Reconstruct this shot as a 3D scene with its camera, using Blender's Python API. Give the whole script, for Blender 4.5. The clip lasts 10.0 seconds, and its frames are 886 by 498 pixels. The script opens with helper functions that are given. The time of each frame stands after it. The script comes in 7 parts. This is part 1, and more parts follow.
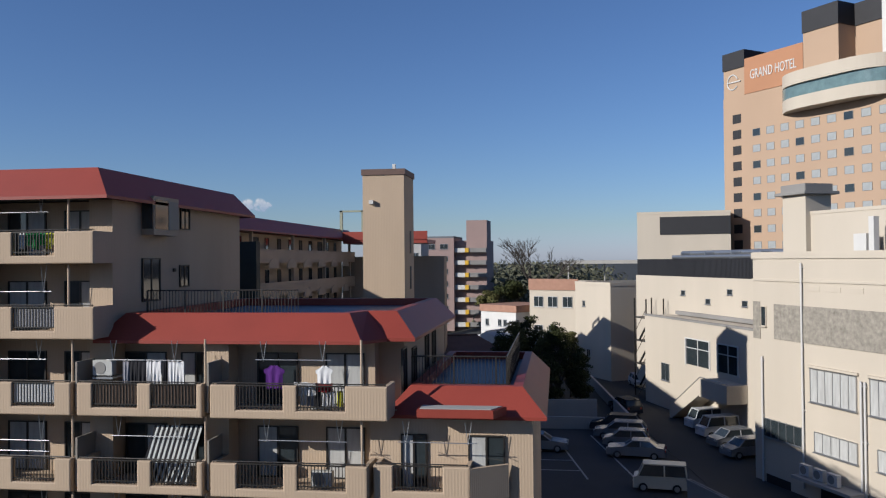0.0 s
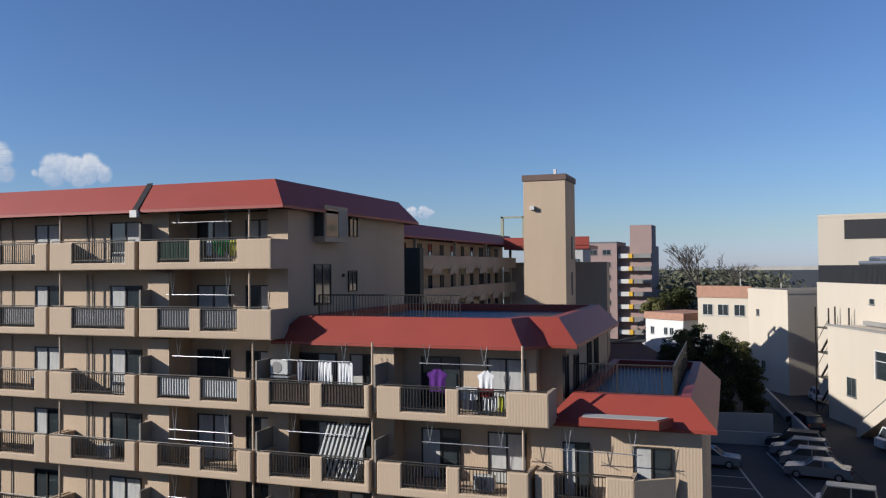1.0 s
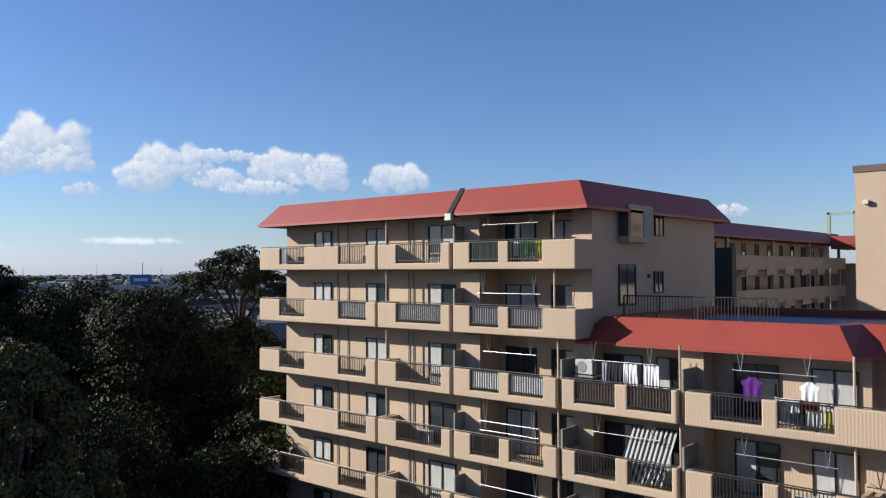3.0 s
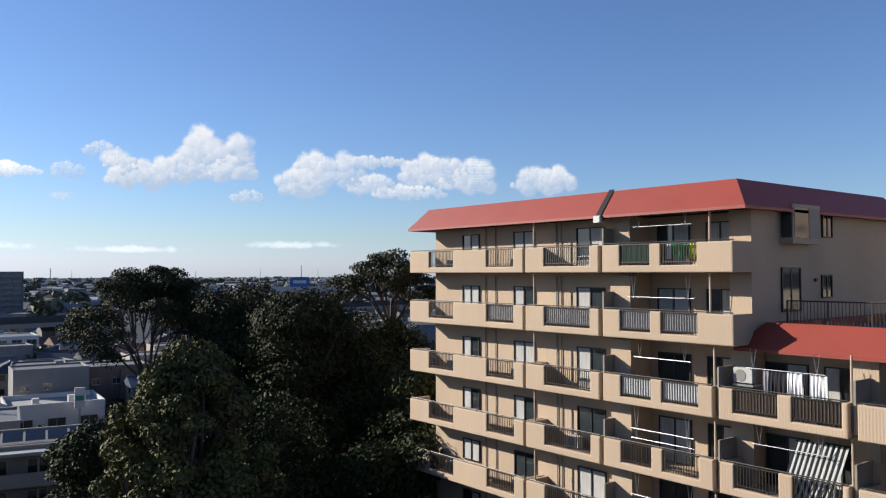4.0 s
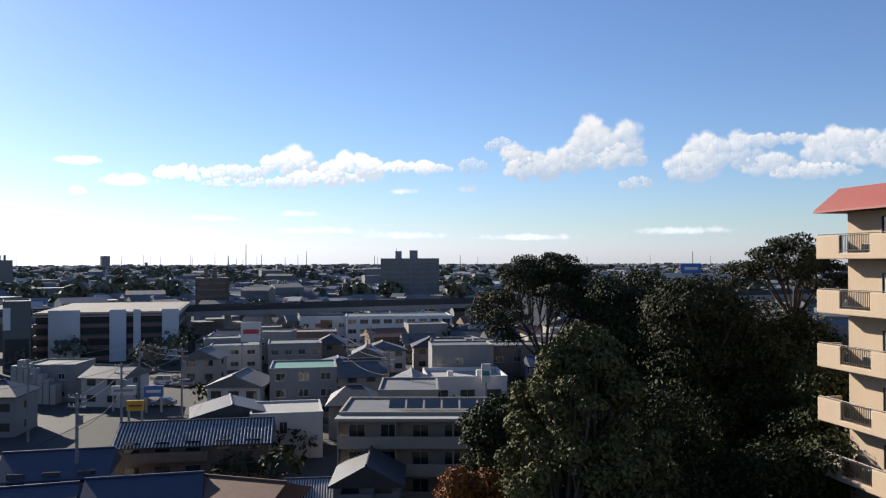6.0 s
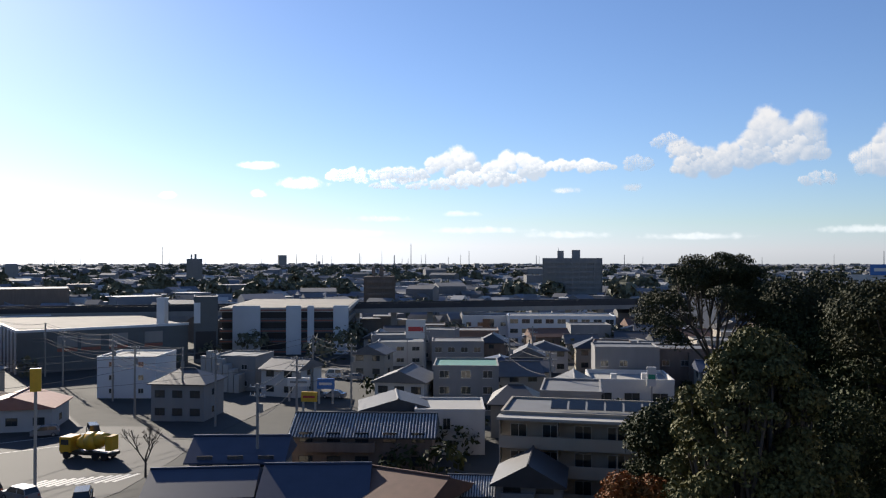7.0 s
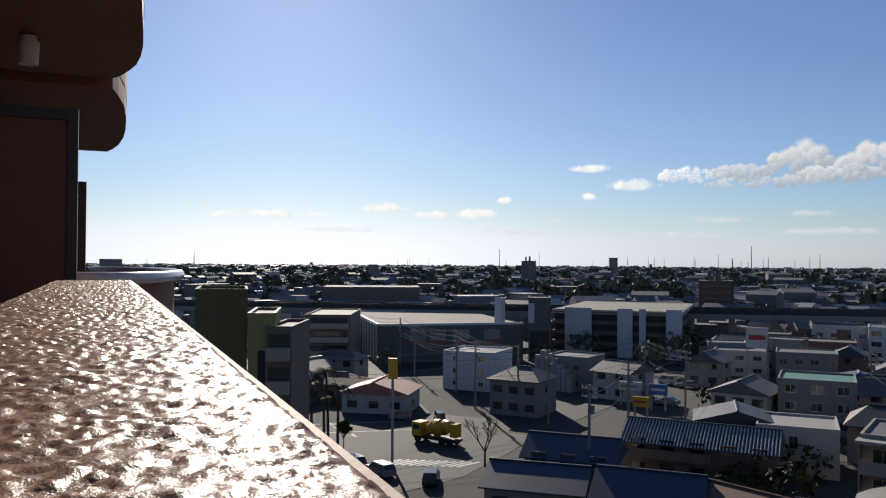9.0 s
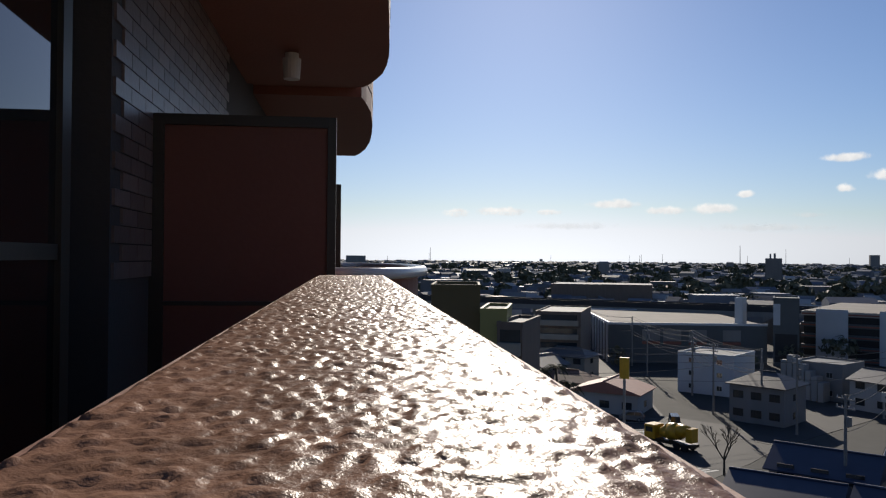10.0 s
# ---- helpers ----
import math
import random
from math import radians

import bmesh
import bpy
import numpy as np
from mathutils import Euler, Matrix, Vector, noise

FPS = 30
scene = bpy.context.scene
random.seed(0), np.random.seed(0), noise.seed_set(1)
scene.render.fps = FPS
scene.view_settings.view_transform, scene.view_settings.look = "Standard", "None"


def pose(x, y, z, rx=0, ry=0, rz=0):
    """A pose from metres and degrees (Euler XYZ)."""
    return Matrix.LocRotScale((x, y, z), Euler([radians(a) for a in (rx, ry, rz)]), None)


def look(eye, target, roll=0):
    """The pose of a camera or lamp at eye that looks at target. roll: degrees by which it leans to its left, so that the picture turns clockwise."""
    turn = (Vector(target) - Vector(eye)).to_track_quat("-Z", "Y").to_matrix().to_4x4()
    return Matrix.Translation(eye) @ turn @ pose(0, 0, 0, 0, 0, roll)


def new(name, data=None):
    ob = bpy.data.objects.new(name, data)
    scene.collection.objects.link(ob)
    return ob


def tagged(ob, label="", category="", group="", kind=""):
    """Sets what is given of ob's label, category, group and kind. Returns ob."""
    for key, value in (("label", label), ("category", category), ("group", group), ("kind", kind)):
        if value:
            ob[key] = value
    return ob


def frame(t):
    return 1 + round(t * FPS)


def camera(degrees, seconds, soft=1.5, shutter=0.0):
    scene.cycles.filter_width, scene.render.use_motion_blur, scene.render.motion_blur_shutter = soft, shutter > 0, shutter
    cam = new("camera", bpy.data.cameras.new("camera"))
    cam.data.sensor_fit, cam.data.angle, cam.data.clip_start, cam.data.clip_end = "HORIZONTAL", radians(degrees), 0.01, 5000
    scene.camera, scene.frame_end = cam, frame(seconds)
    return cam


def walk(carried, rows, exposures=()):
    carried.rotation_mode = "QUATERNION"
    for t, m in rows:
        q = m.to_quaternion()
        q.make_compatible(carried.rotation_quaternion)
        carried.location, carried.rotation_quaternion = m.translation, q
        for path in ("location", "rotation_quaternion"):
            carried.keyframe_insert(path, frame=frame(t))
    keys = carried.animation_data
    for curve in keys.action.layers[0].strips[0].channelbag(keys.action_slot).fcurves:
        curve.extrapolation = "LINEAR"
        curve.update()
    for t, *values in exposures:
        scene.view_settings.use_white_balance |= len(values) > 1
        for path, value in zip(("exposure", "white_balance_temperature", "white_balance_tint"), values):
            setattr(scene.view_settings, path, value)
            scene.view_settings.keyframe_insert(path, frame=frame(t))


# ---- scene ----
EYE = (0.0, 0.0, 22.0)
cam = camera(57.8, 10.0, soft=1.2)
PATH = [  # seconds, yaw, pitch, roll
    (0.0, 8.09, 0.80, 0.53),
    (0.5, 13.11, 1.06, 0.48),
    (1.0, 19.54, 1.32, 0.48),
    (1.5, 24.67, 1.36, 0.32),
    (2.0, 30.32, 1.32, 0.16),
    (2.5, 35.08, 1.28, 0.17),
    (2.7, 37.70, 1.36, 0.20),
    (3.8, 48.62, 1.66, 0.10),
    (4.0, 51.50, 1.71, 0.10),
    (4.5, 61.25, 1.37, 0.10),
    (5.0, 66.85, 0.93, 0.13),
    (5.5, 73.92, 0.78, 0.20),
    (5.7, 76.22, 0.78, 0.20),
    (6.8, 86.98, 0.80, 0.00),
    (7.0, 90.30, 0.78, -0.02),
    (7.5, 95.14, 0.83, -0.22),
    (7.7, 97.80, 0.88, -0.24),
    (8.0, 99.35, 0.98, -0.27),
    (8.3, 104.10, 1.03, -0.33),
    (8.5, 108.24, 1.04, -0.36),
    (9.0, 113.60, 0.89, -0.35),
    (9.5, 120.55, 0.75, -0.39),
    (10.0, 129.89, 0.55, -0.49)]
SHIFT = [(0.0, 0.112), (6.0, 0.108), (7.0, 0.102), (7.5, 0.093), (8.0, 0.074), (8.5, 0.0545), (9.0, 0.040), (9.5, 0.021), (10.0, 0.0)]  # metres outwards over the parapet


def eye_at(t):
    d = float(np.interp(t, [r[0] for r in SHIFT], [r[1] for r in SHIFT]))
    return EYE[0] - 0.724 * d, EYE[1] + 0.690 * d, EYE[2]


walk(cam, [(t, pose(*eye_at(t), 90 + p, r, y)) for t, y, p, r in PATH],
     exposures=[(0.0, 0.23, 5950, 10), (1.0, 0.43, 6000, 10), (2.5, 0.71, 6120, 10), (4.0, 0.80, 6350, 10), (5.0, 0.88, 6600, 10), (7.0, 0.79, 6650, 10), (8.0, 0.53, 6650, 10), (9.0, 0.15, 6650, 10), (10.0, 0.02, 6650, 10)])
# ---- sky and sun ----
SUN_AZ, SUN_EL = 124.5, 22.2   # degrees left of +y, degrees up
world = bpy.data.worlds.new("sky")
world.use_nodes = True
scene.world = world
wn = world.node_tree.nodes
sky = wn.new("ShaderNodeTexSky")
sky.sky_type = "NISHITA"
sky.sun_disc = False
sky.sun_elevation, sky.sun_rotation = radians(SUN_EL), radians(360 - SUN_AZ)
sky.altitude, sky.air_density, sky.dust_density, sky.ozone_density = 30, 1.0, 0.2, 3.0
tint = wn.new("ShaderNodeVectorMath")
tint.operation = "MULTIPLY"
tint.inputs[1].default_value = (0.90, 0.995, 1.25)
world.node_tree.links.new(sky.outputs[0], tint.inputs[0])
wl = world.node_tree.links
sep3, com3 = wn.new("ShaderNodeSeparateXYZ"), wn.new("ShaderNodeCombineXYZ")
wl.new(tint.outputs[0], sep3.inputs[0])
lim_r, lim_b = wn.new("ShaderNodeMath"), wn.new("ShaderNodeMath")   # hazy white rather than yellow along the horizon
lim_r.operation, lim_b.operation = "MINIMUM", "MAXIMUM"
top_r, low_b = wn.new("ShaderNodeMath"), wn.new("ShaderNodeMath")
top_r.operation = low_b.operation = "MULTIPLY"
top_r.inputs[1].default_value, low_b.inputs[1].default_value = 0.95, 1.08
wl.new(sep3.outputs[1], top_r.inputs[0])
wl.new(sep3.outputs[1], low_b.inputs[0])
wl.new(sep3.outputs[0], lim_r.inputs[0])
wl.new(top_r.outputs[0], lim_r.inputs[1])
wl.new(sep3.outputs[2], lim_b.inputs[0])
wl.new(low_b.outputs[0], lim_b.inputs[1])
wl.new(lim_r.outputs[0], com3.inputs[0])
wl.new(sep3.outputs[1], com3.inputs[1])
wl.new(lim_b.outputs[0], com3.inputs[2])
wl.new(com3.outputs[0], wn["Background"].inputs[0])
wn["Background"].inputs[1].default_value = 0.062
sun_data = bpy.data.lights.new("sun", "SUN")
sun_data.energy, sun_data.angle, sun_data.color = 5.0, radians(0.5), (1.0, 0.915, 0.80)
sun = new("sun", sun_data)
SUN_DIR = Vector((-math.sin(radians(SUN_AZ)) * math.cos(radians(SUN_EL)), math.cos(radians(SUN_AZ)) * math.cos(radians(SUN_EL)), math.sin(radians(SUN_EL))))
sun.matrix_world = look((0, 0, 60), Vector((0, 0, 60)) - SUN_DIR)


# ---- materials ----
def mat(name, color, rough=0.7, var=0.12, scale=1.5, bump=0.15, fine=40.0, metal=0.0, spec=0.4, streak=0.0, rnd=0.0):
    """Procedural surface: base colour with stains at one scale and grain at another, and a fine relief."""
    m = bpy.data.materials.new(name)
    m.use_nodes = True
    nt = m.node_tree
    n, l = nt.nodes, nt.links
    b = n["Principled BSDF"]
    b.inputs["Roughness"].default_value = rough
    b.inputs["Metallic"].default_value = metal
    b.inputs["Specular IOR Level"].default_value = spec
    tc = n.new("ShaderNodeTexCoord")
    big = n.new("ShaderNodeTexNoise")
    big.inputs["Scale"].default_value = scale
    big.inputs["Detail"].default_value = 5
    mp = n.new("ShaderNodeMapping")
    mp.inputs["Scale"].default_value = (1, 1, 0.15 if streak else 1)
    l.new(tc.outputs["Object"], mp.inputs["Vector"])
    l.new(mp.outputs[0], big.inputs["Vector"])
    small = n.new("ShaderNodeTexNoise")
    small.inputs["Scale"].default_value = fine
    small.inputs["Detail"].default_value = 3
    l.new(tc.outputs["Object"], small.inputs["Vector"])
    mix = n.new("ShaderNodeMath")
    mix.operation = "MULTIPLY_ADD"
    l.new(small.outputs["Fac"], mix.inputs[0])
    mix.inputs[1].default_value = 0.4
    l.new(big.outputs["Fac"], mix.inputs[2])
    ramp = n.new("ShaderNodeMapRange")
    ramp.inputs["From Min"].default_value, ramp.inputs["From Max"].default_value = 0.4, 1.0
    ramp.inputs["To Min"].default_value, ramp.inputs["To Max"].default_value = 1 - var, 1 + var
    l.new(mix.outputs[0], ramp.inputs["Value"])
    val = ramp.outputs[0]
    if rnd:
        oi = n.new("ShaderNodeObjectInfo")
        rr = n.new("ShaderNodeMapRange")
        rr.inputs["To Min"].default_value, rr.inputs["To Max"].default_value = 1 - rnd, 1 + rnd
        l.new(oi.outputs["Random"], rr.inputs["Value"])
        mm = n.new("ShaderNodeMath")
        mm.operation = "MULTIPLY"
        l.new(val, mm.inputs[0])
        l.new(rr.outputs[0], mm.inputs[1])
        val = mm.outputs[0]
    sc = n.new("ShaderNodeVectorMath")
    sc.operation = "SCALE"
    sc.inputs[0].default_value = [0.73 * c for c in color]
    l.new(val, sc.inputs["Scale"])
    l.new(sc.outputs[0], b.inputs["Base Color"])
    if bump:
        bp = n.new("ShaderNodeBump")
        bp.inputs["Strength"].default_value = bump
        bp.inputs["Distance"].default_value = 0.02
        l.new(small.outputs["Fac"], bp.inputs["Height"])
        l.new(bp.outputs[0], b.inputs["Normal"])
    return m


def grooved(m, step=0.11):
    """Adds fine upright grooves to a wall material's relief."""
    n, l = m.node_tree.nodes, m.node_tree.links
    bp = next(k for k in n if k.bl_idname == "ShaderNodeBump")
    geo = n.new("ShaderNodeTexCoord")
    sep = n.new("ShaderNodeSeparateXYZ")
    l.new(geo.outputs["Object"], sep.inputs[0])
    add = n.new("ShaderNodeMath")
    l.new(sep.outputs[0], add.inputs[0])
    l.new(sep.outputs[1], add.inputs[1])
    mul = n.new("ShaderNodeMath")
    mul.operation = "MULTIPLY"
    mul.inputs[1].default_value = math.tau / step
    l.new(add.outputs[0], mul.inputs[0])
    sn = n.new("ShaderNodeMath")
    sn.operation = "SINE"
    l.new(mul.outputs[0], sn.inputs[0])
    b2 = n.new("ShaderNodeBump")
    b2.inputs["Strength"].default_value, b2.inputs["Distance"].default_value = 0.16, 0.012
    l.new(sn.outputs[0], b2.inputs["Height"])
    l.new(bp.outputs[0], b2.inputs["Normal"])
    l.new(b2.outputs[0], n["Principled BSDF"].inputs["Normal"])
    return m


def glass_mat(name, color, rough=0.06):
    m = mat(name, color, rough, 0.25, 0.8, 0.0, 6.0, 0.0, 0.8)
    return m


STUCCO = mat("beige_stucco", (0.55, 0.42, 0.295), 0.85, 0.10, 0.5, 0.25, 30, streak=1)
grooved(STUCCO)
STUCCO_EDGE = mat("cream_trim", (0.55, 0.43, 0.31), 0.8, 0.08, 1.0, 0.1)
ROOF_RED = mat("red_roof_sheet", (0.32, 0.055, 0.035), 0.5, 0.10, 0.6, 0.05, 20)
ROOF_DECK = mat("grey_roof_deck", (0.16, 0.17, 0.185), 0.8, 0.18, 0.4, 0.1)
BLUE_DECK = mat("blue_roof_coating", (0.05, 0.08, 0.125), 0.45, 0.15, 0.5, 0.05)
DARK_METAL = mat("dark_bronze_metal", (0.06, 0.055, 0.05), 0.45, 0.1, 3, 0.0, metal=0.6)
ALU = mat("silver_aluminium", (0.55, 0.56, 0.57), 0.35, 0.05, 3, 0.0, metal=0.8)
WHITE_PAINT = mat("white_paint", (0.68, 0.67, 0.64), 0.6, 0.05, 1.0, 0.05)
CREAM_WALL = mat("cream_render", (0.60, 0.53, 0.43), 0.85, 0.07, 0.25, 0.15, 25, streak=1)
HOTEL_WALL = mat("tan_tile_wall", (0.48, 0.335, 0.225), 0.7, 0.05, 0.1, 0.1)
HOTEL_SIGN = mat("orange_sign_wall", (0.47, 0.23, 0.12), 0.7, 0.05, 0.2, 0.05)
BLACK_CLAD = mat("black_cladding", (0.025, 0.025, 0.028), 0.6, 0.15, 0.5, 0.05)
GLASS = glass_mat("window_glass", (0.035, 0.045, 0.05))
GLASS_GREEN = glass_mat("greenish_lounge_glass", (0.16, 0.24, 0.24), 0.1)
CURTAIN = mat("white_curtain", (0.50, 0.50, 0.48), 0.9, 0.25, 5.0, 0.1, streak=1)
CONCRETE = mat("grey_concrete", (0.28, 0.27, 0.255), 0.85, 0.15, 0.4, 0.15, streak=1)
PALE_CONC = mat("pale_concrete", (0.42, 0.41, 0.385), 0.85, 0.12, 0.3, 0.1, streak=1)
ASPHALT = mat("asphalt", (0.05, 0.05, 0.05), 0.9, 0.2, 0.15, 0.2, 20)
PAVING = mat("worn_road_surface", (0.052, 0.051, 0.051), 0.85, 0.15, 0.1, 0.1, 15)
EARTH = mat("town_ground", (0.055, 0.055, 0.05), 0.95, 0.35, 0.02, 0.1, 0.4)
PINK = mat("pink_tile_wall", (0.37, 0.265, 0.24), 0.8, 0.05, 0.3, 0.05)


# ---- mesh helpers ----
def box(bm, x0, y0, z0, x1, y1, z1, m=None):
    """A box between two corners, turned by the matrix m."""
    vs = [bm.verts.new((x, y, z)) for z in (z0, z1) for y in (y0, y1) for x in (x0, x1)]
    for f in ((0, 2, 3, 1), (4, 5, 7, 6), (0, 1, 5, 4), (2, 6, 7, 3), (0, 4, 6, 2), (1, 3, 7, 5)):
        bm.faces.new([vs[i] for i in f])
    if m is not None:
        bmesh.ops.transform(bm, matrix=m, verts=vs)
    return vs


def boxes(*rows):
    bm = bmesh.new()
    for r in rows:
        box(bm, *r)
    return bm


def rod(bm, a, b, r, seg=8, r2=None):
    """A round bar from a to b."""
    a, b = Vector(a), Vector(b)
    q = (b - a).to_track_quat("Z", "Y").to_matrix()
    r2 = r if r2 is None else r2
    ring = [[bm.verts.new(p + q @ Vector((math.cos(k * math.tau / seg) * s, math.sin(k * math.tau / seg) * s, 0))) for k in range(seg)] for p, s in ((a, r), (b, r2))]
    for k in range(seg):
        bm.faces.new((ring[0][k], ring[0][(k + 1) % seg], ring[1][(k + 1) % seg], ring[1][k]))
    bm.faces.new(ring[0][::-1])
    bm.faces.new(ring[1])


def prism(bm, pts, z0, z1):
    """An upright prism over the plan points."""
    lo = [bm.verts.new((x, y, z0)) for x, y in pts]
    hi = [bm.verts.new((x, y, z1)) for x, y in pts]
    n = len(pts)
    for k in range(n):
        bm.faces.new((lo[k], lo[(k + 1) % n], hi[(k + 1) % n], hi[k]))
    bm.faces.new(lo[::-1])
    bm.faces.new(hi)


def solid(bm, verts, faces):
    vs = [bm.verts.new(v) for v in verts]
    for f in faces:
        bm.faces.new([vs[i] for i in f])


def part(name, bm, material, parent=None, label="", bevel=0.0, smooth=False):
    me = bpy.data.meshes.new(name)
    if bevel:
        bmesh.ops.bevel(bm, geom=bm.edges[:], offset=bevel, segments=2, affect="EDGES", clamp_overlap=True)
    bmesh.ops.recalc_face_normals(bm, faces=bm.faces[:])
    if smooth:
        for f in bm.faces:
            f.smooth = True
    bm.to_mesh(me)
    bm.free()
    me.materials.append(material)
    ob = new(name, me)
    if parent is not None:
        ob.parent = parent
    if label:
        tagged(ob, label)
    return ob


def share(name, data, parent, m):
    """Another object on the same mesh, under parent."""
    ob = new(name, data)
    ob.parent = parent
    ob.matrix_basis = m
    return ob


def thing(name, m, label, category, group="", kind=""):
    ob = new(name)
    ob.matrix_world = m
    return tagged(ob, label, category, group, kind)


# ---- ground ----
LOW, HIGH = -3.0, 6.4


def ground_z(x, y):
    s = min(1.0, max(0.0, (x + 58.0) / 40.0))
    s = s * s * (3 - 2 * s)
    far = min(1.0, max(0.0, (math.hypot(x, y) - 180.0) / 300.0))
    return LOW + (HIGH - LOW) * s * (1 - far)


bm = bmesh.new()
rings = [0.5 * 1.115 ** k for k in range(85)]
rings = [r for r in rings if r < 4700] + [4850]
grid = []
for r in rings:
    grid.append([bm.verts.new((r * math.cos(a * math.tau / 120), r * math.sin(a * math.tau / 120), ground_z(r * math.cos(a * math.tau / 120), r * math.sin(a * math.tau / 120)))) for a in range(120)])
c = bm.verts.new((0, 0, ground_z(0, 0)))
for a in range(120):
    bm.faces.new((c, grid[0][a], grid[0][(a + 1) % 120]))
    for k in range(len(rings) - 1):
        bm.faces.new((grid[k][a], grid[k + 1][a], grid[k + 1][(a + 1) % 120], grid[k][(a + 1) % 120]))
tagged(part("ground", bm, EARTH, smooth=True), "grey-brown town ground running out to the horizon", "ground", kind="structure")


# ---- apartment building with red roofs ----
apt = thing("apartment_building", pose(0, 0, 0), "beige stucco apartment block with red mansard roofs and stepped balconies", "apartment building")
FRONT, WALL, BACK = 27.4, 28.75, 41.2      # balcony fronts, window wall, rear wall
STOREY = 2.79
FLOORS = [22.0 - STOREY * k for k in range(8)]
XL, XT, XM, XF = -36.8, -16.95, -5.96, -1.0   # west end, ends of the three steps


def mansard(outer, inner, z, rise=1.12, thick=0.12, deck=None):
    """A sloped red rim between two plan outlines, round a flat deck."""
    cx, cy = (sum(p[k] for p in inner) / len(inner) for k in (0, 1))
    g = 0.35
    back = [(x + math.copysign(g, cx - x), y + math.copysign(g, cy - y)) for x, y in inner]
    bm = bmesh.new()
    rows = [[bm.verts.new((*p, h)) for p in ring] for ring, h in ((inner, z - 0.02), (outer, z - thick), (outer, z), (inner, z + rise), (back, z + rise), (back, z + rise - 0.5))]
    n = len(outer)
    for a, b in zip(rows, rows[1:]):
        for k in range(n):
            bm.faces.new((a[k], a[(k + 1) % n], b[(k + 1) % n], b[k]))
    part("roof", bm, ROOF_RED, apt, "red sheet-metal mansard roof edge")
    bm = bmesh.new()
    prism(bm, [(x + math.copysign(0.1, cx - x), y + math.copysign(0.1, cy - y)) for x, y in inner], z - 0.01, z + rise - 0.35)
    part("roof_deck", bm, deck or ROOF_DECK, apt)


def rim(x0, y0, x1, y1):
    return [(x0, y0), (x1, y0), (x1, y1), (x0, y1)]


mansard(rim(-37.68, 27.4, -16.38, 42.0), rim(-36.81, 28.27, -17.25, 41.13), 24.52)
mansard([(-17.5, 28.3), (-7.1, 28.3), (-6.4, 29.5), (-5.35, 29.55), (-5.35, 41.6), (-17.5, 41.6)],
        [(-16.63, 29.17), (-7.75, 29.17), (-7.35, 30.4), (-6.2, 30.42), (-6.2, 40.73), (-16.63, 40.73)], 19.10, 0.97, deck=BLUE_DECK)
mansard(rim(-6.4, 28.62, -0.5, 41.6), rim(-5.53, 29.5, -1.37, 40.73), 16.42, 0.95, deck=BLUE_DECK)
RECESS = 29.65
for x0, x1, y0, top in ((XL, -22.4, WALL, 24.45), (-22.4, -17.9, RECESS, 24.45), (-17.9, XT, WALL, 24.45), (XT, -13.2, RECESS, 19.15), (-13.2, -12.3, WALL, 19.15), (-12.3, -6.9, RECESS, 19.15), (-6.9, -5.9, WALL, 16.6), (-6.9, -5.902, 30.3, 19.15), (-5.9, XF, WALL, 16.35)):
    part("wall", boxes((x0, y0, LOW - 1, x1, BACK, top)), STUCCO, apt)


bm = boxes((-0.014, 0.065, 0.34, 0.014, 0.09, 1.17))
BALUSTER = bpy.data.meshes.new("baluster")
bm.to_mesh(BALUSTER)
bm.free()
BALUSTER.materials.append(DARK_METAL)


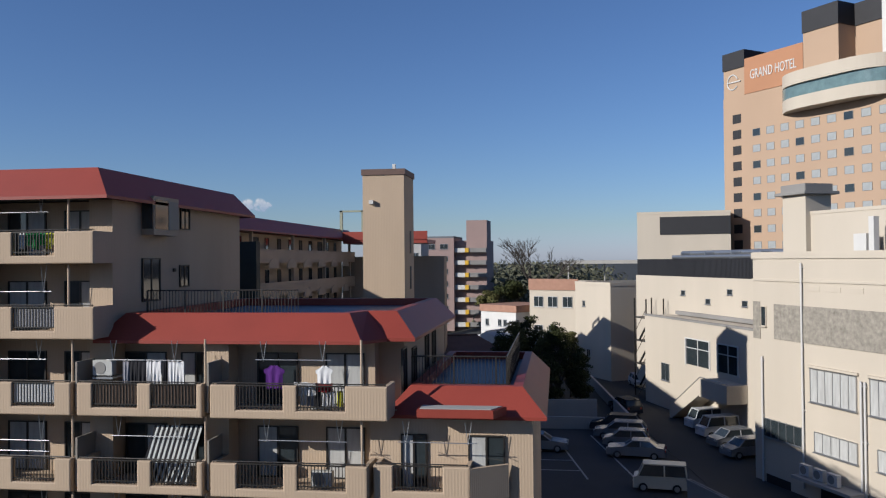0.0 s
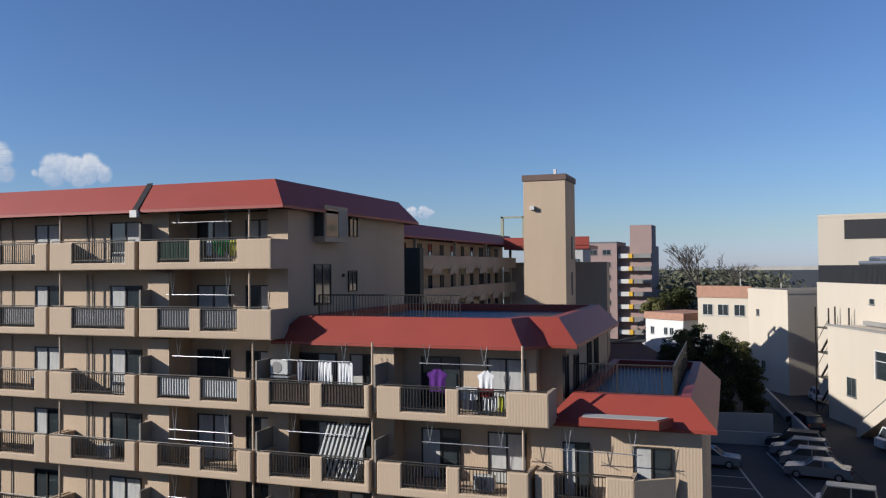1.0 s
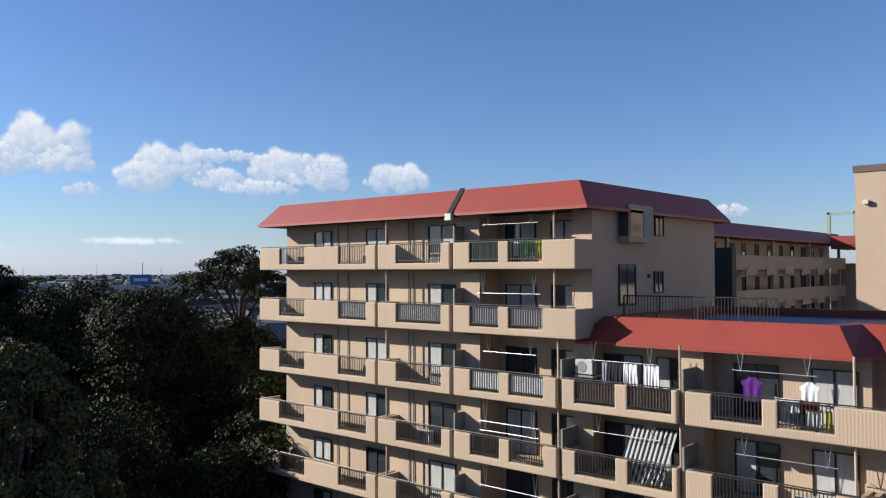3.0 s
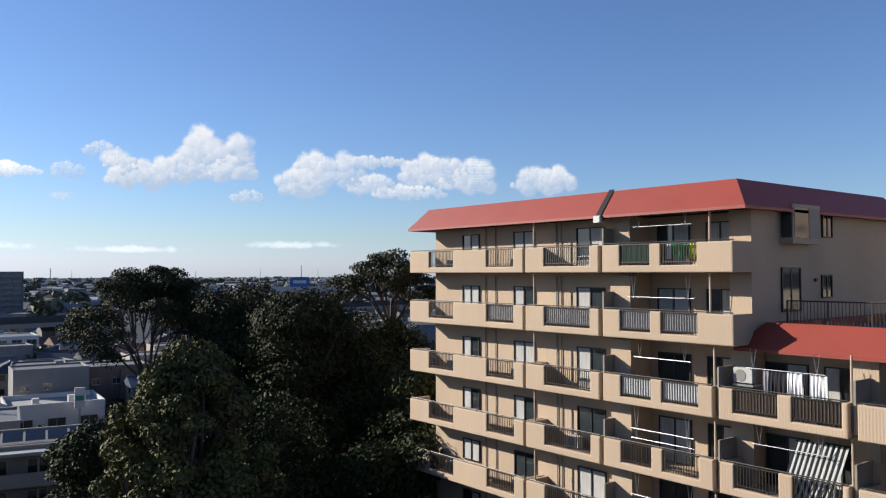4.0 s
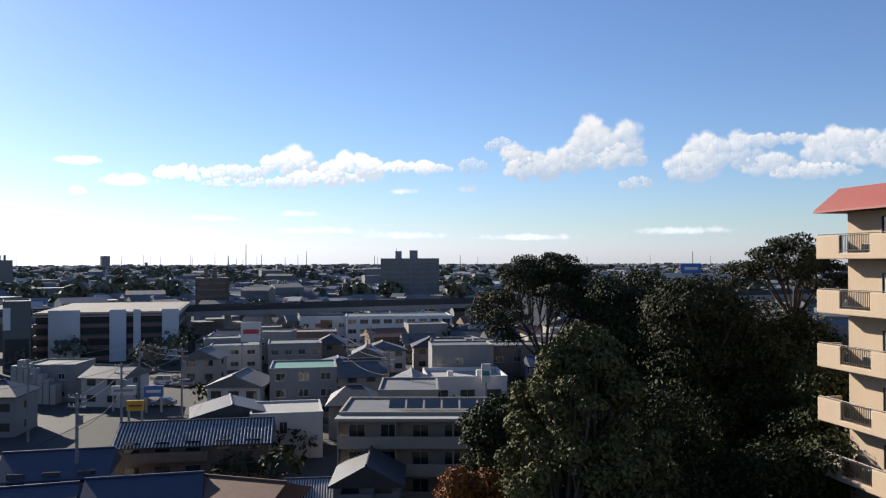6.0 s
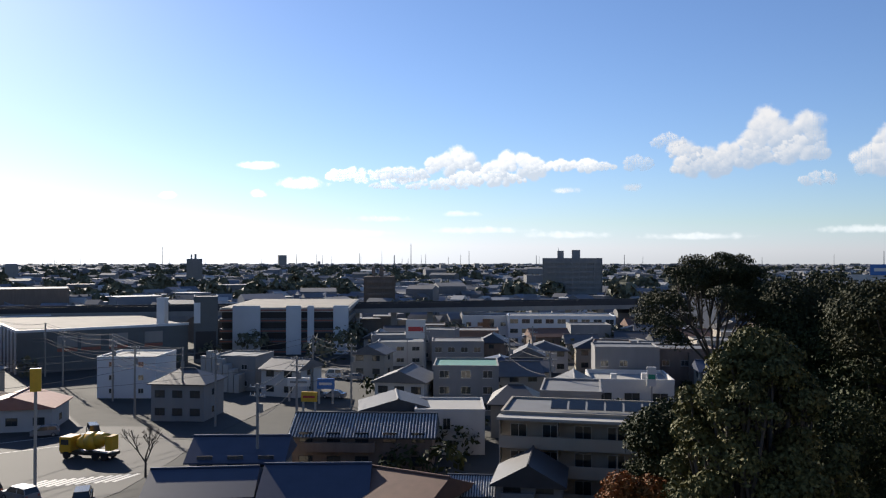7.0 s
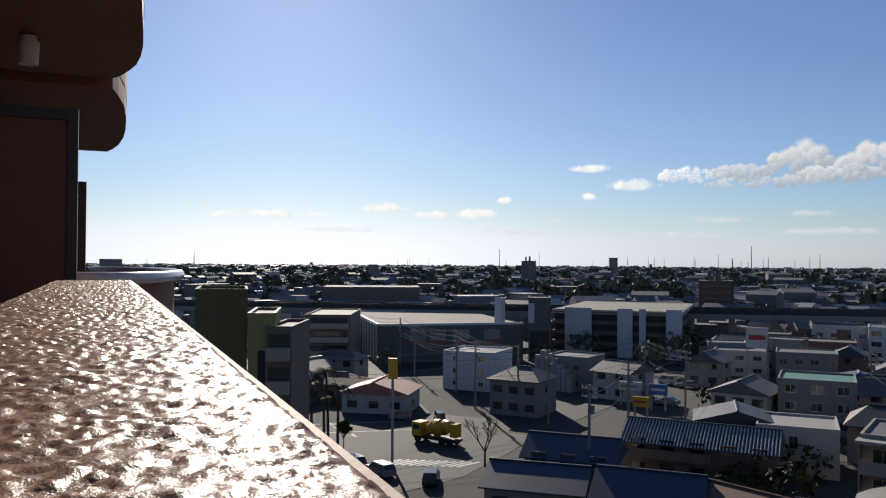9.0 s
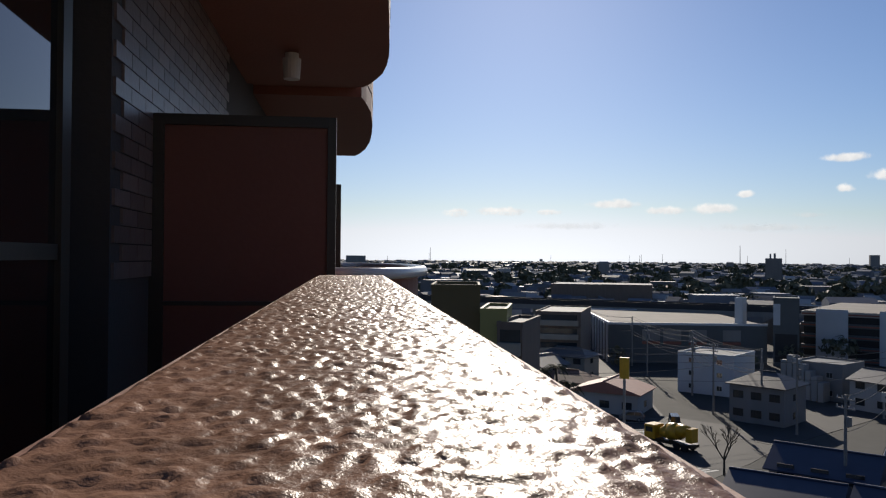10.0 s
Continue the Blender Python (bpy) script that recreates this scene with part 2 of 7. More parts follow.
def balcony(x0, x1, z, gaps, y0=FRONT, y1=WALL, end=True):
    """A balcony: slab, parapet with openings, a railing in each opening."""
    outline = [(x0, z), (x1, z), (x1, z + 1.2)]
    for g0, g1 in reversed(gaps):
        outline += [(g1, z + 1.2), (g1, z + 0.31), (g0, z + 0.31), (g0, z + 1.2)]
    outline.append((x0, z + 1.2))
    n = len(outline)
    c = 0.05   # rounded front edges

    def inset(d):
        ring = []
        for i, (x, h) in enumerate(outline):
            (xa, ha), (xb, hb) = outline[i - 1], outline[(i + 1) % n]
            la, lb = math.hypot(x - xa, h - ha), math.hypot(xb - x, hb - h)
            ring.append((x - d * ((h - ha) / la + (hb - h) / lb), h + d * ((x - xa) / la + (xb - x) / lb)))
        return ring

    bm = bmesh.new()
    loops = [[bm.verts.new((x, y0 + dy, h)) for x, h in inset(d)] for d, dy in ((c, 0.0), (0.3 * c, 0.3 * c), (0.0, c), (0.0, 0.2))]
    for a, e in zip(loops, loops[1:]):
        for i in range(n):
            bm.faces.new((a[i], a[(i + 1) % n], e[(i + 1) % n], e[i]))
    bm.faces.new(loops[0])
    bm.faces.new(loops[-1][::-1])
    b = part("balcony", bm, STUCCO, apt)
    bm = bmesh.new()
    rod(bm, (x0 + 0.06, y0 + 0.085, z + 1.26), (x1 - 0.06, y0 + 0.085, z + 1.26), 0.024, 6)
    m = max(2, round((x1 - x0) / 1.6))
    for k in range(m + 1):
        x = x0 + 0.1 + (x1 - x0 - 0.2) * k / m
        rod(bm, (x, y0 + 0.085, z + 1.17), (x, y0 + 0.085, z + 1.25), 0.014, 5)
    part("handrail", bm, DARK_METAL, b, "dark pipe handrail above the parapet")
    part("slab", boxes((x0 + 0.01, y0 + 0.203, z + 0.01, x1 - 0.01, max(y1, RECESS if x1 > -23.3 and x0 < -6.9 else y1), z + 0.16)), STUCCO, b)
    for x in (x0 + 0.002, x1 - 0.152):
        part("side_wall", boxes((x, y0 + 0.203, z + 0.162, x + 0.15, y1, z + 1.2)), STUCCO, b)
    for g0, g1 in gaps:
        n = max(3, round((g1 - g0) / 0.125))
        at = [g0 + (g1 - g0) * k / n for k in range(n + 1)]
        if x0 > -24 and z > 13:   # the nearest railings, bar by bar
            part("top_rail", boxes((g0, y0 + 0.05, z + 1.16, g1, y0 + 0.11, z + 1.21)), DARK_METAL, b, "dark bronze balcony railing")
            part("bottom_rail", boxes((g0, y0 + 0.06, z + 0.42, g1, y0 + 0.10, z + 0.46)), DARK_METAL, b)
            for x in at:
                share("baluster", BALUSTER, b, pose(x, y0, z))
        else:
            bm = boxes((g0, y0 + 0.05, z + 1.16, g1, y0 + 0.11, z + 1.21), (g0, y0 + 0.06, z + 0.42, g1, y0 + 0.10, z + 0.46))
            for x in at:
                box(bm, x - 0.014, y0 + 0.065, z + 0.34, x + 0.014, y0 + 0.09, z + 1.17)
            tagged(part("railing", bm, DARK_METAL, b, "dark bronze balcony railing"), kind="stuff")
    return b


GA, GB, GC = [(-35.7, -33.6), (-30.9, -28.9)], [(-26.8, -24.0)], [(-22.3, -20.75), (-20.2, -18.5)]
GD, GE = [(-17.0, -15.25), (-14.72, -12.97)], [(-11.47, -9.75), (-9.23, -7.48)]
for k, z in enumerate(FLOORS):
    balcony(-37.5, -28.2, z, GA)
    balcony(-28.05, -23.45, z, GB)
    if k < 2:
        balcony(-23.25, -16.92, z, GC)
    else:
        balcony(-23.25, -17.85, z, GC)
        balcony(-17.6, -12.75, z, GD)
        balcony(-12.45, -5.96 if k == 2 else -6.7, z, GE)


# ---- the building that the view is taken from ----
HOME_YAW = 136.4
home_m = pose(0, 0, EYE[2], 0, 0, HOME_YAW)   # local: y along the parapet, x outwards, z up from the eye
PARAPET = mat("rough_brown_coping", (0.32, 0.18, 0.125), 0.33, 0.32, 14.0, 0.0, 60, spec=0.035)
nt = PARAPET.node_tree
vor = nt.nodes.new("ShaderNodeTexNoise")
vor.inputs["Scale"].default_value, vor.inputs["Detail"].default_value, vor.inputs["Roughness"].default_value = 260.0, 3.0, 0.6
tcn = nt.nodes.new("ShaderNodeTexCoord")
bmp = nt.nodes.new("ShaderNodeBump")
bmp.inputs["Strength"].default_value, bmp.inputs["Distance"].default_value = 0.5, 0.0016
nt.links.new(tcn.outputs["Object"], vor.inputs["Vector"])
nt.links.new(vor.outputs["Fac"], bmp.inputs["Height"])
nt.links.new(bmp.outputs[0], nt.nodes["Principled BSDF"].inputs["Normal"])
BROWN = mat("brown_soffit_paint", (0.27, 0.10, 0.065), 0.7, 0.12, 1.0, 0.1)
BROWN_PANEL = mat("brown_partition_board", (0.20, 0.075, 0.055), 0.6, 0.12, 1.5, 0.05)
HOME_TILE = mat("dark_brown_wall_tile", (0.23, 0.18, 0.165), 0.35, 0.2, 3.0, 0.1, rnd=0.25)
JOINT = mat("dark_tile_joint", (0.09, 0.082, 0.08), 0.9, 0.1)
MIRROR_GLASS = mat("dark_reflecting_glass", (0.01, 0.012, 0.014), 0.02, 0.1, 1, 0.0, spec=1.0)

home = thing("home_building", home_m, "brown-tiled apartment building with a rough coated balcony parapet", "apartment building")
TOP, HALF = -0.0787, 0.14
# parapet: a coping with a pebbled, rounded top
bm = bmesh.new()
NX, NY = 110, 900
prof = []
for i in range(NX + 1):
    u = -1 + 2 * i / NX
    prof.append((u * HALF, TOP - 0.012 * max(0.0, abs(u) - 0.9) / 0.1))
S0, S1 = -0.2, 3.25
verts = []
for j in range(NY + 1):
    s = S0 + (S1 - S0) * (j / NY) ** 1.8
    row = []
    for x, z in prof:
        p = Vector((x * 120, s * 120, 0))
        near_, _pts = noise.voronoi(p)
        pebble = math.sqrt(max(0.0, 1 - min(1.0, near_[0] * 1.25) ** 2)) * (0.5 + 0.5 * noise.cell(_pts[0] * 3.1))
        pit = pebble + 0.35 * noise.noise(p * 0.35)
        row.append(bm.verts.new((x, s, z + 0.0029 * pit)))
    verts.append(row)
for a, b in zip(verts, verts[1:]):
    for i in range(NX):
        bm.faces.new((a[i], a[i + 1], b[i + 1], b[i]))
part("coping", bm, PARAPET, home, "pebbled reddish-brown coating on the parapet top", smooth=True)
part("parapet", boxes((-HALF, S0, TOP - 1.25, HALF, S1, TOP - 0.006)), BROWN, home)
part("parapet", boxes((-0.9, S0 - 0.02, TOP - 1.25, -HALF - 0.002, S0 + 0.12, TOP - 0.02)), BROWN, home)
part("balcony_floor", boxes((-0.9, S0, TOP - 1.4, HALF, 8.0, TOP - 1.26)), CONCRETE, home)
# tiled wall with a window, then the rest of the block
WX = -0.91
part("wall", boxes((WX - 9, 3.2, -22, WX - 0.012, 13.5, 9), (WX - 9, -2, -22, WX - 0.25, 3.2, 9)), JOINT, home)
win = part("window", boxes((WX - 0.06, 0.2, -1.2, WX - 0.03, 2.68, 1.4)), MIRROR_GLASS, home, "large dark reflecting balcony window")
part("frame", boxes((WX - 0.07, 2.68, -1.25, WX - 0.01, 2.76, 1.45), (WX - 0.07, 0.15, -0.02, WX - 0.02, 2.68, 0.03)), DARK_METAL, win)
tile = boxes((0, 0, 0, 0.012, 0.222, 0.066)).copy()
tile_me = bpy.data.meshes.new("tile")
tile.to_mesh(tile_me)
tile_me.materials.append(HOME_TILE)
for r in range(24):
    for c_ in range(12):
        share("tile", tile_me, home, pose(WX - 0.012, 3.22 + 0.228 * c_ + (0.114 if r % 2 else 0), -0.1 + 0.072 * r))
# partition board to the neighbour
pb = part("partition", boxes((-0.86, 3.82, -1.3, -0.115, 3.84, 0.60)), BROWN_PANEL, home, "reddish-brown fire partition board")
part("frame", boxes((-0.93, 3.805, -1.3, -0.86, 3.855, 0.65), (-0.115, 3.805, -1.3, -0.075, 3.855, 0.65), (-0.86, 3.805, 0.6, -0.115, 3.855, 0.65), (-0.86, 3.806, -0.235, -0.115, 3.854, -0.215)), DARK_METAL, pb)
part("drain_pipe", boxes((-0.12, 5.2, -0.6, -0.07, 5.26, 0.46)), DARK_METAL, home)


def scallop(outline, name, z0, z1, material, grow=0.0, label=""):
    """A balcony slab or front whose outer edge bulges in plan."""
    bm = bmesh.new()
    prism(bm, [(-1.0, outline[0][1])] + [(x + grow, s) for x, s in outline] + [(-1.0, outline[-1][1])], z0, z1)
    part(name, bm, material, home, label)


BULGE_A = [(-0.15, -1.5), (-0.02, 0.6), (0.08, 2.2), (0.19, 4.4), (0.23, 5.2), (0.255, 5.7), (0.266, 6.0), (0.262, 6.3), (0.24, 6.6), (0.20, 6.8), (0.15, 7.0), (0.09, 7.15)]
BULGE_B = [(0.08, 7.6), (0.13, 7.9), (0.19, 8.4), (0.225, 9.2), (0.235, 9.9), (0.225, 10.6), (0.18, 11.3), (0.11, 11.8), (0.04, 12.1)]
for outline, lb in ((BULGE_A, "reddish-brown balcony soffit overhead"), (BULGE_B, "reddish-brown rounded balcony further along")):
    scallop(outline, "upper_slab", 1.50, 1.70, BROWN, 0.0, lb)
    scallop(outline, "upper_parapet", 1.70, 2.9, BROWN, 0.004)
part("beam", boxes((-1.0, 7.15, 1.58, 0.03, 7.6, 2.2)), BROWN, home)
bm = bmesh.new()
rod(bm, (-0.45, 6.0, 1.49), (-0.45, 6.0, 1.45), 0.05, 16)
rod(bm, (-0.45, 6.0, 1.45), (-0.45, 6.0, 1.30), 0.068, 16, 0.06)
tagged(part("ceiling_lamp", bm, WHITE_PAINT, home), "frosted white cylinder lamp")
# bent white handrail beyond the parapet's end
def sweep(bm, pts, r, seg=10):
    """A tube along the points."""
    pts = [Vector(p) for p in pts]
    rings = []
    for k, p in enumerate(pts):
        d = (pts[min(k + 1, len(pts) - 1)] - pts[max(k - 1, 0)]).normalized()
        u = d.cross(Vector((0, 0, 1))).normalized()
        v = u.cross(d)
        rings.append([bm.verts.new(p + (u * math.cos(i * math.tau / seg) + v * math.sin(i * math.tau / seg)) * r) for i in range(seg)])
    for a, b in zip(rings, rings[1:]):
        for i in range(seg):
            bm.faces.new((a[i], a[(i + 1) % seg], b[(i + 1) % seg], b[i]))


bm = bmesh.new()
sweep(bm, [(0.02 + 0.45 * math.cos(radians(-105 + 210 * k / 32)), 5.5 + 1.5 * math.sin(radians(-105 + 210 * k / 32)), -0.088) for k in range(33)], 0.03, 12)
part("handrail", bm, mat("white_coated_rail", (0.75, 0.77, 0.78), 0.25, 0.04, 3, 0.0), home, "white tubular handrail, bent round", smooth=True)


# rounded neighbouring balcony front under the rail
bm = bmesh.new()
prism(bm, [(0.02 + 0.42 * math.cos(radians(-90 + 180 * k / 24)), 5.5 + 1.42 * math.sin(radians(-90 + 180 * k / 24))) for k in range(25)], TOP - 1.4, -0.118)
part("rounded_front", bm, BROWN, home, "reddish-brown rounded balcony front")
for k in (3, 9, 16, 23, 29):
    q = radians(-105 + 210 * k / 32)
    bm = bmesh.new()
    rod(bm, (0.02 + 0.40 * math.cos(q), 5.5 + 1.38 * math.sin(q), -0.125), (0.02 + 0.45 * math.cos(q), 5.5 + 1.5 * math.sin(q), -0.088), 0.012, 6)
    part("rail_post", bm, ALU, home)


# ---- trees ----
def leaf_mat(name, c, c2):
    m = bpy.data.materials.new(name)
    m.use_nodes = True
    n, l = m.node_tree.nodes, m.node_tree.links
    b = n["Principled BSDF"]
    b.inputs["Roughness"].default_value = 0.65
    b.inputs["Specular IOR Level"].default_value = 0.12
    g = n.new("ShaderNodeNewGeometry")
    mx = n.new("ShaderNodeMix")
    mx.data_type = "RGBA"
    mx.inputs[6].default_value, mx.inputs[7].default_value = (*c, 1), (*c2, 1)
    tcx = n.new("ShaderNodeTexCoord")
    ns = n.new("ShaderNodeTexNoise")
    ns.inputs["Scale"].default_value = 0.5
    l.new(tcx.outputs["Object"], ns.inputs["Vector"])
    ad = n.new("ShaderNodeMath")
    ad.operation = "MULTIPLY_ADD"
    l.new(g.outputs["Random Per Island"], ad.inputs[0])
    ad.inputs[1].default_value = 0.7
    sb = n.new("ShaderNodeMath")
    sb.operation = "MULTIPLY_ADD"
    l.new(ns.outputs["Fac"], sb.inputs[0])
    sb.inputs[1].default_value, sb.inputs[2].default_value = 1.4, -0.55
    l.new(sb.outputs[0], ad.inputs[2])
    ad.use_clamp = True
    l.new(ad.outputs[0], mx.inputs[0])
    l.new(mx.outputs[2], b.inputs["Base Color"])
    return m


LEAF_DARK = leaf_mat("evergreen_leaves", (0.015, 0.022, 0.008), (0.052, 0.058, 0.020))
LEAF_OLIVE = leaf_mat("olive_leaves", (0.040, 0.044, 0.016), (0.14, 0.13, 0.048))
LEAF_PINE = leaf_mat("pine_needles", (0.016, 0.022, 0.010), (0.05, 0.05, 0.02))
# paler than the near leaves: distance haze is mixed into the colour
LEAF_HAZED = leaf_mat("hazed_grove_leaves", (0.06, 0.068, 0.045), (0.14, 0.135, 0.09))
LEAF_RUST = leaf_mat("autumn_leaves", (0.09, 0.05, 0.015), (0.28, 0.10, 0.03))
BARK = mat("grey_brown_bark", (0.09, 0.077, 0.065), 0.9, 0.3, 4, 0.5, 30)


def leaves(rng, blobs, count, size):
    """Bent leaf clumps on the shells of the blobs: vertices and faces."""
    w = np.array([b[3] * b[4] for b in blobs])
    pick = rng.choice(len(blobs), count, p=w / w.sum())
    B = np.array(blobs)[pick]
    d = rng.normal(size=(count, 3))
    d /= np.linalg.norm(d, axis=1)[:, None]
    d[:, 2] = np.where(rng.random(count) < 0.7, np.abs(d[:, 2]), d[:, 2])
    rad = rng.uniform(0.62, 1.08, count)[:, None]
    pos = B[:, :3] + d * rad * B[:, [3, 3, 4]]
    nrm = d + rng.normal(scale=0.55, size=(count, 3))
    nrm /= np.linalg.norm(nrm, axis=1)[:, None]
    t = np.cross(nrm, rng.normal(size=(count, 3)))
    t /= np.linalg.norm(t, axis=1)[:, None] + 1e-9
    u = np.cross(nrm, t)
    s = (size * rng.uniform(0.55, 1.3, count))[:, None]
    a, b, c, e = pos - t * s, pos + u * s * 0.55 + nrm * s * 0.15, pos + t * s, pos - u * s * 0.55 + nrm * s * 0.15
    v = np.stack([a, b, c, e], 1).reshape(-1, 3)
    f = np.arange(count * 4).reshape(-1, 4)
    return v, f


def limbs(bm, rng, base, tips, r):
    for tip in tips:
        p, q = Vector(base), Vector(tip)
        mid = p.lerp(q, 0.5) + Vector(rng.normal(scale=0.06 * (q - p).length, size=3))
        rod(bm, p, mid, r, 6, r * 0.7)
        rod(bm, mid, q, r * 0.7, 6, r * 0.3)


def tree(name, x, y, top, spread, crown, seed, leaf, count, size, label, nblob=26, trunk=0.25, flat=1.0, open_=0.0, full=False):
    """A tree whose crown of the given depth ends at height top."""
    rng = np.random.default_rng(seed)
    z0 = ground_z(x, y) - 0.2
    t = thing(name, pose(x, y, z0), label, "tree")
    h = top - z0
    cz = h - crown * 0.5
    blobs = []
    for k in range(nblob):
        d = rng.normal(size=3)
        d /= np.linalg.norm(d)
        rr = rng.uniform(0.45, 0.9)
        br = spread * rng.uniform(0.22, 0.42)
        zz = cz + d[2] * rr * crown * 0.40
        side = math.sqrt(max(0.1, 1 - ((zz - cz) / (crown * 0.6)) ** 2))
        blobs.append((d[0] * rr * spread * 0.75 * (side + open_), d[1] * rr * spread * 0.75 * (side + open_), min(zz, h - br * 0.6 * flat), br, br * 0.75 * flat))
    if full:   # a crown that swells evenly from a rounded top
        blobs = []
        for k in range(nblob):
            u = rng.uniform(0, 1)
            br = rng.uniform(0.45, 0.95)
            rad = (spread - 0.5 * br) * math.sqrt(max(0.02, 1 - (1 - u) ** 2.4)) * rng.uniform(0.55, 0.98)
            a = rng.uniform(0, math.tau)
            blobs.append((math.cos(a) * rad, math.sin(a) * rad, h - br * 0.8 - u * (crown - 2), br, br * 0.8))
    v, f = leaves(rng, blobs, count, size)
    me = bpy.data.meshes.new("crown")
    me.from_pydata(v.tolist(), [], f.tolist())
    me.materials.append(leaf)
    cr = new("crown", me)
    cr.parent = t
    bm = bmesh.new()
    fork = Vector((0, 0, max(1.0, h - crown * 1.0)))
    rod(bm, (0, 0, 0), fork, trunk, 8, trunk * 0.7)
    limbs(bm, rng, fork, [b[:3] for b in blobs], trunk * 0.4)
    part("trunk", bm, BARK, t)
    return t


def umbrella_tree(x, y, top, edge, fork, spread, seed, count, label, lean=(0, 0)):
    """A tree of bare spreading limbs under an open, flattened canopy of separate clumps."""
    rng = np.random.default_rng(seed)
    z0 = ground_z(x, y) - 0.2
    t = thing("umbrella_tree", pose(x, y, z0), label, "tree")
    fz = fork - z0
    bm = bmesh.new()
    mid = Vector((0.4 * lean[0], 0.4 * lean[1], fz * 0.5))
    base = Vector((lean[0], lean[1], fz))
    rod(bm, (0, 0, 0), mid, 0.34, 8, 0.28)
    rod(bm, mid, base, 0.28, 8, 0.22)
    blobs = []
    for k in range(12):
        a = math.tau * (k + rng.uniform(-0.3, 0.3)) / 12
        reach = spread * (0.25 if k % 3 == 0 else rng.uniform(0.5, 0.72))
        kn = base + Vector((math.cos(a) * reach * 0.62, math.sin(a) * reach * 0.62, (edge - z0 - fz) * rng.uniform(0.55, 0.85)))
        rod(bm, base, kn, 0.11, 6, 0.07)
        for j in range(5):
            b = a + rng.uniform(-0.75, 0.75)
            rr = min(spread * 0.92, reach * rng.uniform(0.75, 1.55))
            z = top - z0 - 0.5 - (top - edge) * (rr / spread) ** 2 - rng.uniform(0, 0.42) * spread
            tip = Vector((base.x + math.cos(b) * rr, base.y + math.sin(b) * rr, z))
            el = kn.lerp(tip, 0.5) + Vector(rng.normal(scale=0.18, size=3))
            rod(bm, kn, el, 0.075, 5, 0.05)
            rod(bm, el, tip, 0.05, 5, 0.02)
            for _ in range(3):
                q = el.lerp(tip, rng.uniform(0.1, 0.9)) + Vector(rng.normal(scale=0.5, size=3))
                rod(bm, el, q, 0.025, 4, 0.01)
            br = rng.uniform(0.7, 1.3) * spread / 5
            blobs.append((tip.x, tip.y, tip.z, br, br * rng.uniform(0.45, 0.65)))
    part("trunk", bm, BARK, t)
    v, f = leaves(rng, blobs, count, 0.11)
    me = bpy.data.meshes.new("crown")
    me.from_pydata(v.tolist(), [], f.tolist())
    me.materials.append(LEAF_PINE)
    cr = new("crown", me)
    cr.parent = t
    return t


EVG = "dark evergreen broadleaf tree with a dense uneven crown"
def polar(az, r):
    return -math.sin(radians(az)) * r, math.cos(radians(az)) * r


tree("camphor_tree", *polar(68.9, 36), 19.2, 4.4, 14, 1, LEAF_OLIVE, 90000, 0.115, "olive-green camphor tree with a tall dense crown", 260, 0.4, full=True)
UMB = "umbrella-shaped evergreen with bare limbs under its open crown"
umbrella_tree(*polar(71.6, 68), 22.9, 18.2, 13.2, 6.6, 2, 40000, UMB)
tree("evergreen_oak", *polar(65.6, 66), 22.2, 6.4, 10, 5, LEAF_PINE, 52000, 0.12, "dark evergreen oak with a broad domed crown", 90, 0.3)
tree("evergreen_oak", *polar(61.2, 57), 21.4, 5.0, 8.0, 6, LEAF_PINE, 30000, 0.12, "dark evergreen oak behind the camphor tree", 70, 0.3)
umbrella_tree(*polar(55.2, 62), 23.8, 21.4, 17.5, 4.6, 8, 13000, UMB)
rngt = random.Random(3)
ROWS = ((66.6, 62, 20.0, 4.6, 13), (62.6, 60, 20.4, 4.8, 14), (58.6, 60, 21.0, 5.0, 13), (54.8, 62, 20.4, 4.6, 14), (75.0, 50, 15.0, 3.4, 10),
        (66.0, 43, 12.8, 4.4, 12), (61.0, 42, 12.2, 4.6, 12), (56.5, 46, 14.6, 4.4, 15), (63.5, 34, 12.0, 5.0, 14), (58.0, 35, 11.5, 4.6, 13),
        (68.0, 29.5, 11.6, 4.0, 13), (52.5, 52, 19.4, 4.4, 18), (73.5, 32, 11.2, 3.8, 12), (70.0, 46, 15.6, 4.6, 14), (61.5, 56, 18.6, 5.0, 17),
        # (68.5, 50) is added and (64.5, 48) enlarged to shade the lower balconies
        (64.5, 48, 16.6, 5.6, 14), (68.5, 50, 17.2, 5.0, 14), (66.0, 44, 14.0, 5.0, 13), (56.0, 38.5, 12.0, 4.2, 13), (61, 29, 8.5, 4.2, 10), (66, 25, 6.8, 3.6, 8), (54.0, 47, 14.5, 4.0, 15), (57.0, 58, 19.9, 4.6, 17))
for k, (az, r, top, spread, crown) in enumerate(ROWS):
    tree("evergreen_tree", *polar(az, r), top, spread, crown, 40 + k, LEAF_DARK, 22000, 0.13, EVG, 60, 0.25)
tree("maple_tree", *polar(76.6, 43), 11.5, 3.0, 5.5, 21, LEAF_RUST, 14000, 0.12, "small maple with orange and yellow autumn leaves")
tree("shrub", *polar(79.5, 46), 8.0, 1.3, 3, 22, LEAF_OLIVE, 2500, 0.10, "rounded yellow-green garden shrub")


# ---- shared building pieces ----
WIN_CACHE = {}


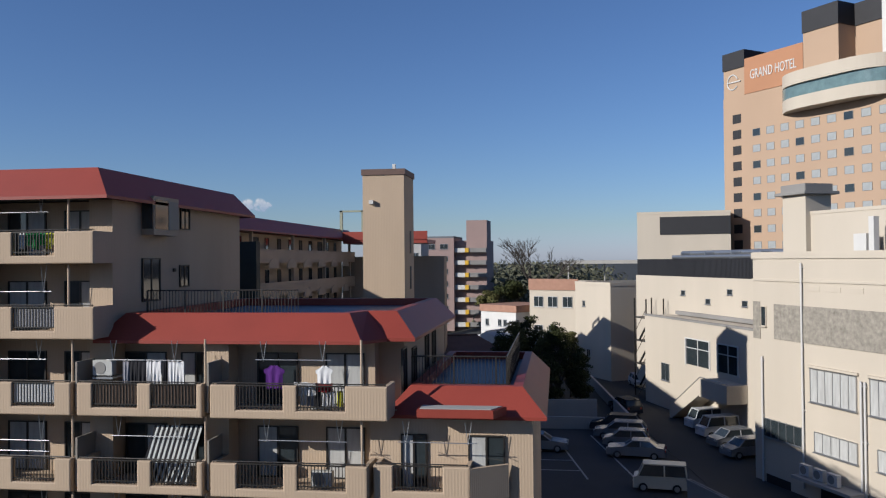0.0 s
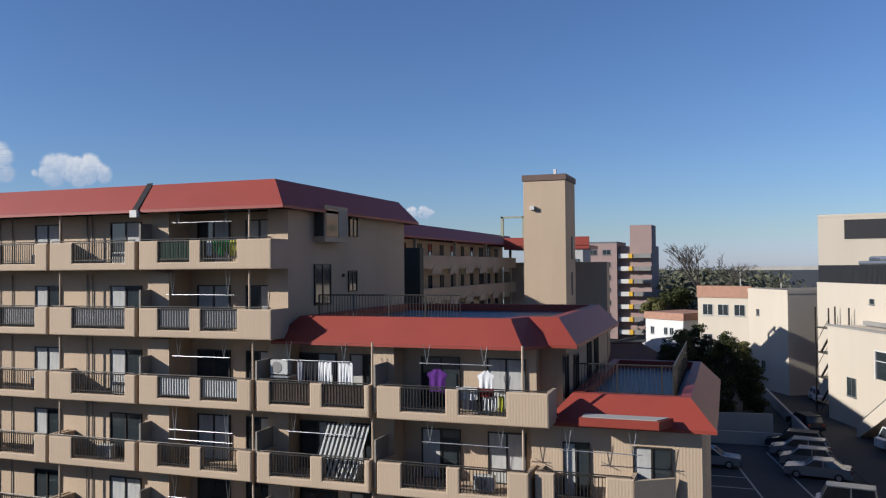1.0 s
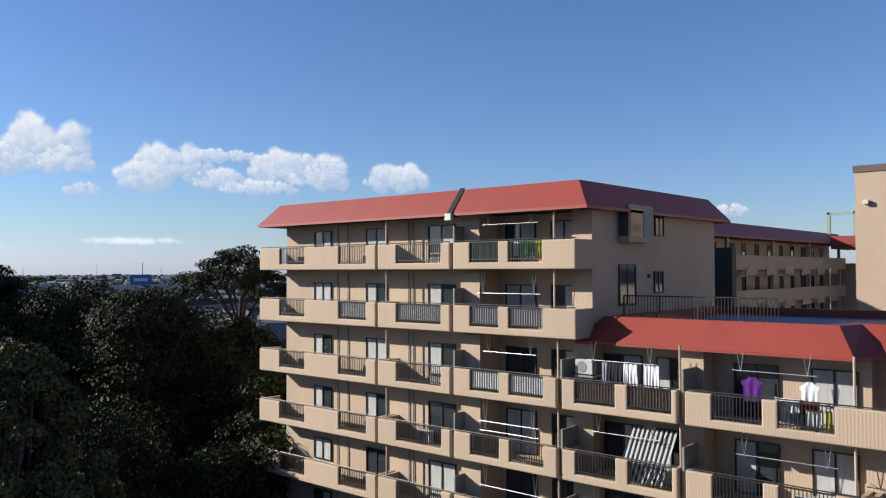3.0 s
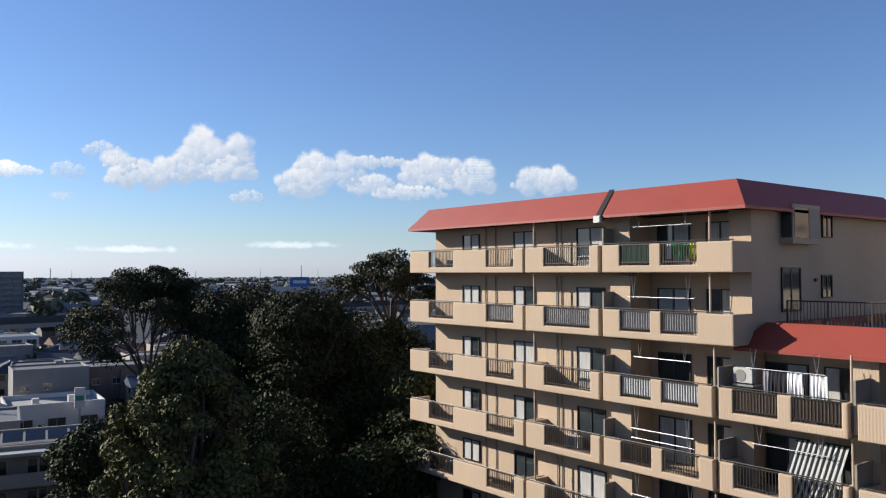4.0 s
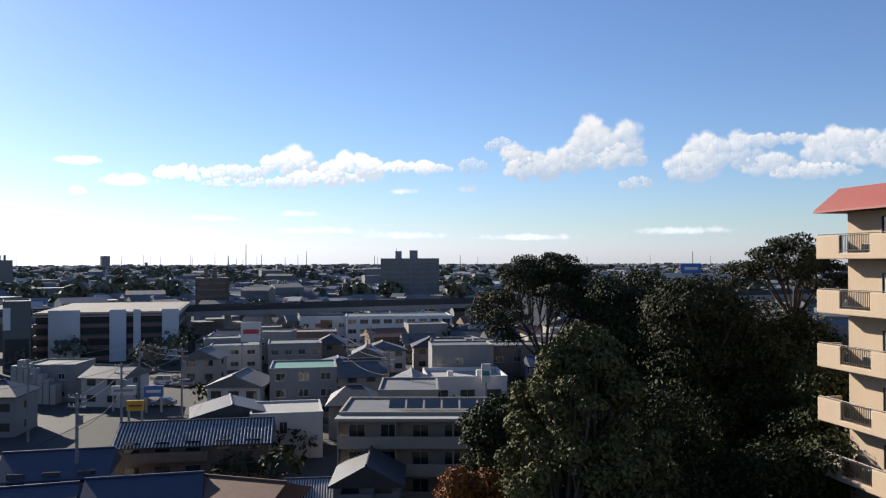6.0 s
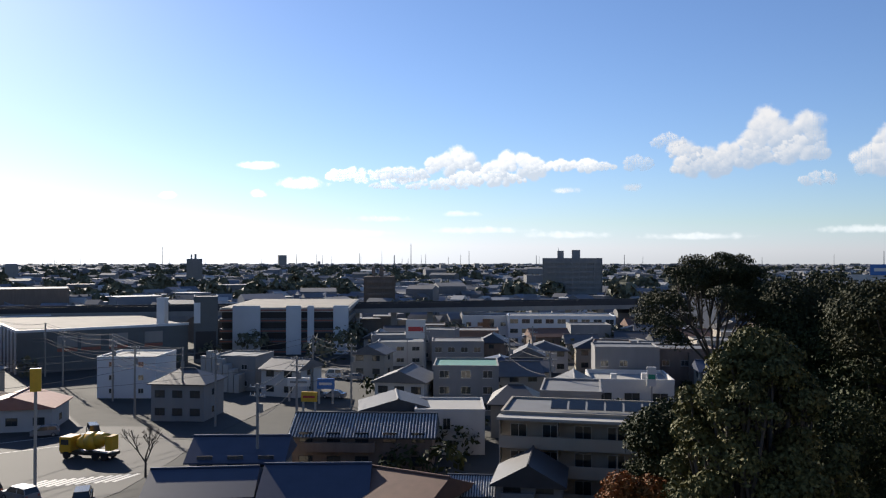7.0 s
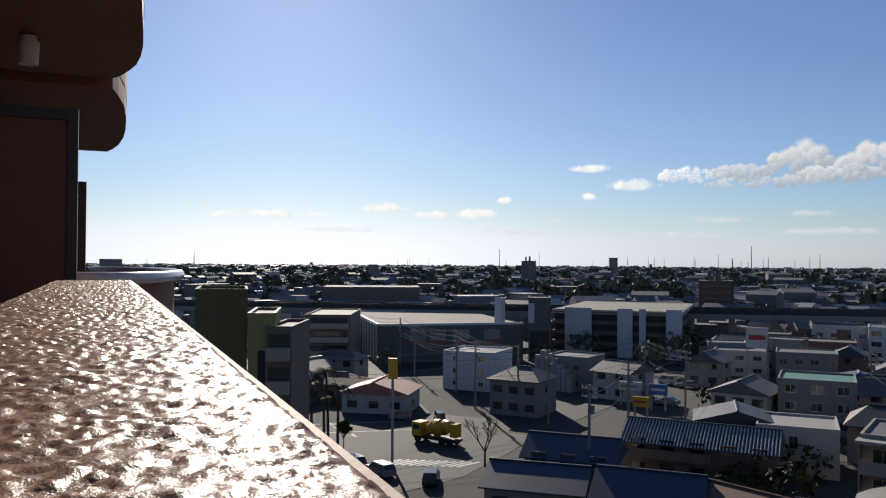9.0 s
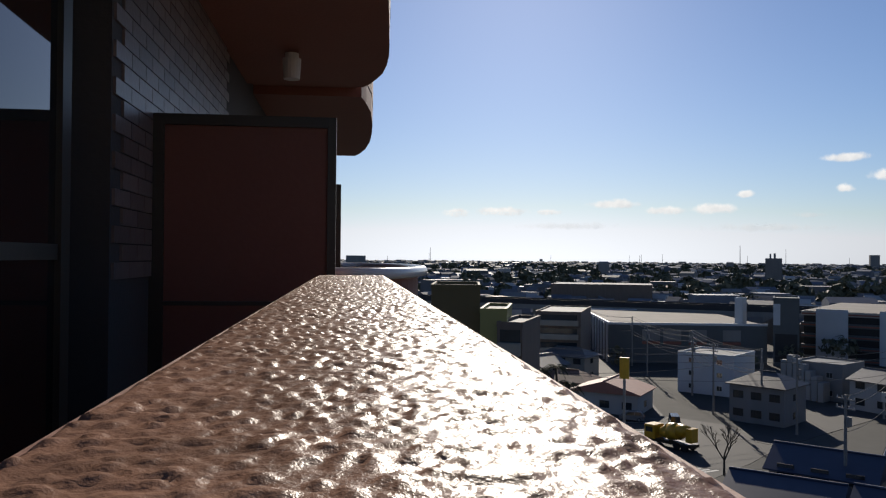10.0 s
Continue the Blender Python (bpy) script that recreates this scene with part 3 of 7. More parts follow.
def window(parent, m, w, h, glass=None, frame_mat=None, bars=1, depth=0.06, sill=True):
    """A window in the local x-z plane, facing -y: frame with mullions, and a pane child."""
    glass, frame_mat = glass or GLASS, frame_mat or ALU
    key = (round(w, 2), round(h, 2), glass.name, frame_mat.name, bars, sill)
    if key not in WIN_CACHE:
        t = 0.05
        bm = bmesh.new()
        loops = []
        for yy in (-depth, 0.02):
            loops.append([[bm.verts.new((x, yy, z)) for x, z in ((o, o), (w - o, o), (w - o, h - o), (o, h - o))] for o in (0, t)])
        (fo, fi), (bo, bi) = loops
        for i in range(4):
            j = (i + 1) % 4
            bm.faces.new((fo[i], fo[j], fi[j], fi[i]))
            bm.faces.new((bo[i], bi[i], bi[j], bo[j]))
            bm.faces.new((fo[i], bo[i], bo[j], fo[j]))
            bm.faces.new((fi[i], fi[j], bi[j], bi[i]))
        f = part("window", bm, frame_mat, parent)
        f.matrix_basis = m
        kids = [part("pane", boxes((t, -0.022, t, w - t, -0.012, h - t)), glass, f)]
        for k in range(1, bars + 1):
            x = w * k / (bars + 1)
            kids.append(part("mullion", boxes((x - t / 2, -depth * 0.8, t, x + t / 2, -0.023, h - t)), frame_mat, f))
        if sill:
            kids.append(part("sill", boxes((-0.06, -depth - 0.08, -0.06, w + 0.06, 0.0, -0.002)), frame_mat, f))
        WIN_CACHE[key] = (f.data, [(k.name.split(".")[0], k.data) for k in kids])
        return f
    fd, pd = WIN_CACHE[key]
    f = share("window", fd, parent, m)
    for nm, dt in pd:
        share(nm, dt, f, Matrix())
    return f


def building(name, x, y, z, yaw, w, d, h, wall, label, rows=(), roof_mat=None, rim=0.35, category="building", group=""):
    """A flat-roofed block. rows: (z, height, width, list of x) of windows on the front face (y=0)."""
    t = thing(name, pose(x, y, z, 0, 0, yaw), label, category, group)
    part("wall", boxes((0, 0, 0, w, d, h)), wall, t)
    part("roof", boxes((0.2, 0.2, h + 0.002, w - 0.2, d - 0.2, h + 0.06)), roof_mat or ROOF_DECK, t)
    bm = boxes((-0.04, -0.04, h - 0.1, w + 0.04, 0.2, h + rim), (-0.04, d - 0.2, h - 0.1, w + 0.04, d + 0.04, h + rim), (-0.04, 0.2, h - 0.1, 0.2, d - 0.2, h + rim), (w - 0.2, 0.2, h - 0.1, w + 0.04, d - 0.2, h + rim))
    part("parapet", bm, wall, t)
    for wz, wh, ww, xs in rows:
        for wx in xs:
            window(t, pose(wx, 0, wz), ww, wh)
    return t


# ---- car park, road, walls ----
def slab(name, pts, z, material, label, category, thick=0.03):
    bm = bmesh.new()
    prism(bm, pts, z - 0.5, z + thick)
    return tagged(part(name, bm, material), label, category, kind="structure")


slab("car_park", [(-4, 45), (9.5, 45), (9.8, 58), (6.5, 74), (-4, 74)], HIGH, mat("car_park_asphalt", (0.06, 0.06, 0.063), 0.9, 0.2, 0.3, 0.15, 25), "dark asphalt car park in the building's shade", "car park", 0.06)
slab("road", [(9.9, 42), (20.5, 42), (14.6, 62), (13.6, 80), (10.5, 100), (9.0, 125), (3.5, 125), (4.0, 100), (7.2, 78), (9.9, 58)], HIGH, ASPHALT, "narrow asphalt lane between buildings", "road", 0.03)
LINE = mat("white_road_paint", (0.45, 0.45, 0.44), 0.7, 0.15, 2.0, 0.1)
for k, (a, b) in enumerate((((-0.2, 70), (1.9, 57.7)), ((2.7, 72), (5.4, 57.4)), ((-2.5, 66), (0.3, 66)), ((-2.2, 63), (0.9, 63)), ((-2.0, 60), (1.4, 60)))):
    d = (Vector(b) - Vector(a)).normalized() * 0.07
    bm = bmesh.new()
    prism(bm, [(a[0] - d.y, a[1] + d.x), (a[0] + d.y, a[1] - d.x), (b[0] + d.y, b[1] - d.x), (b[0] - d.y, b[1] + d.x)], HIGH + 0.05, HIGH + 0.068)
    tagged(part("parking_line", bm, LINE), "white painted parking line on asphalt", "road marking", "parking lines", "structure")
gw = thing("garden_wall", pose(0, 0, HIGH), "low pale concrete wall round the car park's planting", "wall")
bm = bmesh.new()
for a, b, h in (((-3.5, 75), (5.0, 75), 1.1), ((5.0, 75), (6.4, 76), 1.3), ((6.4, 76), (3.6, 104), 1.2), ((-3.5, 79), (3.6, 80), 1.9)):
    d = (Vector(b) - Vector(a)).normalized() * 0.12
    prism(bm, [(a[0] - d.y, a[1] + d.x), (a[0] + d.y, a[1] - d.x), (b[0] + d.y, b[1] - d.x), (b[0] - d.y, b[1] + d.x)], -0.3, h)
part("wall", bm, PALE_CONC, gw)
building("bin_shelter", 7.9, 52.6, HIGH, -68, 5.5, 0.25, 1.6, PALE_CONC, "pale block wall beside the car park", rim=0.02, category="wall")


# ---- cars ----
def car(x, y, z, yaw, paint, style, label, group="parked cars"):
    t = thing("car", pose(x, y, z, 0, 0, yaw), label, "car", group)
    L, W, H = {"sedan": (4.5, 1.7, 1.42), "van": (3.5, 1.5, 1.85), "wagon": (4.5, 1.72, 1.55), "hatch": (3.7, 1.62, 1.5)}[style]
    prof = {"sedan": [(0.0, 0.55), (0.02, 0.80), (0.25, 0.92), (0.36, 0.95), (0.80, 0.98), (0.97, 0.93), (1.0, 0.55)],
            "van": [(0.0, 0.5), (0.01, 0.95), (0.10, 1.05), (0.97, 1.08), (1.0, 0.9), (1.0, 0.5)],
            "wagon": [(0.0, 0.5), (0.02, 0.80), (0.22, 0.95), (0.98, 1.0), (1.0, 0.55)],
            "hatch": [(0.0, 0.5), (0.02, 0.80), (0.20, 0.95), (0.97, 1.0), (1.0, 0.55)]}[style]
    cab = {"sedan": [(0.30, 0.93), (0.44, 1.0), (0.72, 1.0), (0.86, 0.95)], "van": [(0.08, 1.03), (0.20, 1.0), (0.96, 1.0), (0.99, 1.06)],
           "wagon": [(0.24, 0.93), (0.40, 1.0), (0.90, 1.0), (0.98, 0.97)], "hatch": [(0.20, 0.93), (0.36, 1.0), (0.88, 1.0), (0.98, 0.97)]}[style]
    bm = bmesh.new()
    pts = [(0.0, 0.25)] + [p for p in prof] + [(1.0, 0.25)]
    rows = []
    for yy, k in ((-W / 2 + 0.05, 0.97), (-W / 2, 1.0), (W / 2, 1.0), (W / 2 - 0.05, 0.97)):
        rows.append([bm.verts.new(((px - 0.5) * L * k, yy if abs(yy) < W / 2 else yy, pz)) for px, pz in pts])
    for a, b in zip(rows, rows[1:]):
        for i in range(len(pts)):
            j = (i + 1) % len(pts)
            bm.faces.new((a[i], a[j], b[j], b[i]))
    bm.faces.new(rows[0])
    bm.faces.new(rows[-1][::-1])
    part("body", bm, paint, t)
    # roof and pillars, with the glass set in
    zb, zt = 0.93, H
    xs = [(c[0] - 0.5) * L for c in cab]
    wi = W / 2 - 0.18
    wb = W / 2 - 0.06
    solid_v = [(xs[0], -wb, zb), (xs[3], -wb, zb), (xs[3], wb, zb), (xs[0], wb, zb), (xs[1], -wi, zt - 0.05), (xs[2], -wi, zt - 0.05), (xs[2], wi, zt - 0.05), (xs[1], wi, zt - 0.05)]
    bm = bmesh.new()
    solid(bm, solid_v, ((0, 1, 5, 4), (1, 2, 6, 5), (2, 3, 7, 6), (3, 0, 4, 7)))
    part("glasshouse", bm, GLASS, t, "dark tinted car glass")
    bm = bmesh.new()
    prism(bm, [(xs[1] - 0.05, -wi - 0.02), (xs[2] + 0.05, -wi - 0.02), (xs[2] + 0.05, wi + 0.02), (xs[1] - 0.05, wi + 0.02)], zt - 0.07, zt)
    part("roof", bm, paint, t)
    xm = (xs[1] + xs[2]) / 2
    for a, b in [(solid_v[k], solid_v[k + 4]) for k in range(4)] + [((xm, s * wb, zb), (xm, s * wi, zt - 0.05)) for s in (-1, 1)]:
        bm = bmesh.new()
        rod(bm, a, b, 0.05, 6)
        part("pillar", bm, paint, t)
    for sx in (-0.31, 0.31):
        for s in (-1, 1):
            bm = bmesh.new()
            rod(bm, (sx * L, s * (W / 2 - 0.16), 0.30), (sx * L, s * (W / 2 + 0.01), 0.30), 0.30, 14)
            wl = part("wheel", bm, TYRE, t, "black tyre")
            bm = bmesh.new()
            rod(bm, (sx * L, s * (W / 2), 0.30), (sx * L, s * (W / 2 + 0.02), 0.30), 0.18, 12)
            part("rim", bm, ALU, wl)
    for s in (-1, 1):
        part("headlight", boxes((-L / 2 - 0.01, s * (W / 2 - 0.3) - 0.15, 0.62, -L / 2 + 0.08, s * (W / 2 - 0.3) + 0.15, 0.76)), ALU, t)
        part("tail_light", boxes((L / 2 - 0.05, s * (W / 2 - 0.2) - 0.1, 0.65, L / 2 + 0.01, s * (W / 2 - 0.2) + 0.1, 0.85)), ROOF_RED, t)
    return t


TYRE = mat("black_rubber", (0.02, 0.02, 0.02), 0.85, 0.1)
CAR_WHITE = mat("white_car_paint", (0.75, 0.75, 0.74), 0.2, 0.03, 2, 0.0)
CAR_SILVER = mat("silver_car_paint", (0.42, 0.43, 0.45), 0.25, 0.03, 2, 0.0, metal=0.5)
CAR_DARK = mat("dark_car_paint", (0.04, 0.045, 0.055), 0.2, 0.03, 2, 0.0)
CAR_CREAM = mat("cream_car_paint", (0.62, 0.58, 0.48), 0.25, 0.03, 2, 0.0)
CZ = HIGH + 0.06
car(-1.6, 66.2, CZ, 178, CAR_SILVER, "sedan", "silver sedan parked in the shaded car park")
for (x, y), p, s, lb in (((5.0, 74.2), CAR_DARK, "wagon", "dark wagon at the end of the parking row"), ((5.2, 71.2), CAR_SILVER, "wagon", "silver wagon in the parking row"), ((5.4, 68.0), CAR_SILVER, "hatch", "grey hatchback in the parking row"), ((5.9, 64.6), CAR_SILVER, "sedan", "silver sedan in the parking row")):
    car(x, y, CZ, -10, p, s, lb)
car(6.6, 55.6, CZ, -8, CAR_CREAM, "van", "cream boxy minicar parked alone")
car(6.6, 83.5, HIGH + 0.03, -70, CAR_DARK, "wagon", "dark SUV parked beside the lane")
for (x, y), p, s, lb in (((13.2, 76.3), CAR_WHITE, "van", "white minivan beside the stair"), ((13.6, 72.8), CAR_WHITE, "van", "white minivan at the cream wall"), ((14.0, 69.2), CAR_SILVER, "hatch", "silver hatchback at the cream wall"), ((14.4, 65.8), CAR_SILVER, "hatch", "blue-grey hatchback half in shade")):
    car(x, y, HIGH + 0.03, 22, p, s, lb)
car(8.4, 109, HIGH + 0.03, 20, CAR_WHITE, "van", "white minivan far down the lane")
car(9.6, 100.5, HIGH + 0.03, 100, CAR_WHITE, "hatch", "white hatchback down the lane")

# ---- cream office building ----
STONE = mat("grey_aggregate_panel", (0.33, 0.30, 0.25), 0.9, 0.35, 3.0, 0.6, 8)
ob = building("office_building", 13.7, 59.7, 5.0, -66, 26, 18, 17.1, CREAM_WALL, "cream rendered office building with a stone band and drain pipes", rim=0.25, category="office building")
part("stone_band", boxes((2.2, -0.05, 11.4, 26, 0.02, 13.8), (0.0, -0.05, 11.3, 0.75, 0.02, 13.9)), STONE, ob, "pebbly grey stone-aggregate band")
window(ob, pose(0.85, -0.02, 12.2), 0.55, 1.4, frame_mat=CREAM_WALL, bars=0)
for x in (5.6, 10.5, 15.4, 20.3):
    window(ob, pose(x, -0.03, 7.7), 3.9, 2.15, CURTAIN, bars=5)
    part("lintel", boxes((x - 0.15, -0.18, 9.9, x + 4.05, 0, 10.05)), CREAM_WALL, ob)
for x, w in ((1.0, 3.8), (5.9, 3.6), (11.0, 3.6), (16.0, 3.6)):
    window(ob, pose(x, -0.03, 4.55), w, 1.3, CURTAIN if x > 5 else GLASS, bars=4)
for x, z in ((7.2, 16.0), (5.4, 16.0), (9.0, 16.0), (11, 16.0)):
    part("relief_panel", boxes((x, -0.03, z - 1.2, x + 1.1, 0.0, z - 0.9)), CREAM_WALL, ob)
part("cornice", boxes((-0.05, -0.08, 15.35, 26, 0.0, 15.5), (-0.08, -0.1, 16.9, 26.05, 0.05, 17.3)), CREAM_WALL, ob)
for x, top, low in ((5.0, 16.6, 2.0), (1.0, 10.1, 1.0), (9.9, 9.6, 1.0), (10.2, 9.6, 1.0)):
    bm = bmesh.new()
    rod(bm, (x, -0.14, low), (x, -0.14, top), 0.07, 10)
    for z in (low + 2, low + 5, top - 0.3):
        box(bm, x - 0.1, -0.16, z, x + 0.1, 0.0, z + 0.06)
    part("drain_pipe", bm, WHITE_PAINT, ob, "white drain pipe")
part("canopy", boxes((5.2, -1.3, 2.85, 10.2, 0, 3.05)), PALE_CONC, ob)
part("doorway", boxes((6.4, -0.04, 0, 10.0, 0.05, 2.8), (1.2, -0.04, 1.2, 3.6, 0.05, 2.0)), BLACK_CLAD, ob)
for x in (5.5, 6.7, 7.9):
    ac = thing("air_conditioner", pose(13.7, 59.7, 5, 0, 0, -66) @ pose(x, -0.9, 3.05), "white outdoor air-conditioner unit on the canopy", "air conditioner", "units on the canopy")
    part("case", boxes((0, 0, 0.05, 0.85, 0.3, 0.75)), WHITE_PAINT, ac)
    bm = bmesh.new()
    rod(bm, (0.35, -0.02, 0.4), (0.35, 0.01, 0.4), 0.27, 16)
    part("fan_grille", bm, CONCRETE, ac)
pent = building("rooftop_penthouse", *(Matrix.Translation((13.7, 59.7, 22.1)) @ pose(0, 0, 0, 0, 0, -66) @ Vector((1.2, 2.5, 0))), -66, 12, 8, 2.9, CREAM_WALL, "cream rooftop stair house on the office building", rim=0.12)
part("chimney", boxes((-0.6, -0.4, 0, 1.7, 1.7, 4.2)), CREAM_WALL, pent)
part("chimney_cap", boxes((-1.0, -0.8, 4.2, 2.1, 2.1, 4.42), (-0.7, -0.5, 4.42, 1.8, 1.8, 4.95)), CONCRETE, pent, "weathered concrete chimney cap", bevel=0.03)
part("roof_unit", boxes((7.0, -1.4, 0.1, 8.0, -0.5, 1.3), (8.3, -1.5, 0.0, 8.7, -1.1, 2.3)), WHITE_PAINT, pent)

# ---- annex behind it ----
A_M = pose(13.2, 79.8, 5.0, 0, 0, -70)
an = thing("annex_building", A_M, "long cream annex with a dark roof fence and outside stair", "building")
part("wall", boxes((-20, 3.2, 0, 14, 16, 15.0)), CREAM_WALL, an)
part("lower_wall", boxes((-11.2, 0, -1, 9.3, 3.2, 10.8)), CREAM_WALL, an)
part("ledge", boxes((-9.8, 2.9, 10.9, 9.3, 3.25, 11.3), (-11.25, -0.05, 10.75, 9.35, 0.3, 10.95)), CONCRETE, an)
bm = bmesh.new()
for k in range(150):
    x = -19.8 + k * 0.225
    box(bm, x, 3.3, 15.0, x + 0.17, 3.36, 16.9)
box(bm, -19.9, 3.37, 15.0, 14, 3.45, 16.7)
part("roof_fence", bm, BLACK_CLAD, an, "dark slatted roof screen")
for x, w in ((-2.2, 4.3), (3.6, 3.2)):
    part("opening", boxes((x, -0.02, 6.6, x + w, 0.04, 9.1)), GLASS, an, "large dark lobby window")
    part("opening_frame", boxes((x - 0.15, -0.12, 6.5, x, 0, 9.2), (x + w, -0.12, 6.5, x + w + 0.15, 0, 9.2), (x, -0.12, 9.1, x + w, 0, 9.2), (x + w * 0.5, -0.06, 6.6, x + w * 0.5 + 0.08, 0, 9.1), (x, -0.06, 8.2, x + w, 0, 8.27)), WHITE_PAINT, an)
window(an, pose(-7.4, -0.02, 4.3), 1.7, 1.8, bars=1)
for x, z in ((-9, 13.0), (-4, 12.3), (0, 13.4), (2.5, 12.4), (7, 13.4)):
    window(an, pose(x, 3.2, z), 0.9, 0.55, bars=0)
st = thing("outside_stair", A_M, "cream concrete outside stair beside the annex", "stair")
bm = bmesh.new()
solid(bm, [(-2.2, -1.9, 1.2), (3.6, -1.9, 4.6), (3.6, -1.9, 6.0), (-2.2, -1.9, 2.4), (-2.2, -0.05, 1.2), (3.6, -0.05, 4.6), (3.6, -0.05, 6.0), (-2.2, -0.05, 2.4)],
      ((0, 1, 2, 3), (4, 7, 6, 5), (0, 4, 5, 1), (1, 5, 6, 2), (2, 6, 7, 3), (3, 7, 4, 0)))
box(bm, 3.6, -2.0, 4.4, 8.2, -0.02, 6.0)
part("flight", bm, CREAM_WALL, st)
bm = bmesh.new()
rod(bm, (-2.2, -1.9, 2.5), (3.6, -1.9, 6.15), 0.04)
rod(bm, (3.6, -1.9, 6.15), (8.2, -1.9, 6.15), 0.04)
part("handrail", bm, ALU, st)
pts = thing("rooftop_pipes", A_M, "silver ducts and pipes on the annex roof", "duct")
bm = bmesh.new()
for y, z, r in ((5.0, 17.1, 0.22), (6.2, 17.5, 0.3), (7.6, 17.2, 0.25)):
    rod(bm, (-14, y, z), (9, y, z), r, 10)
part("duct", bm, ALU, pts)
for x in (-12, -7, -2, 3, 7):
    part("support", boxes((x, 4.8, 15.0, x + 0.15, 8, 17.6)), ALU, pts)
part("duct_box", boxes((-10, 9, 15, -6, 11, 17.8), (0, 9, 15, 5, 11, 17.4)), ALU, pts)
# stepped wings further down the lane, dark service stair between
service = thing("service_stair", A_M @ pose(-13.2, 0.4, 0), "dark steel escape stair in the shade of the annex", "stair")
bm = bmesh.new()
for k in range(4):
    box(bm, -1.6, 0, 2.5 + 2.6 * k, 1.4, 2.2, 2.6 + 2.6 * k)
for x in (-1.6, 1.3):
    for y in (0, 2.1):
        box(bm, x, y, 0, x + 0.12, y + 0.12, 12.5)
part("frame", bm, DARK_METAL, service)
for k in range(4):
    bm = bmesh.new()
    rod(bm, (-1.4, 0.6, 2.6 * k), (1.2, 0.6, 2.6 * k + 2.5), 0.12, 6)
    rod(bm, (-1.4, 0.1, 2.6 * k + 1.0), (1.2, 0.1, 2.6 * k + 3.5), 0.03, 6)
    part("flight", bm, DARK_METAL, service)
building("lane_wing", *polar(-1.2, 112), 5.0, -62, 9, 12, 13.6, CREAM_WALL, "cream stepped wing with small windows", [(10.6, 0.8, 0.7, (2.0,)), (4, 1, 0.9, (3.0,))])
building("lane_wing", *polar(2.0, 117), 5.0, -25, 7.5, 12, 13.3, CREAM_WALL, "cream wing with a reddish terrace rim", [(10.2, 1.5, 1.5, (0.7, 2.9, 5.2)), (6.2, 1.4, 1.4, (0.7, 3.0))])
part("terrace_rim", boxes((-0.1, -0.12, 12.6, 7.6, 0.0, 14.2)), mat("brick_red_rim", (0.40, 0.22, 0.15), 0.8, 0.15), bpy.data.objects["lane_wing.001"])
building("white_house", *polar(5.45, 122), 5.0, -40, 7.2, 8, 9.6, WHITE_PAINT, "white corner house with a planted roof terrace", [(7.2, 1.0, 0.7, (1.0, 3.6, 4.7)), (4.0, 1.0, 0.7, (1.0, 3.6, 4.7))])
part("terrace_rim", boxes((-0.15, -0.15, 9.3, 7.4, 8.2, 10.3)), bpy.data.materials["brick_red_rim"], bpy.data.objects["white_house"])
building("machine_house", *polar(-5.5, 150), 5.0, -10, 16, 12, 25.0, CREAM_WALL, "pale plant building below the hotel")
part("screen", boxes((4.0, -0.1, 21.2, 16, 0.0, 24.4)), BLACK_CLAD, bpy.data.objects["machine_house"])
lr = thing("long_roof", pose(*polar(-0.4, 165), 5, 0, 0, -6), "long thin pale flat roof on slim posts", "roof")
part("roof_slab", boxes((0, 0, 16.0, 16, 8, 16.7)), PALE_CONC, lr)
for k in range(3):
    part("post", boxes((0.5 + 7.4 * k, 4.0, 0, 0.75 + 7.4 * k, 4.25, 16.0)), PALE_CONC, lr)

# ---- hotel ----
hotel = thing("hotel", pose(30.7, 154, 5, 0, 0, -55), "tall tan hotel tower with a curved top-floor lounge", "hotel")
part("wall", boxes((0, 0, 0, 70, 22, 46.2)), HOTEL_WALL, hotel)
part("upper_wall", boxes((0.1, 0.05, 46.2, 5.0, 8, 51.3)), HOTEL_WALL, hotel)
part("sign_wall", boxes((5.05, -0.1, 46.25, 17.4, 6, 52.6)), HOTEL_SIGN, hotel, "orange-brown sign wall")
part("lift_house", boxes((17.45, -0.05, 46.25, 24.0, 16, 54.0), (24.0, 4, 46.25, 50, 16, 54.0)), HOTEL_WALL, hotel)
part("black_screen", boxes((0.0, -0.15, 51.3, 5.1, 12, 54.4), (5.1, 6.1, 51.3, 12, 12, 54.4)), BLACK_CLAD, hotel)
part("black_screen", boxes((17.35, -0.2, 54.0, 24.1, 16, 57.6), (24.1, 3.8, 54.0, 50, 16, 57.6)), BLACK_CLAD, hotel)
part("flue", boxes((31, 0.5, 46.2, 32.2, 1.8, 56)), WHITE_PAINT, hotel)
HOTEL_BLIND = mat("pale_hotel_blind", (0.38, 0.40, 0.40), 0.4, 0.2, 0.6, 0.0)
for r in range(14):
    z = 42.1 - 2.85 * r
    if z < 1:
        break
    window(hotel, pose(2.2, -0.01, z - 0.8), 1.9, 1.6, BLACK_CLAD, BLACK_CLAD, bars=2, sill=False)
    for k in range(20):
        x = 7.5 + 3.0 * k
        window(hotel, pose(x - 0.8, -0.01, z - 3.65), 1.65, 1.3, GLASS if (k * 7 + r * 3) % 6 == 0 else HOTEL_BLIND, CONCRETE, bars=0, sill=False)


def arc(bm, x0, x1, bulge, z0, z1, back=0.0):
    pts = []
    for k in range(25):
        u = k / 24
        pts.append((x0 + (x1 - x0) * u, -bulge * (1 - (2 * u - 1) ** 4) * 0.9 - 0.1))
    prism(bm, pts + [(x1, back), (x0, back)], z0, z1)


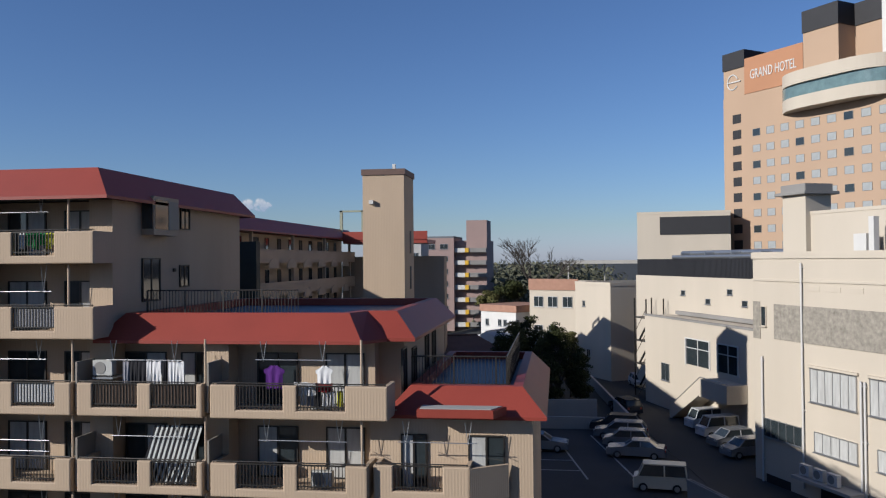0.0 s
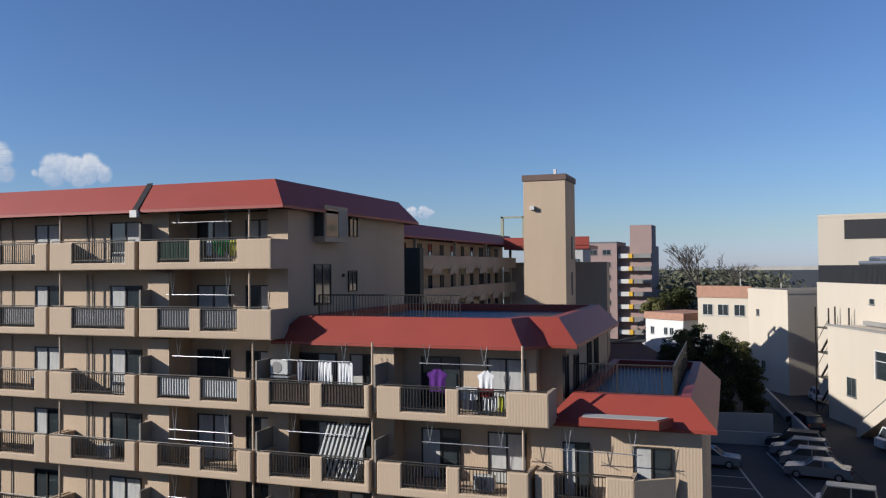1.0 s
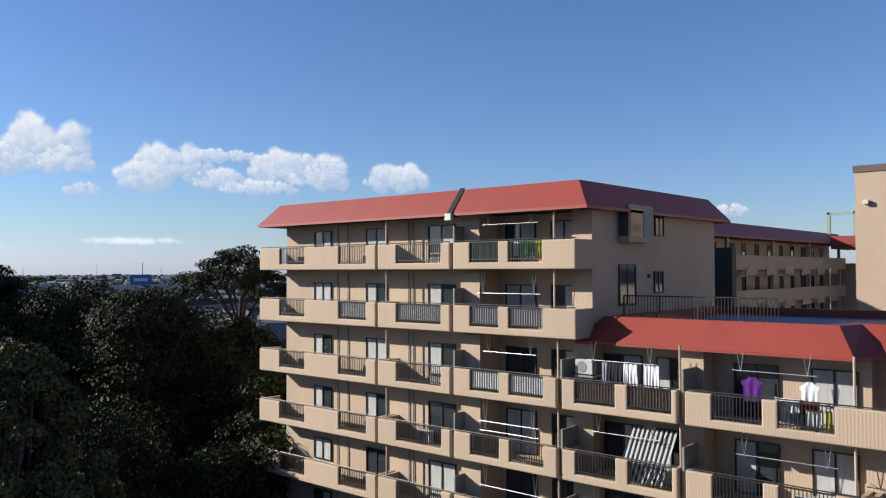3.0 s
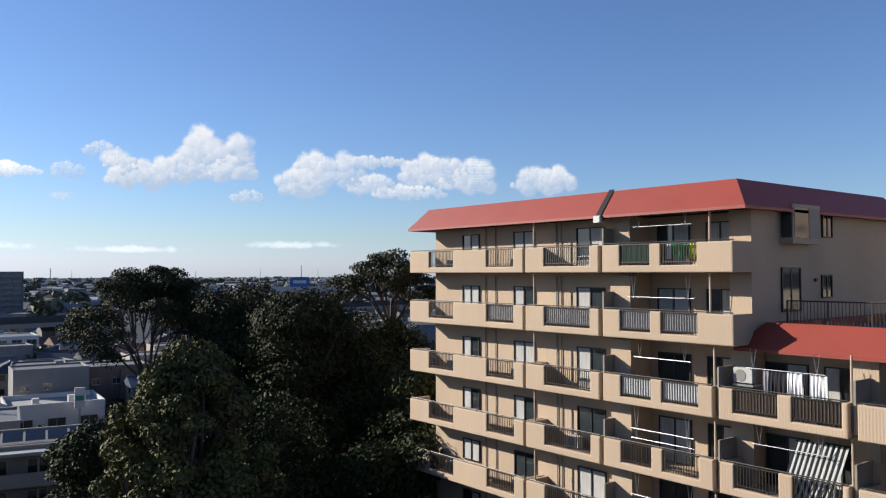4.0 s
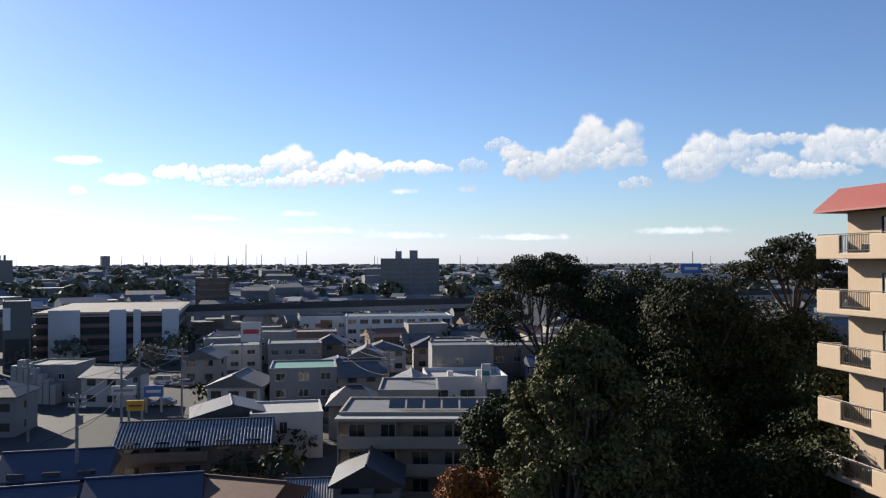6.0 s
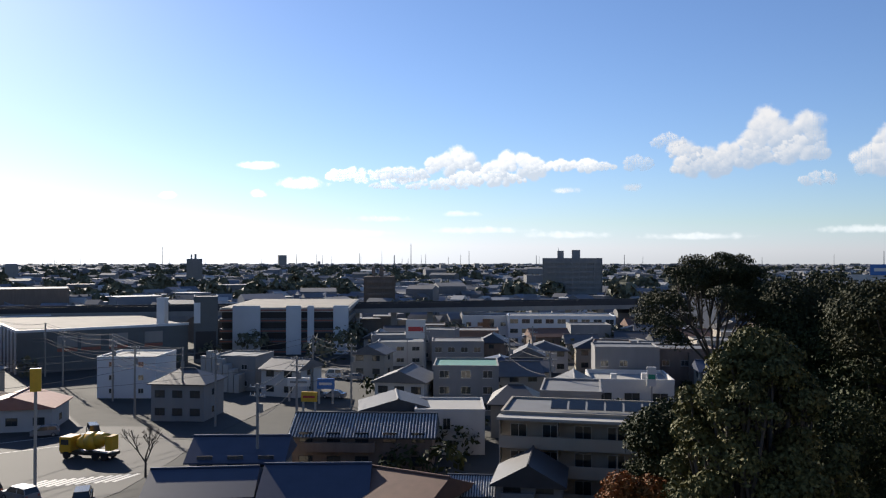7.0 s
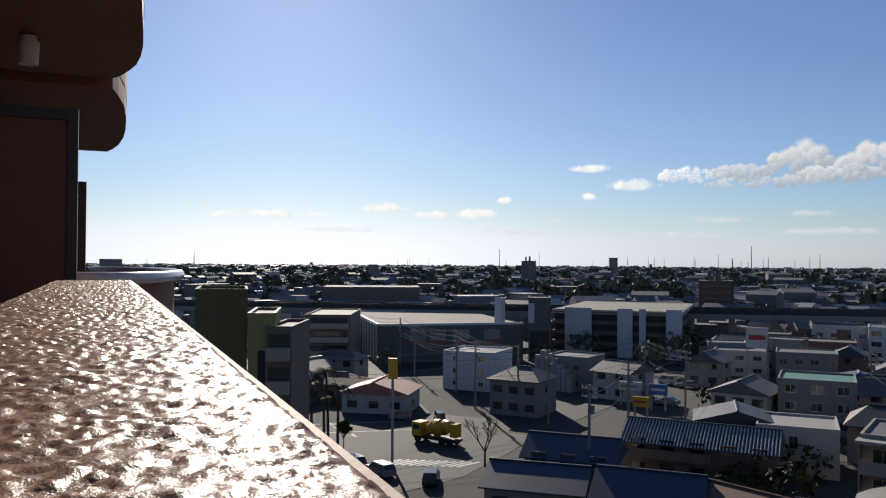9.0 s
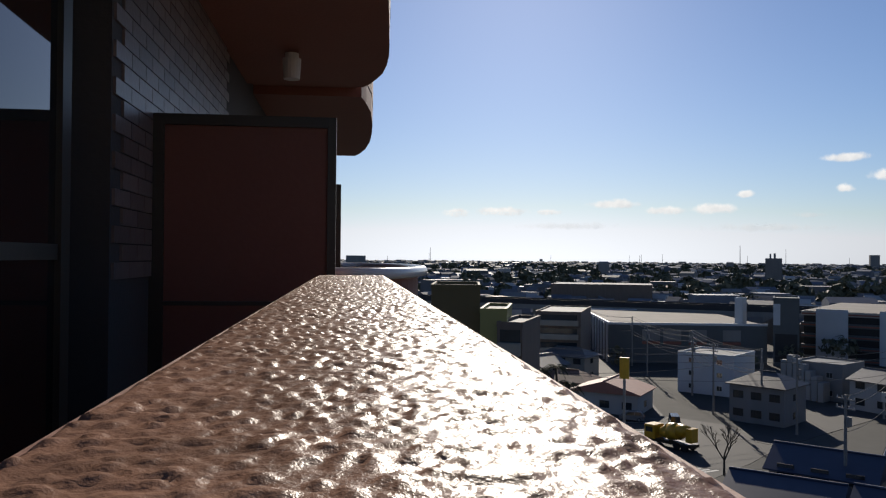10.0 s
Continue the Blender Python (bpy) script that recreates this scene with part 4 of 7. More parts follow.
lounge = new("lounge")
lounge.parent = hotel
for z0, z1, b_, m_, nm in ((41.2, 43.2, 3.2, CREAM_WALL, "lower_band"), (43.2, 45.3, 2.6, GLASS_GREEN, "glazing"), (45.3, 47.4, 3.2, CREAM_WALL, "upper_band")):
    bm = bmesh.new()
    arc(bm, 13.2, 33.0, b_, z0, z1, -0.02)
    part(nm, bm, m_, lounge, {"lower_band": "pale curved lounge band", "glazing": "greenish curved glazing", "upper_band": "pale curved lounge band"}[nm])
tc_ = bpy.data.curves.new("sign_letters", "FONT")
tc_.body, tc_.size, tc_.extrude = "GRAND HOTEL", 1.75, 0.05
lt = new("sign_letters", tc_)
lt.parent = hotel
lt.matrix_basis = pose(6.4, -0.16, 48.7, 90, 0, 0) @ Matrix.Diagonal((0.80, 1.35, 1, 1))
tc_.materials.append(WHITE_PAINT)
bm = bmesh.new()
for k in range(20):
    a, b = k * math.tau / 24 + 0.4, (k + 1) * math.tau / 24 + 0.4
    rod(bm, (2.3 + 1.2 * math.cos(a), -0.05, 48.9 + 1.35 * math.sin(a)), (2.3 + 1.2 * math.cos(b), -0.05, 48.9 + 1.35 * math.sin(b)), 0.12, 6)
box(bm, 1.1, -0.15, 48.8, 4.2, -0.02, 49.0)
part("round_emblem", bm, WHITE_PAINT, hotel, "white ring-shaped wall emblem")


# ---- the lower town ----
S = 1.136
TILE_BLACK = mat("black_roof_tile", (0.06, 0.06, 0.065), 0.5, 0.2, 1.0, 0.3, 10)
TILE_NAVY = mat("navy_metal_roof", (0.055, 0.07, 0.115), 0.5, 0.12, 0.8, 0.1, 12)
TILE_BROWN = mat("brown_roof_tile", (0.20, 0.105, 0.07), 0.75, 0.2, 1.0, 0.3, 10)
TILE_GREY = mat("grey_roof_tile", (0.13, 0.13, 0.135), 0.6, 0.2, 0.8, 0.2, 10)
WALL_GREY = mat("grey_house_wall", (0.27, 0.265, 0.26), 0.85, 0.12, 0.5, 0.1, streak=1)
WALL_WHITE = mat("off_white_house_wall", (0.52, 0.51, 0.49), 0.85, 0.10, 0.5, 0.1, streak=1)
WALL_BEIGE = mat("beige_house_wall", (0.40, 0.355, 0.29), 0.85, 0.10, 0.5, 0.1, streak=1)
WALL_BROWN = mat("dark_timber_wall", (0.20, 0.15, 0.12), 0.8, 0.2, 1.5, 0.1, streak=1)
GREEN_DECK = mat("green_roof_coating", (0.14, 0.33, 0.26), 0.6, 0.1, 0.5, 0.05)
SLATE = mat("slate_blue_panel", (0.09, 0.105, 0.115), 0.5, 0.1, 0.5, 0.05)
PANEL_WHITE = mat("pale_metal_panel", (0.60, 0.64, 0.68), 0.5, 0.06, 0.3, 0.05)


# glossy roof ribs; the near-white base colour paints the sun's glint on them
GLINT_RIB = mat("glinting_roof_rib", (0.62, 0.62, 0.61), 0.3, 0.15, 1.0, 0.0, spec=0.6)


def pitched(t, x0, y0, x1, y1, z, rise, roof_mat, hip=0.0, along="x", over=0.5, ribs=0):
    """A gable (hip=0) or hipped roof over the rectangle, with eaves and thickness."""
    x0, y0, x1, y1 = x0 - over, y0 - over, x1 + over, y1 + over
    bm = bmesh.new()
    if along == "x":
        ym = (y0 + y1) / 2
        r0, r1 = (x0 + hip, ym), (x1 - hip, ym)
        top = [(x0, y0), (x1, y0), (x1, y1), (x0, y1)]
        tri = ((3, 0, 4), (1, 2, 5))
        quads = ((0, 1, 5, 4), (2, 3, 4, 5))
    else:
        xm = (x0 + x1) / 2
        r0, r1 = (xm, y0 + hip), (xm, y1 - hip)
        top = [(x0, y0), (x1, y0), (x1, y1), (x0, y1)]
        tri = ((0, 1, 4), (2, 3, 5))
        quads = ((1, 2, 5, 4), (3, 0, 4, 5))
    vs = [bm.verts.new((*p, z)) for p in top] + [bm.verts.new((*r0, z + rise)), bm.verts.new((*r1, z + rise))]
    lo = [bm.verts.new((*p, z - 0.15)) for p in top]
    for f in quads + tri:
        bm.faces.new([vs[i] for i in f])
    for k in range(4):
        bm.faces.new((lo[k], lo[(k + 1) % 4], vs[(k + 1) % 4], vs[k]))
    bm.faces.new(lo[::-1])
    rf = part("roof", bm, roof_mat, t)
    bm = bmesh.new()
    rod(bm, (*r0, z + rise + 0.03), (*r1, z + rise + 0.03), 0.14, 6)
    part("ridge", bm, roof_mat, rf)
    if ribs:
        bm = bmesh.new()
        if along == "x":
            for k in range(ribs):
                x = x0 + (x1 - x0) * (k + 0.5) / ribs
                rod(bm, (x, y0, z + 0.02), (x, (y0 + y1) / 2, z + rise), 0.085, 5)
        else:
            for k in range(ribs):
                y = y0 + (y1 - y0) * (k + 0.5) / ribs
                rod(bm, (x1, y, z + 0.02), ((x0 + x1) / 2, y, z + rise), 0.085, 5)
                rod(bm, (x0, y, z + 0.02), ((x0 + x1) / 2, y, z + rise), 0.085, 5)
        tagged(part("roof_ribbing", bm, GLINT_RIB, rf), kind="stuff")
    return rf


def house(x, y, z, yaw, w, d, h, wall, roof_mat, label, rise=1.7, hip=0.0, along="x", ribs=0, name="house", balcony_=False, wins=True, group=""):
    t = thing(name, pose(x, y, z, 0, 0, yaw), label, "house", group)
    bm = boxes((0, 0, -0.5, w, d, h))
    if not hip:   # gable walls
        if along == "x":
            for xx in (0.0, w):
                vs = [bm.verts.new(p) for p in ((xx, 0, h), (xx, d, h), (xx, d / 2, h + rise * 0.9))]
                bm.faces.new(vs)
        else:
            for yy in (0.0, d):
                vs = [bm.verts.new(p) for p in ((0, yy, h), (w, yy, h), (w / 2, yy, h + rise * 0.9))]
                bm.faces.new(vs)
    part("wall", bm, wall, t)
    pitched(t, 0, 0, w, d, h, rise, roof_mat, hip, along, ribs=ribs)
    if wins:
        n = max(1, round(w / 3.2))
        for fl in range(max(1, round(h / 2.8))):
            for k in range(n):
                window(t, pose(w * (k + 0.5) / n - 0.8, 0, 0.9 + 2.75 * fl), 1.6, 1.15, frame_mat=DARK_METAL, sill=False)
            window(t, pose(w, d * 0.4, 0.9 + 2.75 * fl, 0, 0, 90), 1.2, 1.0, frame_mat=DARK_METAL, sill=False)
            window(t, pose(0, d * 0.6, 0.9 + 2.75 * fl, 0, 0, -90), 1.2, 1.0, frame_mat=DARK_METAL, sill=False)
    if balcony_:
        part("balcony", boxes((w * 0.1, -1.0, 2.7, w * 0.6, 0, 2.85), (w * 0.1, -1.0, 2.85, w * 0.6, -0.92, 3.8), (w * 0.1, -0.92, 2.85, w * 0.1 + 0.08, 0, 3.8), (w * 0.6 - 0.08, -0.92, 2.85, w * 0.6, 0, 3.8)), wall, t)
    return t


def front_rows(w, h, n, storeys, ww=1.5, wh=1.2):
    return [(0.9 + (h / storeys) * s, wh, ww, tuple(w * (k + 0.5) / n - ww / 2 for k in range(n))) for s in range(storeys)]


def town(x, y):
    return x * S, y * S, LOW


# roads
slab("road", [(p[0] * S, p[1] * S) for p in ((-62, -80), (-62, -37), (-76, -31), (-88, -30), (-100, -30), (-106, -40), (-106, -50), (-99, -54), (-84, -60), (-78, -80))], LOW, PAVING, "pale worn road junction with markings", "road")
for a, b, w in (((-104, -50.5), (-196, -115), 7), ((-100, -34), (-128, -29), 10), ((-128, -29), (-175, -20), 9), ((-66, -75), (-66, -150), 16)):
    a, b = Vector(a) * S, Vector(b) * S
    d = (b - a).normalized() * w / 2
    a, b = a - d * 0.3, b
    slab("road", [(a.x - d.y, a.y + d.x), (a.x + d.y, a.y - d.x), (b.x + d.y, b.y - d.x), (b.x - d.y, b.y + d.x)], LOW, PAVING, "pale worn town street", "road", 0.034 + 0.002 * w)
for k in range(11):
    u = k / 10
    x, y = (-78.6 - 2.6 * u) * S, (-40.5 + 8.2 * u) * S
    ln = part("crossing_stripe", boxes((-1.9, -0.23, 0.0, 1.9, 0.23, 0.012)), LINE)
    ln.matrix_world = pose(x, y, LOW + 0.031, 0, 0, -25)
    tagged(ln, "white zebra crossing stripe", "road marking", "zebra crossing stripes", "structure")
for k in range(8):
    ln = part("crossing_stripe", boxes((-1.9, -0.23, 0.0, 1.9, 0.23, 0.012)), LINE)
    ln.matrix_world = pose(-101.0 - 0.65 * k, -58.6 - 0.75 * k, LOW + 0.031, 0, 0, 60)
    tagged(ln, "white zebra crossing stripe", "road marking", "zebra crossing stripes", "structure")
for a, b in (((-90, -62), (-103, -44)), ((-86, -58), (-98, -41))):
    a, b = Vector(a) * S, Vector(b) * S
    d = (b - a).normalized() * 0.12
    bm = bmesh.new()
    prism(bm, [(a.x - d.y, a.y + d.x), (a.x + d.y, a.y - d.x), (b.x + d.y, b.y - d.x), (b.x - d.y, b.y + d.x)], LOW + 0.03, LOW + 0.043)
    tagged(part("lane_line", bm, LINE), "white painted lane line", "road marking", "lane lines", "structure")

# parking structures
pk = thing("parking_garage", pose(*polar(118.2, 197), LOW, 0, 0, 127), "long grey multi-storey parking garage with a pale roof deck", "parking garage")
W_, D_, H_ = 37.4, 52, 9.2
part("wall", boxes((0, 0, 0, W_, D_, H_)), SLATE, pk)
TAN_DECK = mat("tan_parking_deck", (0.30, 0.27, 0.225), 0.9, 0.15, 0.2, 0.1)
part("roof_deck", boxes((0.6, 0.6, H_ + 0.003, W_ - 0.6, D_ - 0.6, H_ + 0.1)), TAN_DECK, pk)
part("roof_rim", boxes((-0.1, -0.1, H_ - 0.1, W_ + 0.1, 0.4, H_ + 0.45), (-0.1, D_ - 0.4, H_ - 0.1, W_ + 0.1, D_ + 0.1, H_ + 0.45), (-0.1, 0.4, H_ - 0.1, 0.4, D_ - 0.4, H_ + 0.45)), PANEL_WHITE, pk)
for x in (8, 13, 19, 27):
    part("panel", boxes((x, -0.12, 5.4, x + 4.2, 0.0, 8.0)), CONCRETE, pk)
    part("stripe", boxes((x, -0.14, 4.5, x + 4.2, 0.0, 5.2)), mat("rust_red_band", (0.28, 0.10, 0.07), 0.6), pk)
for k in range(10):
    part("side_post", boxes((-0.25, 1 + 5 * k, 0, 0.0, 1.7 + 5 * k, H_)), PANEL_WHITE, pk)
tw = building("stair_tower", *polar(107.5, 204), LOW, 107, 5.6, 12, 15.7, SLATE, "slate-grey stair tower of the garage")
# added strip on the front, standing in for the tower's pale left side
part("pale_side_face", boxes((0.0, -0.08, 9.6, 1.5, 0.0, 14.6)), PANEL_WHITE, tw)
part("stripe", boxes((0.4, -0.06, 1.0, 5.2, 0.0, 7.6)), BLACK_CLAD, tw)
tw2 = building("stair_tower", *polar(109.9, 207), LOW, 92, 1.9, 3, 15.4, PANEL_WHITE, "small pale stair tower on the garage")
pk2 = thing("parking_garage", pose(*town(-186.2, -52.9), 0, 0, 93), "parking garage with white vertical panels and open decks", "parking garage")
W_, D_, H_ = 34, 48, 12.0
part("core", boxes((0.5, 1.2, 0, W_ - 0.5, D_, H_ - 0.5)), BLACK_CLAD, pk2)
for k in range(5):
    part("deck", boxes((0, 0.3, 0.2 + 2.75 * k, W_, D_, 1.25 + 2.75 * k)), SLATE if k < 4 else PALE_CONC, pk2)
    part("stripe", boxes((0.2, 0.22, 0.5 + 2.75 * k, W_ - 0.2, 0.3, 0.85 + 2.75 * k)), bpy.data.materials["rust_red_band"], pk2)
part("roof_deck", boxes((0.5, 0.8, 12.25, W_ - 0.5, D_ - 0.5, 12.35)), TAN_DECK, pk2)
for x, w in ((3.6, 7.2), (17.6, 3.9), (23.2, 1.7), (30.0, 4.0)):
    part("panel", boxes((x, -0.25, 0, x + w, 0.2, 12.9)), PANEL_WHITE, pk2, "tall pale metal panel")

# listed buildings, near to far
building("block_building", *town(-127.6, -55.6), 90, 10.6, 11, 7.2, PANEL_WHITE, "pale three-storey block with few windows", front_rows(10.6, 7.2, 2, 3, 1.0, 0.9), category="building")
house(*town(-109.8, -40.4), 84, 8.5, 8, 5.8, WALL_GREY, TILE_BLACK, "dark two-storey house with a hipped roof", 1.8, 3.4)
house(*polar(120.7, 134), LOW, 101, 11, 9, 3.4, WALL_WHITE, mat("salmon_roof", (0.42, 0.20, 0.15), 0.7), "low roadside restaurant with a salmon gable roof", 1.8, 0.0, "y", name="restaurant")
house(*town(-107, -70), 100, 9, 8, 3.2, WALL_BROWN, TILE_BROWN, "low brown-roofed shop by the junction", 1.6, 3.0)
wdg = building("wedge_building", *town(-136.1, -39.9), 80, 9, 9, 6.3, WALL_GREY, "grey stepped concrete building", front_rows(9, 6.3, 2, 2, 1.2, 1.0))
for k, hk in enumerate((6.6, 7.6, 7.0, 6.2, 5.2, 4.3, 3.4)):   # stepped fins along its street side
    part("fin", boxes((-1.6 + 1.25 * k, -1.2 - 0.25 * k, 0, -0.6 + 1.25 * k, -0.15, hk)), PALE_CONC, wdg)
house(*town(-130, -30), 70, 7.5, 9, 5.0, WALL_WHITE, TILE_GREY, "white house with a grey gable roof", 1.6)
house(*town(-114, -10.2), 78, 8.2, 8.5, 5.5, WALL_WHITE, TILE_GREY, "cream two-storey house with a grey gable roof", 1.8, 0, "y")
gb = building("green_roof_building", *town(-114, -1.9), 88, 10.5, 10, 7.7, WALL_GREY, "grey three-storey building with a green roof", front_rows(10.5, 7.7, 3, 3, 1.6, 1.2), GREEN_DECK)
building("white_shop", *town(-166.7, -14.5), 90, 11, 10, 5.4, WALL_WHITE, "white low shop with a flat roof", front_rows(11, 5.4, 3, 2, 1.8, 1.0))
building("grey_office", *town(-160.8, -3), 90, 11.8, 10, 6.2, WALL_GREY, "grey two-storey office building", front_rows(11.8, 6.2, 4, 2, 1.6, 1.2))
building("long_office", *town(-206.5, 15.7), 86, 31, 14, 8.4, PANEL_WHITE, "long white three-storey office building", front_rows(31, 8.4, 9, 3, 2.4, 1.3))
wb = building("white_office", *town(-216, 4.3), 90, 14, 12, 7.8, WHITE_PAINT, "bright white office with a dark grid window", front_rows(14, 7.8, 4, 2, 1.6, 1.2))
part("grid_window", boxes((6, -0.08, 2.5, 9.5, 0.0, 7.0)), GLASS, wb)
building("brown_office", *town(-190, -1), 88, 15, 10, 5.8, mat("brown_brick_wall", (0.24, 0.15, 0.11), 0.8), "brown low building beside the sign", front_rows(15, 5.8, 5, 1, 1.8, 1.2))
house(*town(-83.2, -16.0), 88, 16.5, 8, 4.3, WALL_BROWN, TILE_BLACK, "dark timber house with a ribbed black tile roof", 2.0, 0.0, "x", 46, balcony_=True)
building("white_block", *town(-91, -3.6), 90, 9, 9, 5.5, WALL_WHITE, "white cubic house with a slatted roof", [(3.2, 1.5, 0.8, (1.8,)), (3.2, 1.5, 1.0, (3.6,)), (0.9, 1.0, 1.0, (4.4, 1.5))], PALE_CONC)
ap = building("low_apartments", *town(-74.0, 5.0), 78, 24, 9, 9.0, WALL_BEIGE, "cream three-storey apartment house with deep balconies", (), ROOF_DECK, 0.3, "apartment building")
for s in range(3):
    z = 0.35 + 2.8 * s
    part("gallery", boxes((0, -1.5, z - 0.15, 24, 0, z), (0, -1.5, z, 24, -1.38, z + 1.1)), WALL_BEIGE, ap)
    for k in range(7):
        window(ap, pose(1.0 + 3.3 * k, 0, z + 0.1), 1.7, 2.0, bars=1, sill=False)
    for k in range(5):
        part("divider", boxes((0.0 + 5.9 * k, -1.4, z + 1.1, 0.12 + 5.9 * k, 0, z + 2.65)), WALL_BEIGE, ap)
part("eave", boxes((-0.2, -1.8, 8.66, 24.2, 0.1, 8.94)), PALE_CONC, ap)
sp = thing("solar_panels", pose(*town(-74.0, 5.0), 0, 0, 78) @ pose(5, 2, 9.06), "row of dark solar collectors on a roof", "solar panel")
for k in range(9):
    bm = bmesh.new()
    solid(bm, [(1.9 * k, 0, 0.3), (1.9 * k + 1.7, 0, 0.3), (1.9 * k + 1.7, 1.6, 1.0), (1.9 * k, 1.6, 1.0), (1.9 * k, 0, 0.24), (1.9 * k + 1.7, 0, 0.24), (1.9 * k + 1.7, 1.6, 0.94), (1.9 * k, 1.6, 0.94)], ((0, 1, 2, 3), (4, 7, 6, 5), (0, 4, 5, 1), (2, 6, 7, 3), (1, 5, 6, 2), (0, 3, 7, 4)))
    part("panel", bm, GLASS, sp)
    part("leg", boxes((1.9 * k + 0.1, 1.5, -0.3, 1.9 * k + 0.16, 1.56, 0.95), (1.9 * k + 1.55, 1.5, -0.3, 1.9 * k + 1.61, 1.56, 0.95)), ALU, sp)
house(*town(-65.5, 4.0), 80, 6.0, 6.5, 4.4, WALL_GREY, TILE_BLACK, "small house with a dark tiled gable roof", 1.9, 0, "y", 0, balcony_=True)
house(*town(-63, -8.0), 62, 7.5, 10, 3.6, WALL_BEIGE, TILE_BROWN, "old house with a brown tiled roof", 1.9, 0, "x", 0)
house(*town(-66.5, 0.3), 85, 5.0, 5, 3.0, WALL_BROWN, TILE_BLACK, "small outbuilding with black roof tiles", 1.2, 0, "x", 24)
house(*town(-72.9, -23.3), 92, 9.4, 7, 4.2, WALL_BEIGE, TILE_NAVY, "house with a navy metal roof", 1.9, 0.0, "x", 0, balcony_=False)
house(*town(-65.6, -24.6), 96, 9.5, 8, 2.9, WALL_BEIGE, TILE_NAVY, "low house wing with a navy roof", 1.7, 0.0, "x")
house(*town(-62.8, -14.4), 92, 9.0, 8, 3.9, WALL_BROWN, TILE_NAVY, "house with a dark navy sheet roof", 2.0, 0.0)
st_ = building("roadside_store", *town(-120.8, 21.5), 84, 14, 12, 4.0, WHITE_PAINT, "white roadside store with a flat roof", front_rows(14, 3.6, 3, 1, 2.6, 1.6), PALE_CONC, 0.8)
part("roof_unit", boxes((9, 3, 4.0, 10.2, 4, 5.4), (10.6, 3, 4.0, 11.6, 4, 5.2), (4, 5, 4, 5, 6, 5.0)), WHITE_PAINT, st_)


def sign(x, y, z, yaw, h, w, ph, color, label, posts=2, band=None):
    t = thing("sign_board", pose(x, y, z, 0, 0, yaw), label, "sign")
    part("board", boxes((-w / 2, -0.25, h - ph, w / 2, 0.25, h)), color, t)
    for k in range(posts):
        xx = 0 if posts == 1 else (-w / 2 + 0.3 + (w - 0.6) * k)
        part("post", boxes((xx - 0.15, -0.15, -0.3, xx + 0.15, 0.15, h - ph)), PALE_CONC, t)
    if band:
        part("lettering_bar", boxes((-w * 0.38, -0.28, h - ph * 0.62, w * 0.38, -0.24, h - ph * 0.38)), band, t)
    return t


SIGN_RED = mat("red_sign_paint", (0.5, 0.05, 0.05), 0.5)
SIGN_BLUE = mat("blue_sign_paint", (0.04, 0.16, 0.45), 0.5)
SIGN_YEL = mat("yellow_sign_paint", (0.75, 0.45, 0.04), 0.5)
SIGN_GREEN = mat("green_sign_paint", (0.03, 0.30, 0.18), 0.5)
sign(*town(-160, -6.2), 90, 11.5, 4.4, 4.2, WHITE_PAINT, "tall white roadside sign on a pale pylon", 2, SIGN_RED)
sign(*town(-118, 30), 80, 7.2, 1.5, 3.2, WHITE_PAINT, "green and white shop sign on a post", 1, SIGN_GREEN)
sign(*town(-125, -23), 85, 4.2, 4.0, 1.5, WHITE_PAINT, "white shop board beside a car lot", 2, CONCRETE)
sign(*town(-123, -18.5), 85, 4.4, 3.0, 1.8, SIGN_BLUE, "blue shop board beside a car lot", 2, WHITE_PAINT)
sign(*town(-117, -20.0), 85, 3.2, 2.6, 1.6, SIGN_YEL, "yellow shop board near the street", 2, SIGN_RED)
sign(*polar(117.1, 98), LOW, 110, 13.2, 1.1, 2.5, SIGN_YEL, "yellow roadside sign on a tall pole", 1)

# far landmarks
def slabs_tower(x, y, yaw, w, d, floors, wall, label, bays):
    t = thing("apartment_tower", pose(x, y, LOW, 0, 0, yaw), label, "apartment building")
    h = floors * 2.9
    part("wall", boxes((0, 0, 0, w, d, h)), wall, t)
    for f in range(1, floors):
        part("balcony_band", boxes((0.6, -0.9, f * 2.9, w - 0.6, 0, f * 2.9 + 1.1)), wall, t)
    for k in range(bays + 1):
        part("fin", boxes((w * k / bays - 0.2, -1.0, 0, w * k / bays + 0.2, 0, h)), wall, t)
    part("roof_house", boxes((w * 0.25, d * 0.3, h, w * 0.36, d * 0.8, h + 4.2), (w * 0.5, d * 0.3, h, w * 0.64, d * 0.8, h + 4.6)), wall, t)
    return t


slabs_tower(*[v * 1.15 for v in polar(83.2, 400)], 83, 33, 14, 9, WALL_GREY, "grey nine-storey apartment tower with balconies", 8)
slabs_tower(*polar(95.9, 370), 95, 14, 12, 6, WALL_BROWN, "dark brown apartment block beyond the viaduct", 4)
slabs_tower(*polar(108.0, 800), 108, 14, 14, 9, WALL_GREY, "far pale hotel block on the skyline", 4)
building("sports_hall", *polar(122.2, 380), LOW, 117, 46, 34, 12.5, WALL_BROWN, "large hall with a pale roof", (), PALE_CONC)
ad = building("sign_store", *polar(63.6, 520), LOW, 62, 42, 20, 16, WALL_WHITE, "white store with a blue sign on its roof", [(4 + 4 * k, 1.6, 3.0, (2, 8, 14, 20, 26, 32)) for k in range(3)])
part("blue_sign", boxes((12, -0.5, 16.4, 24, 0.5, 22.6)), SIGN_BLUE, ad, "blue rooftop sign board")
part("lettering_bar", boxes((14, -0.6, 18.6, 22, -0.5, 20.4)), WHITE_PAINT, ad)
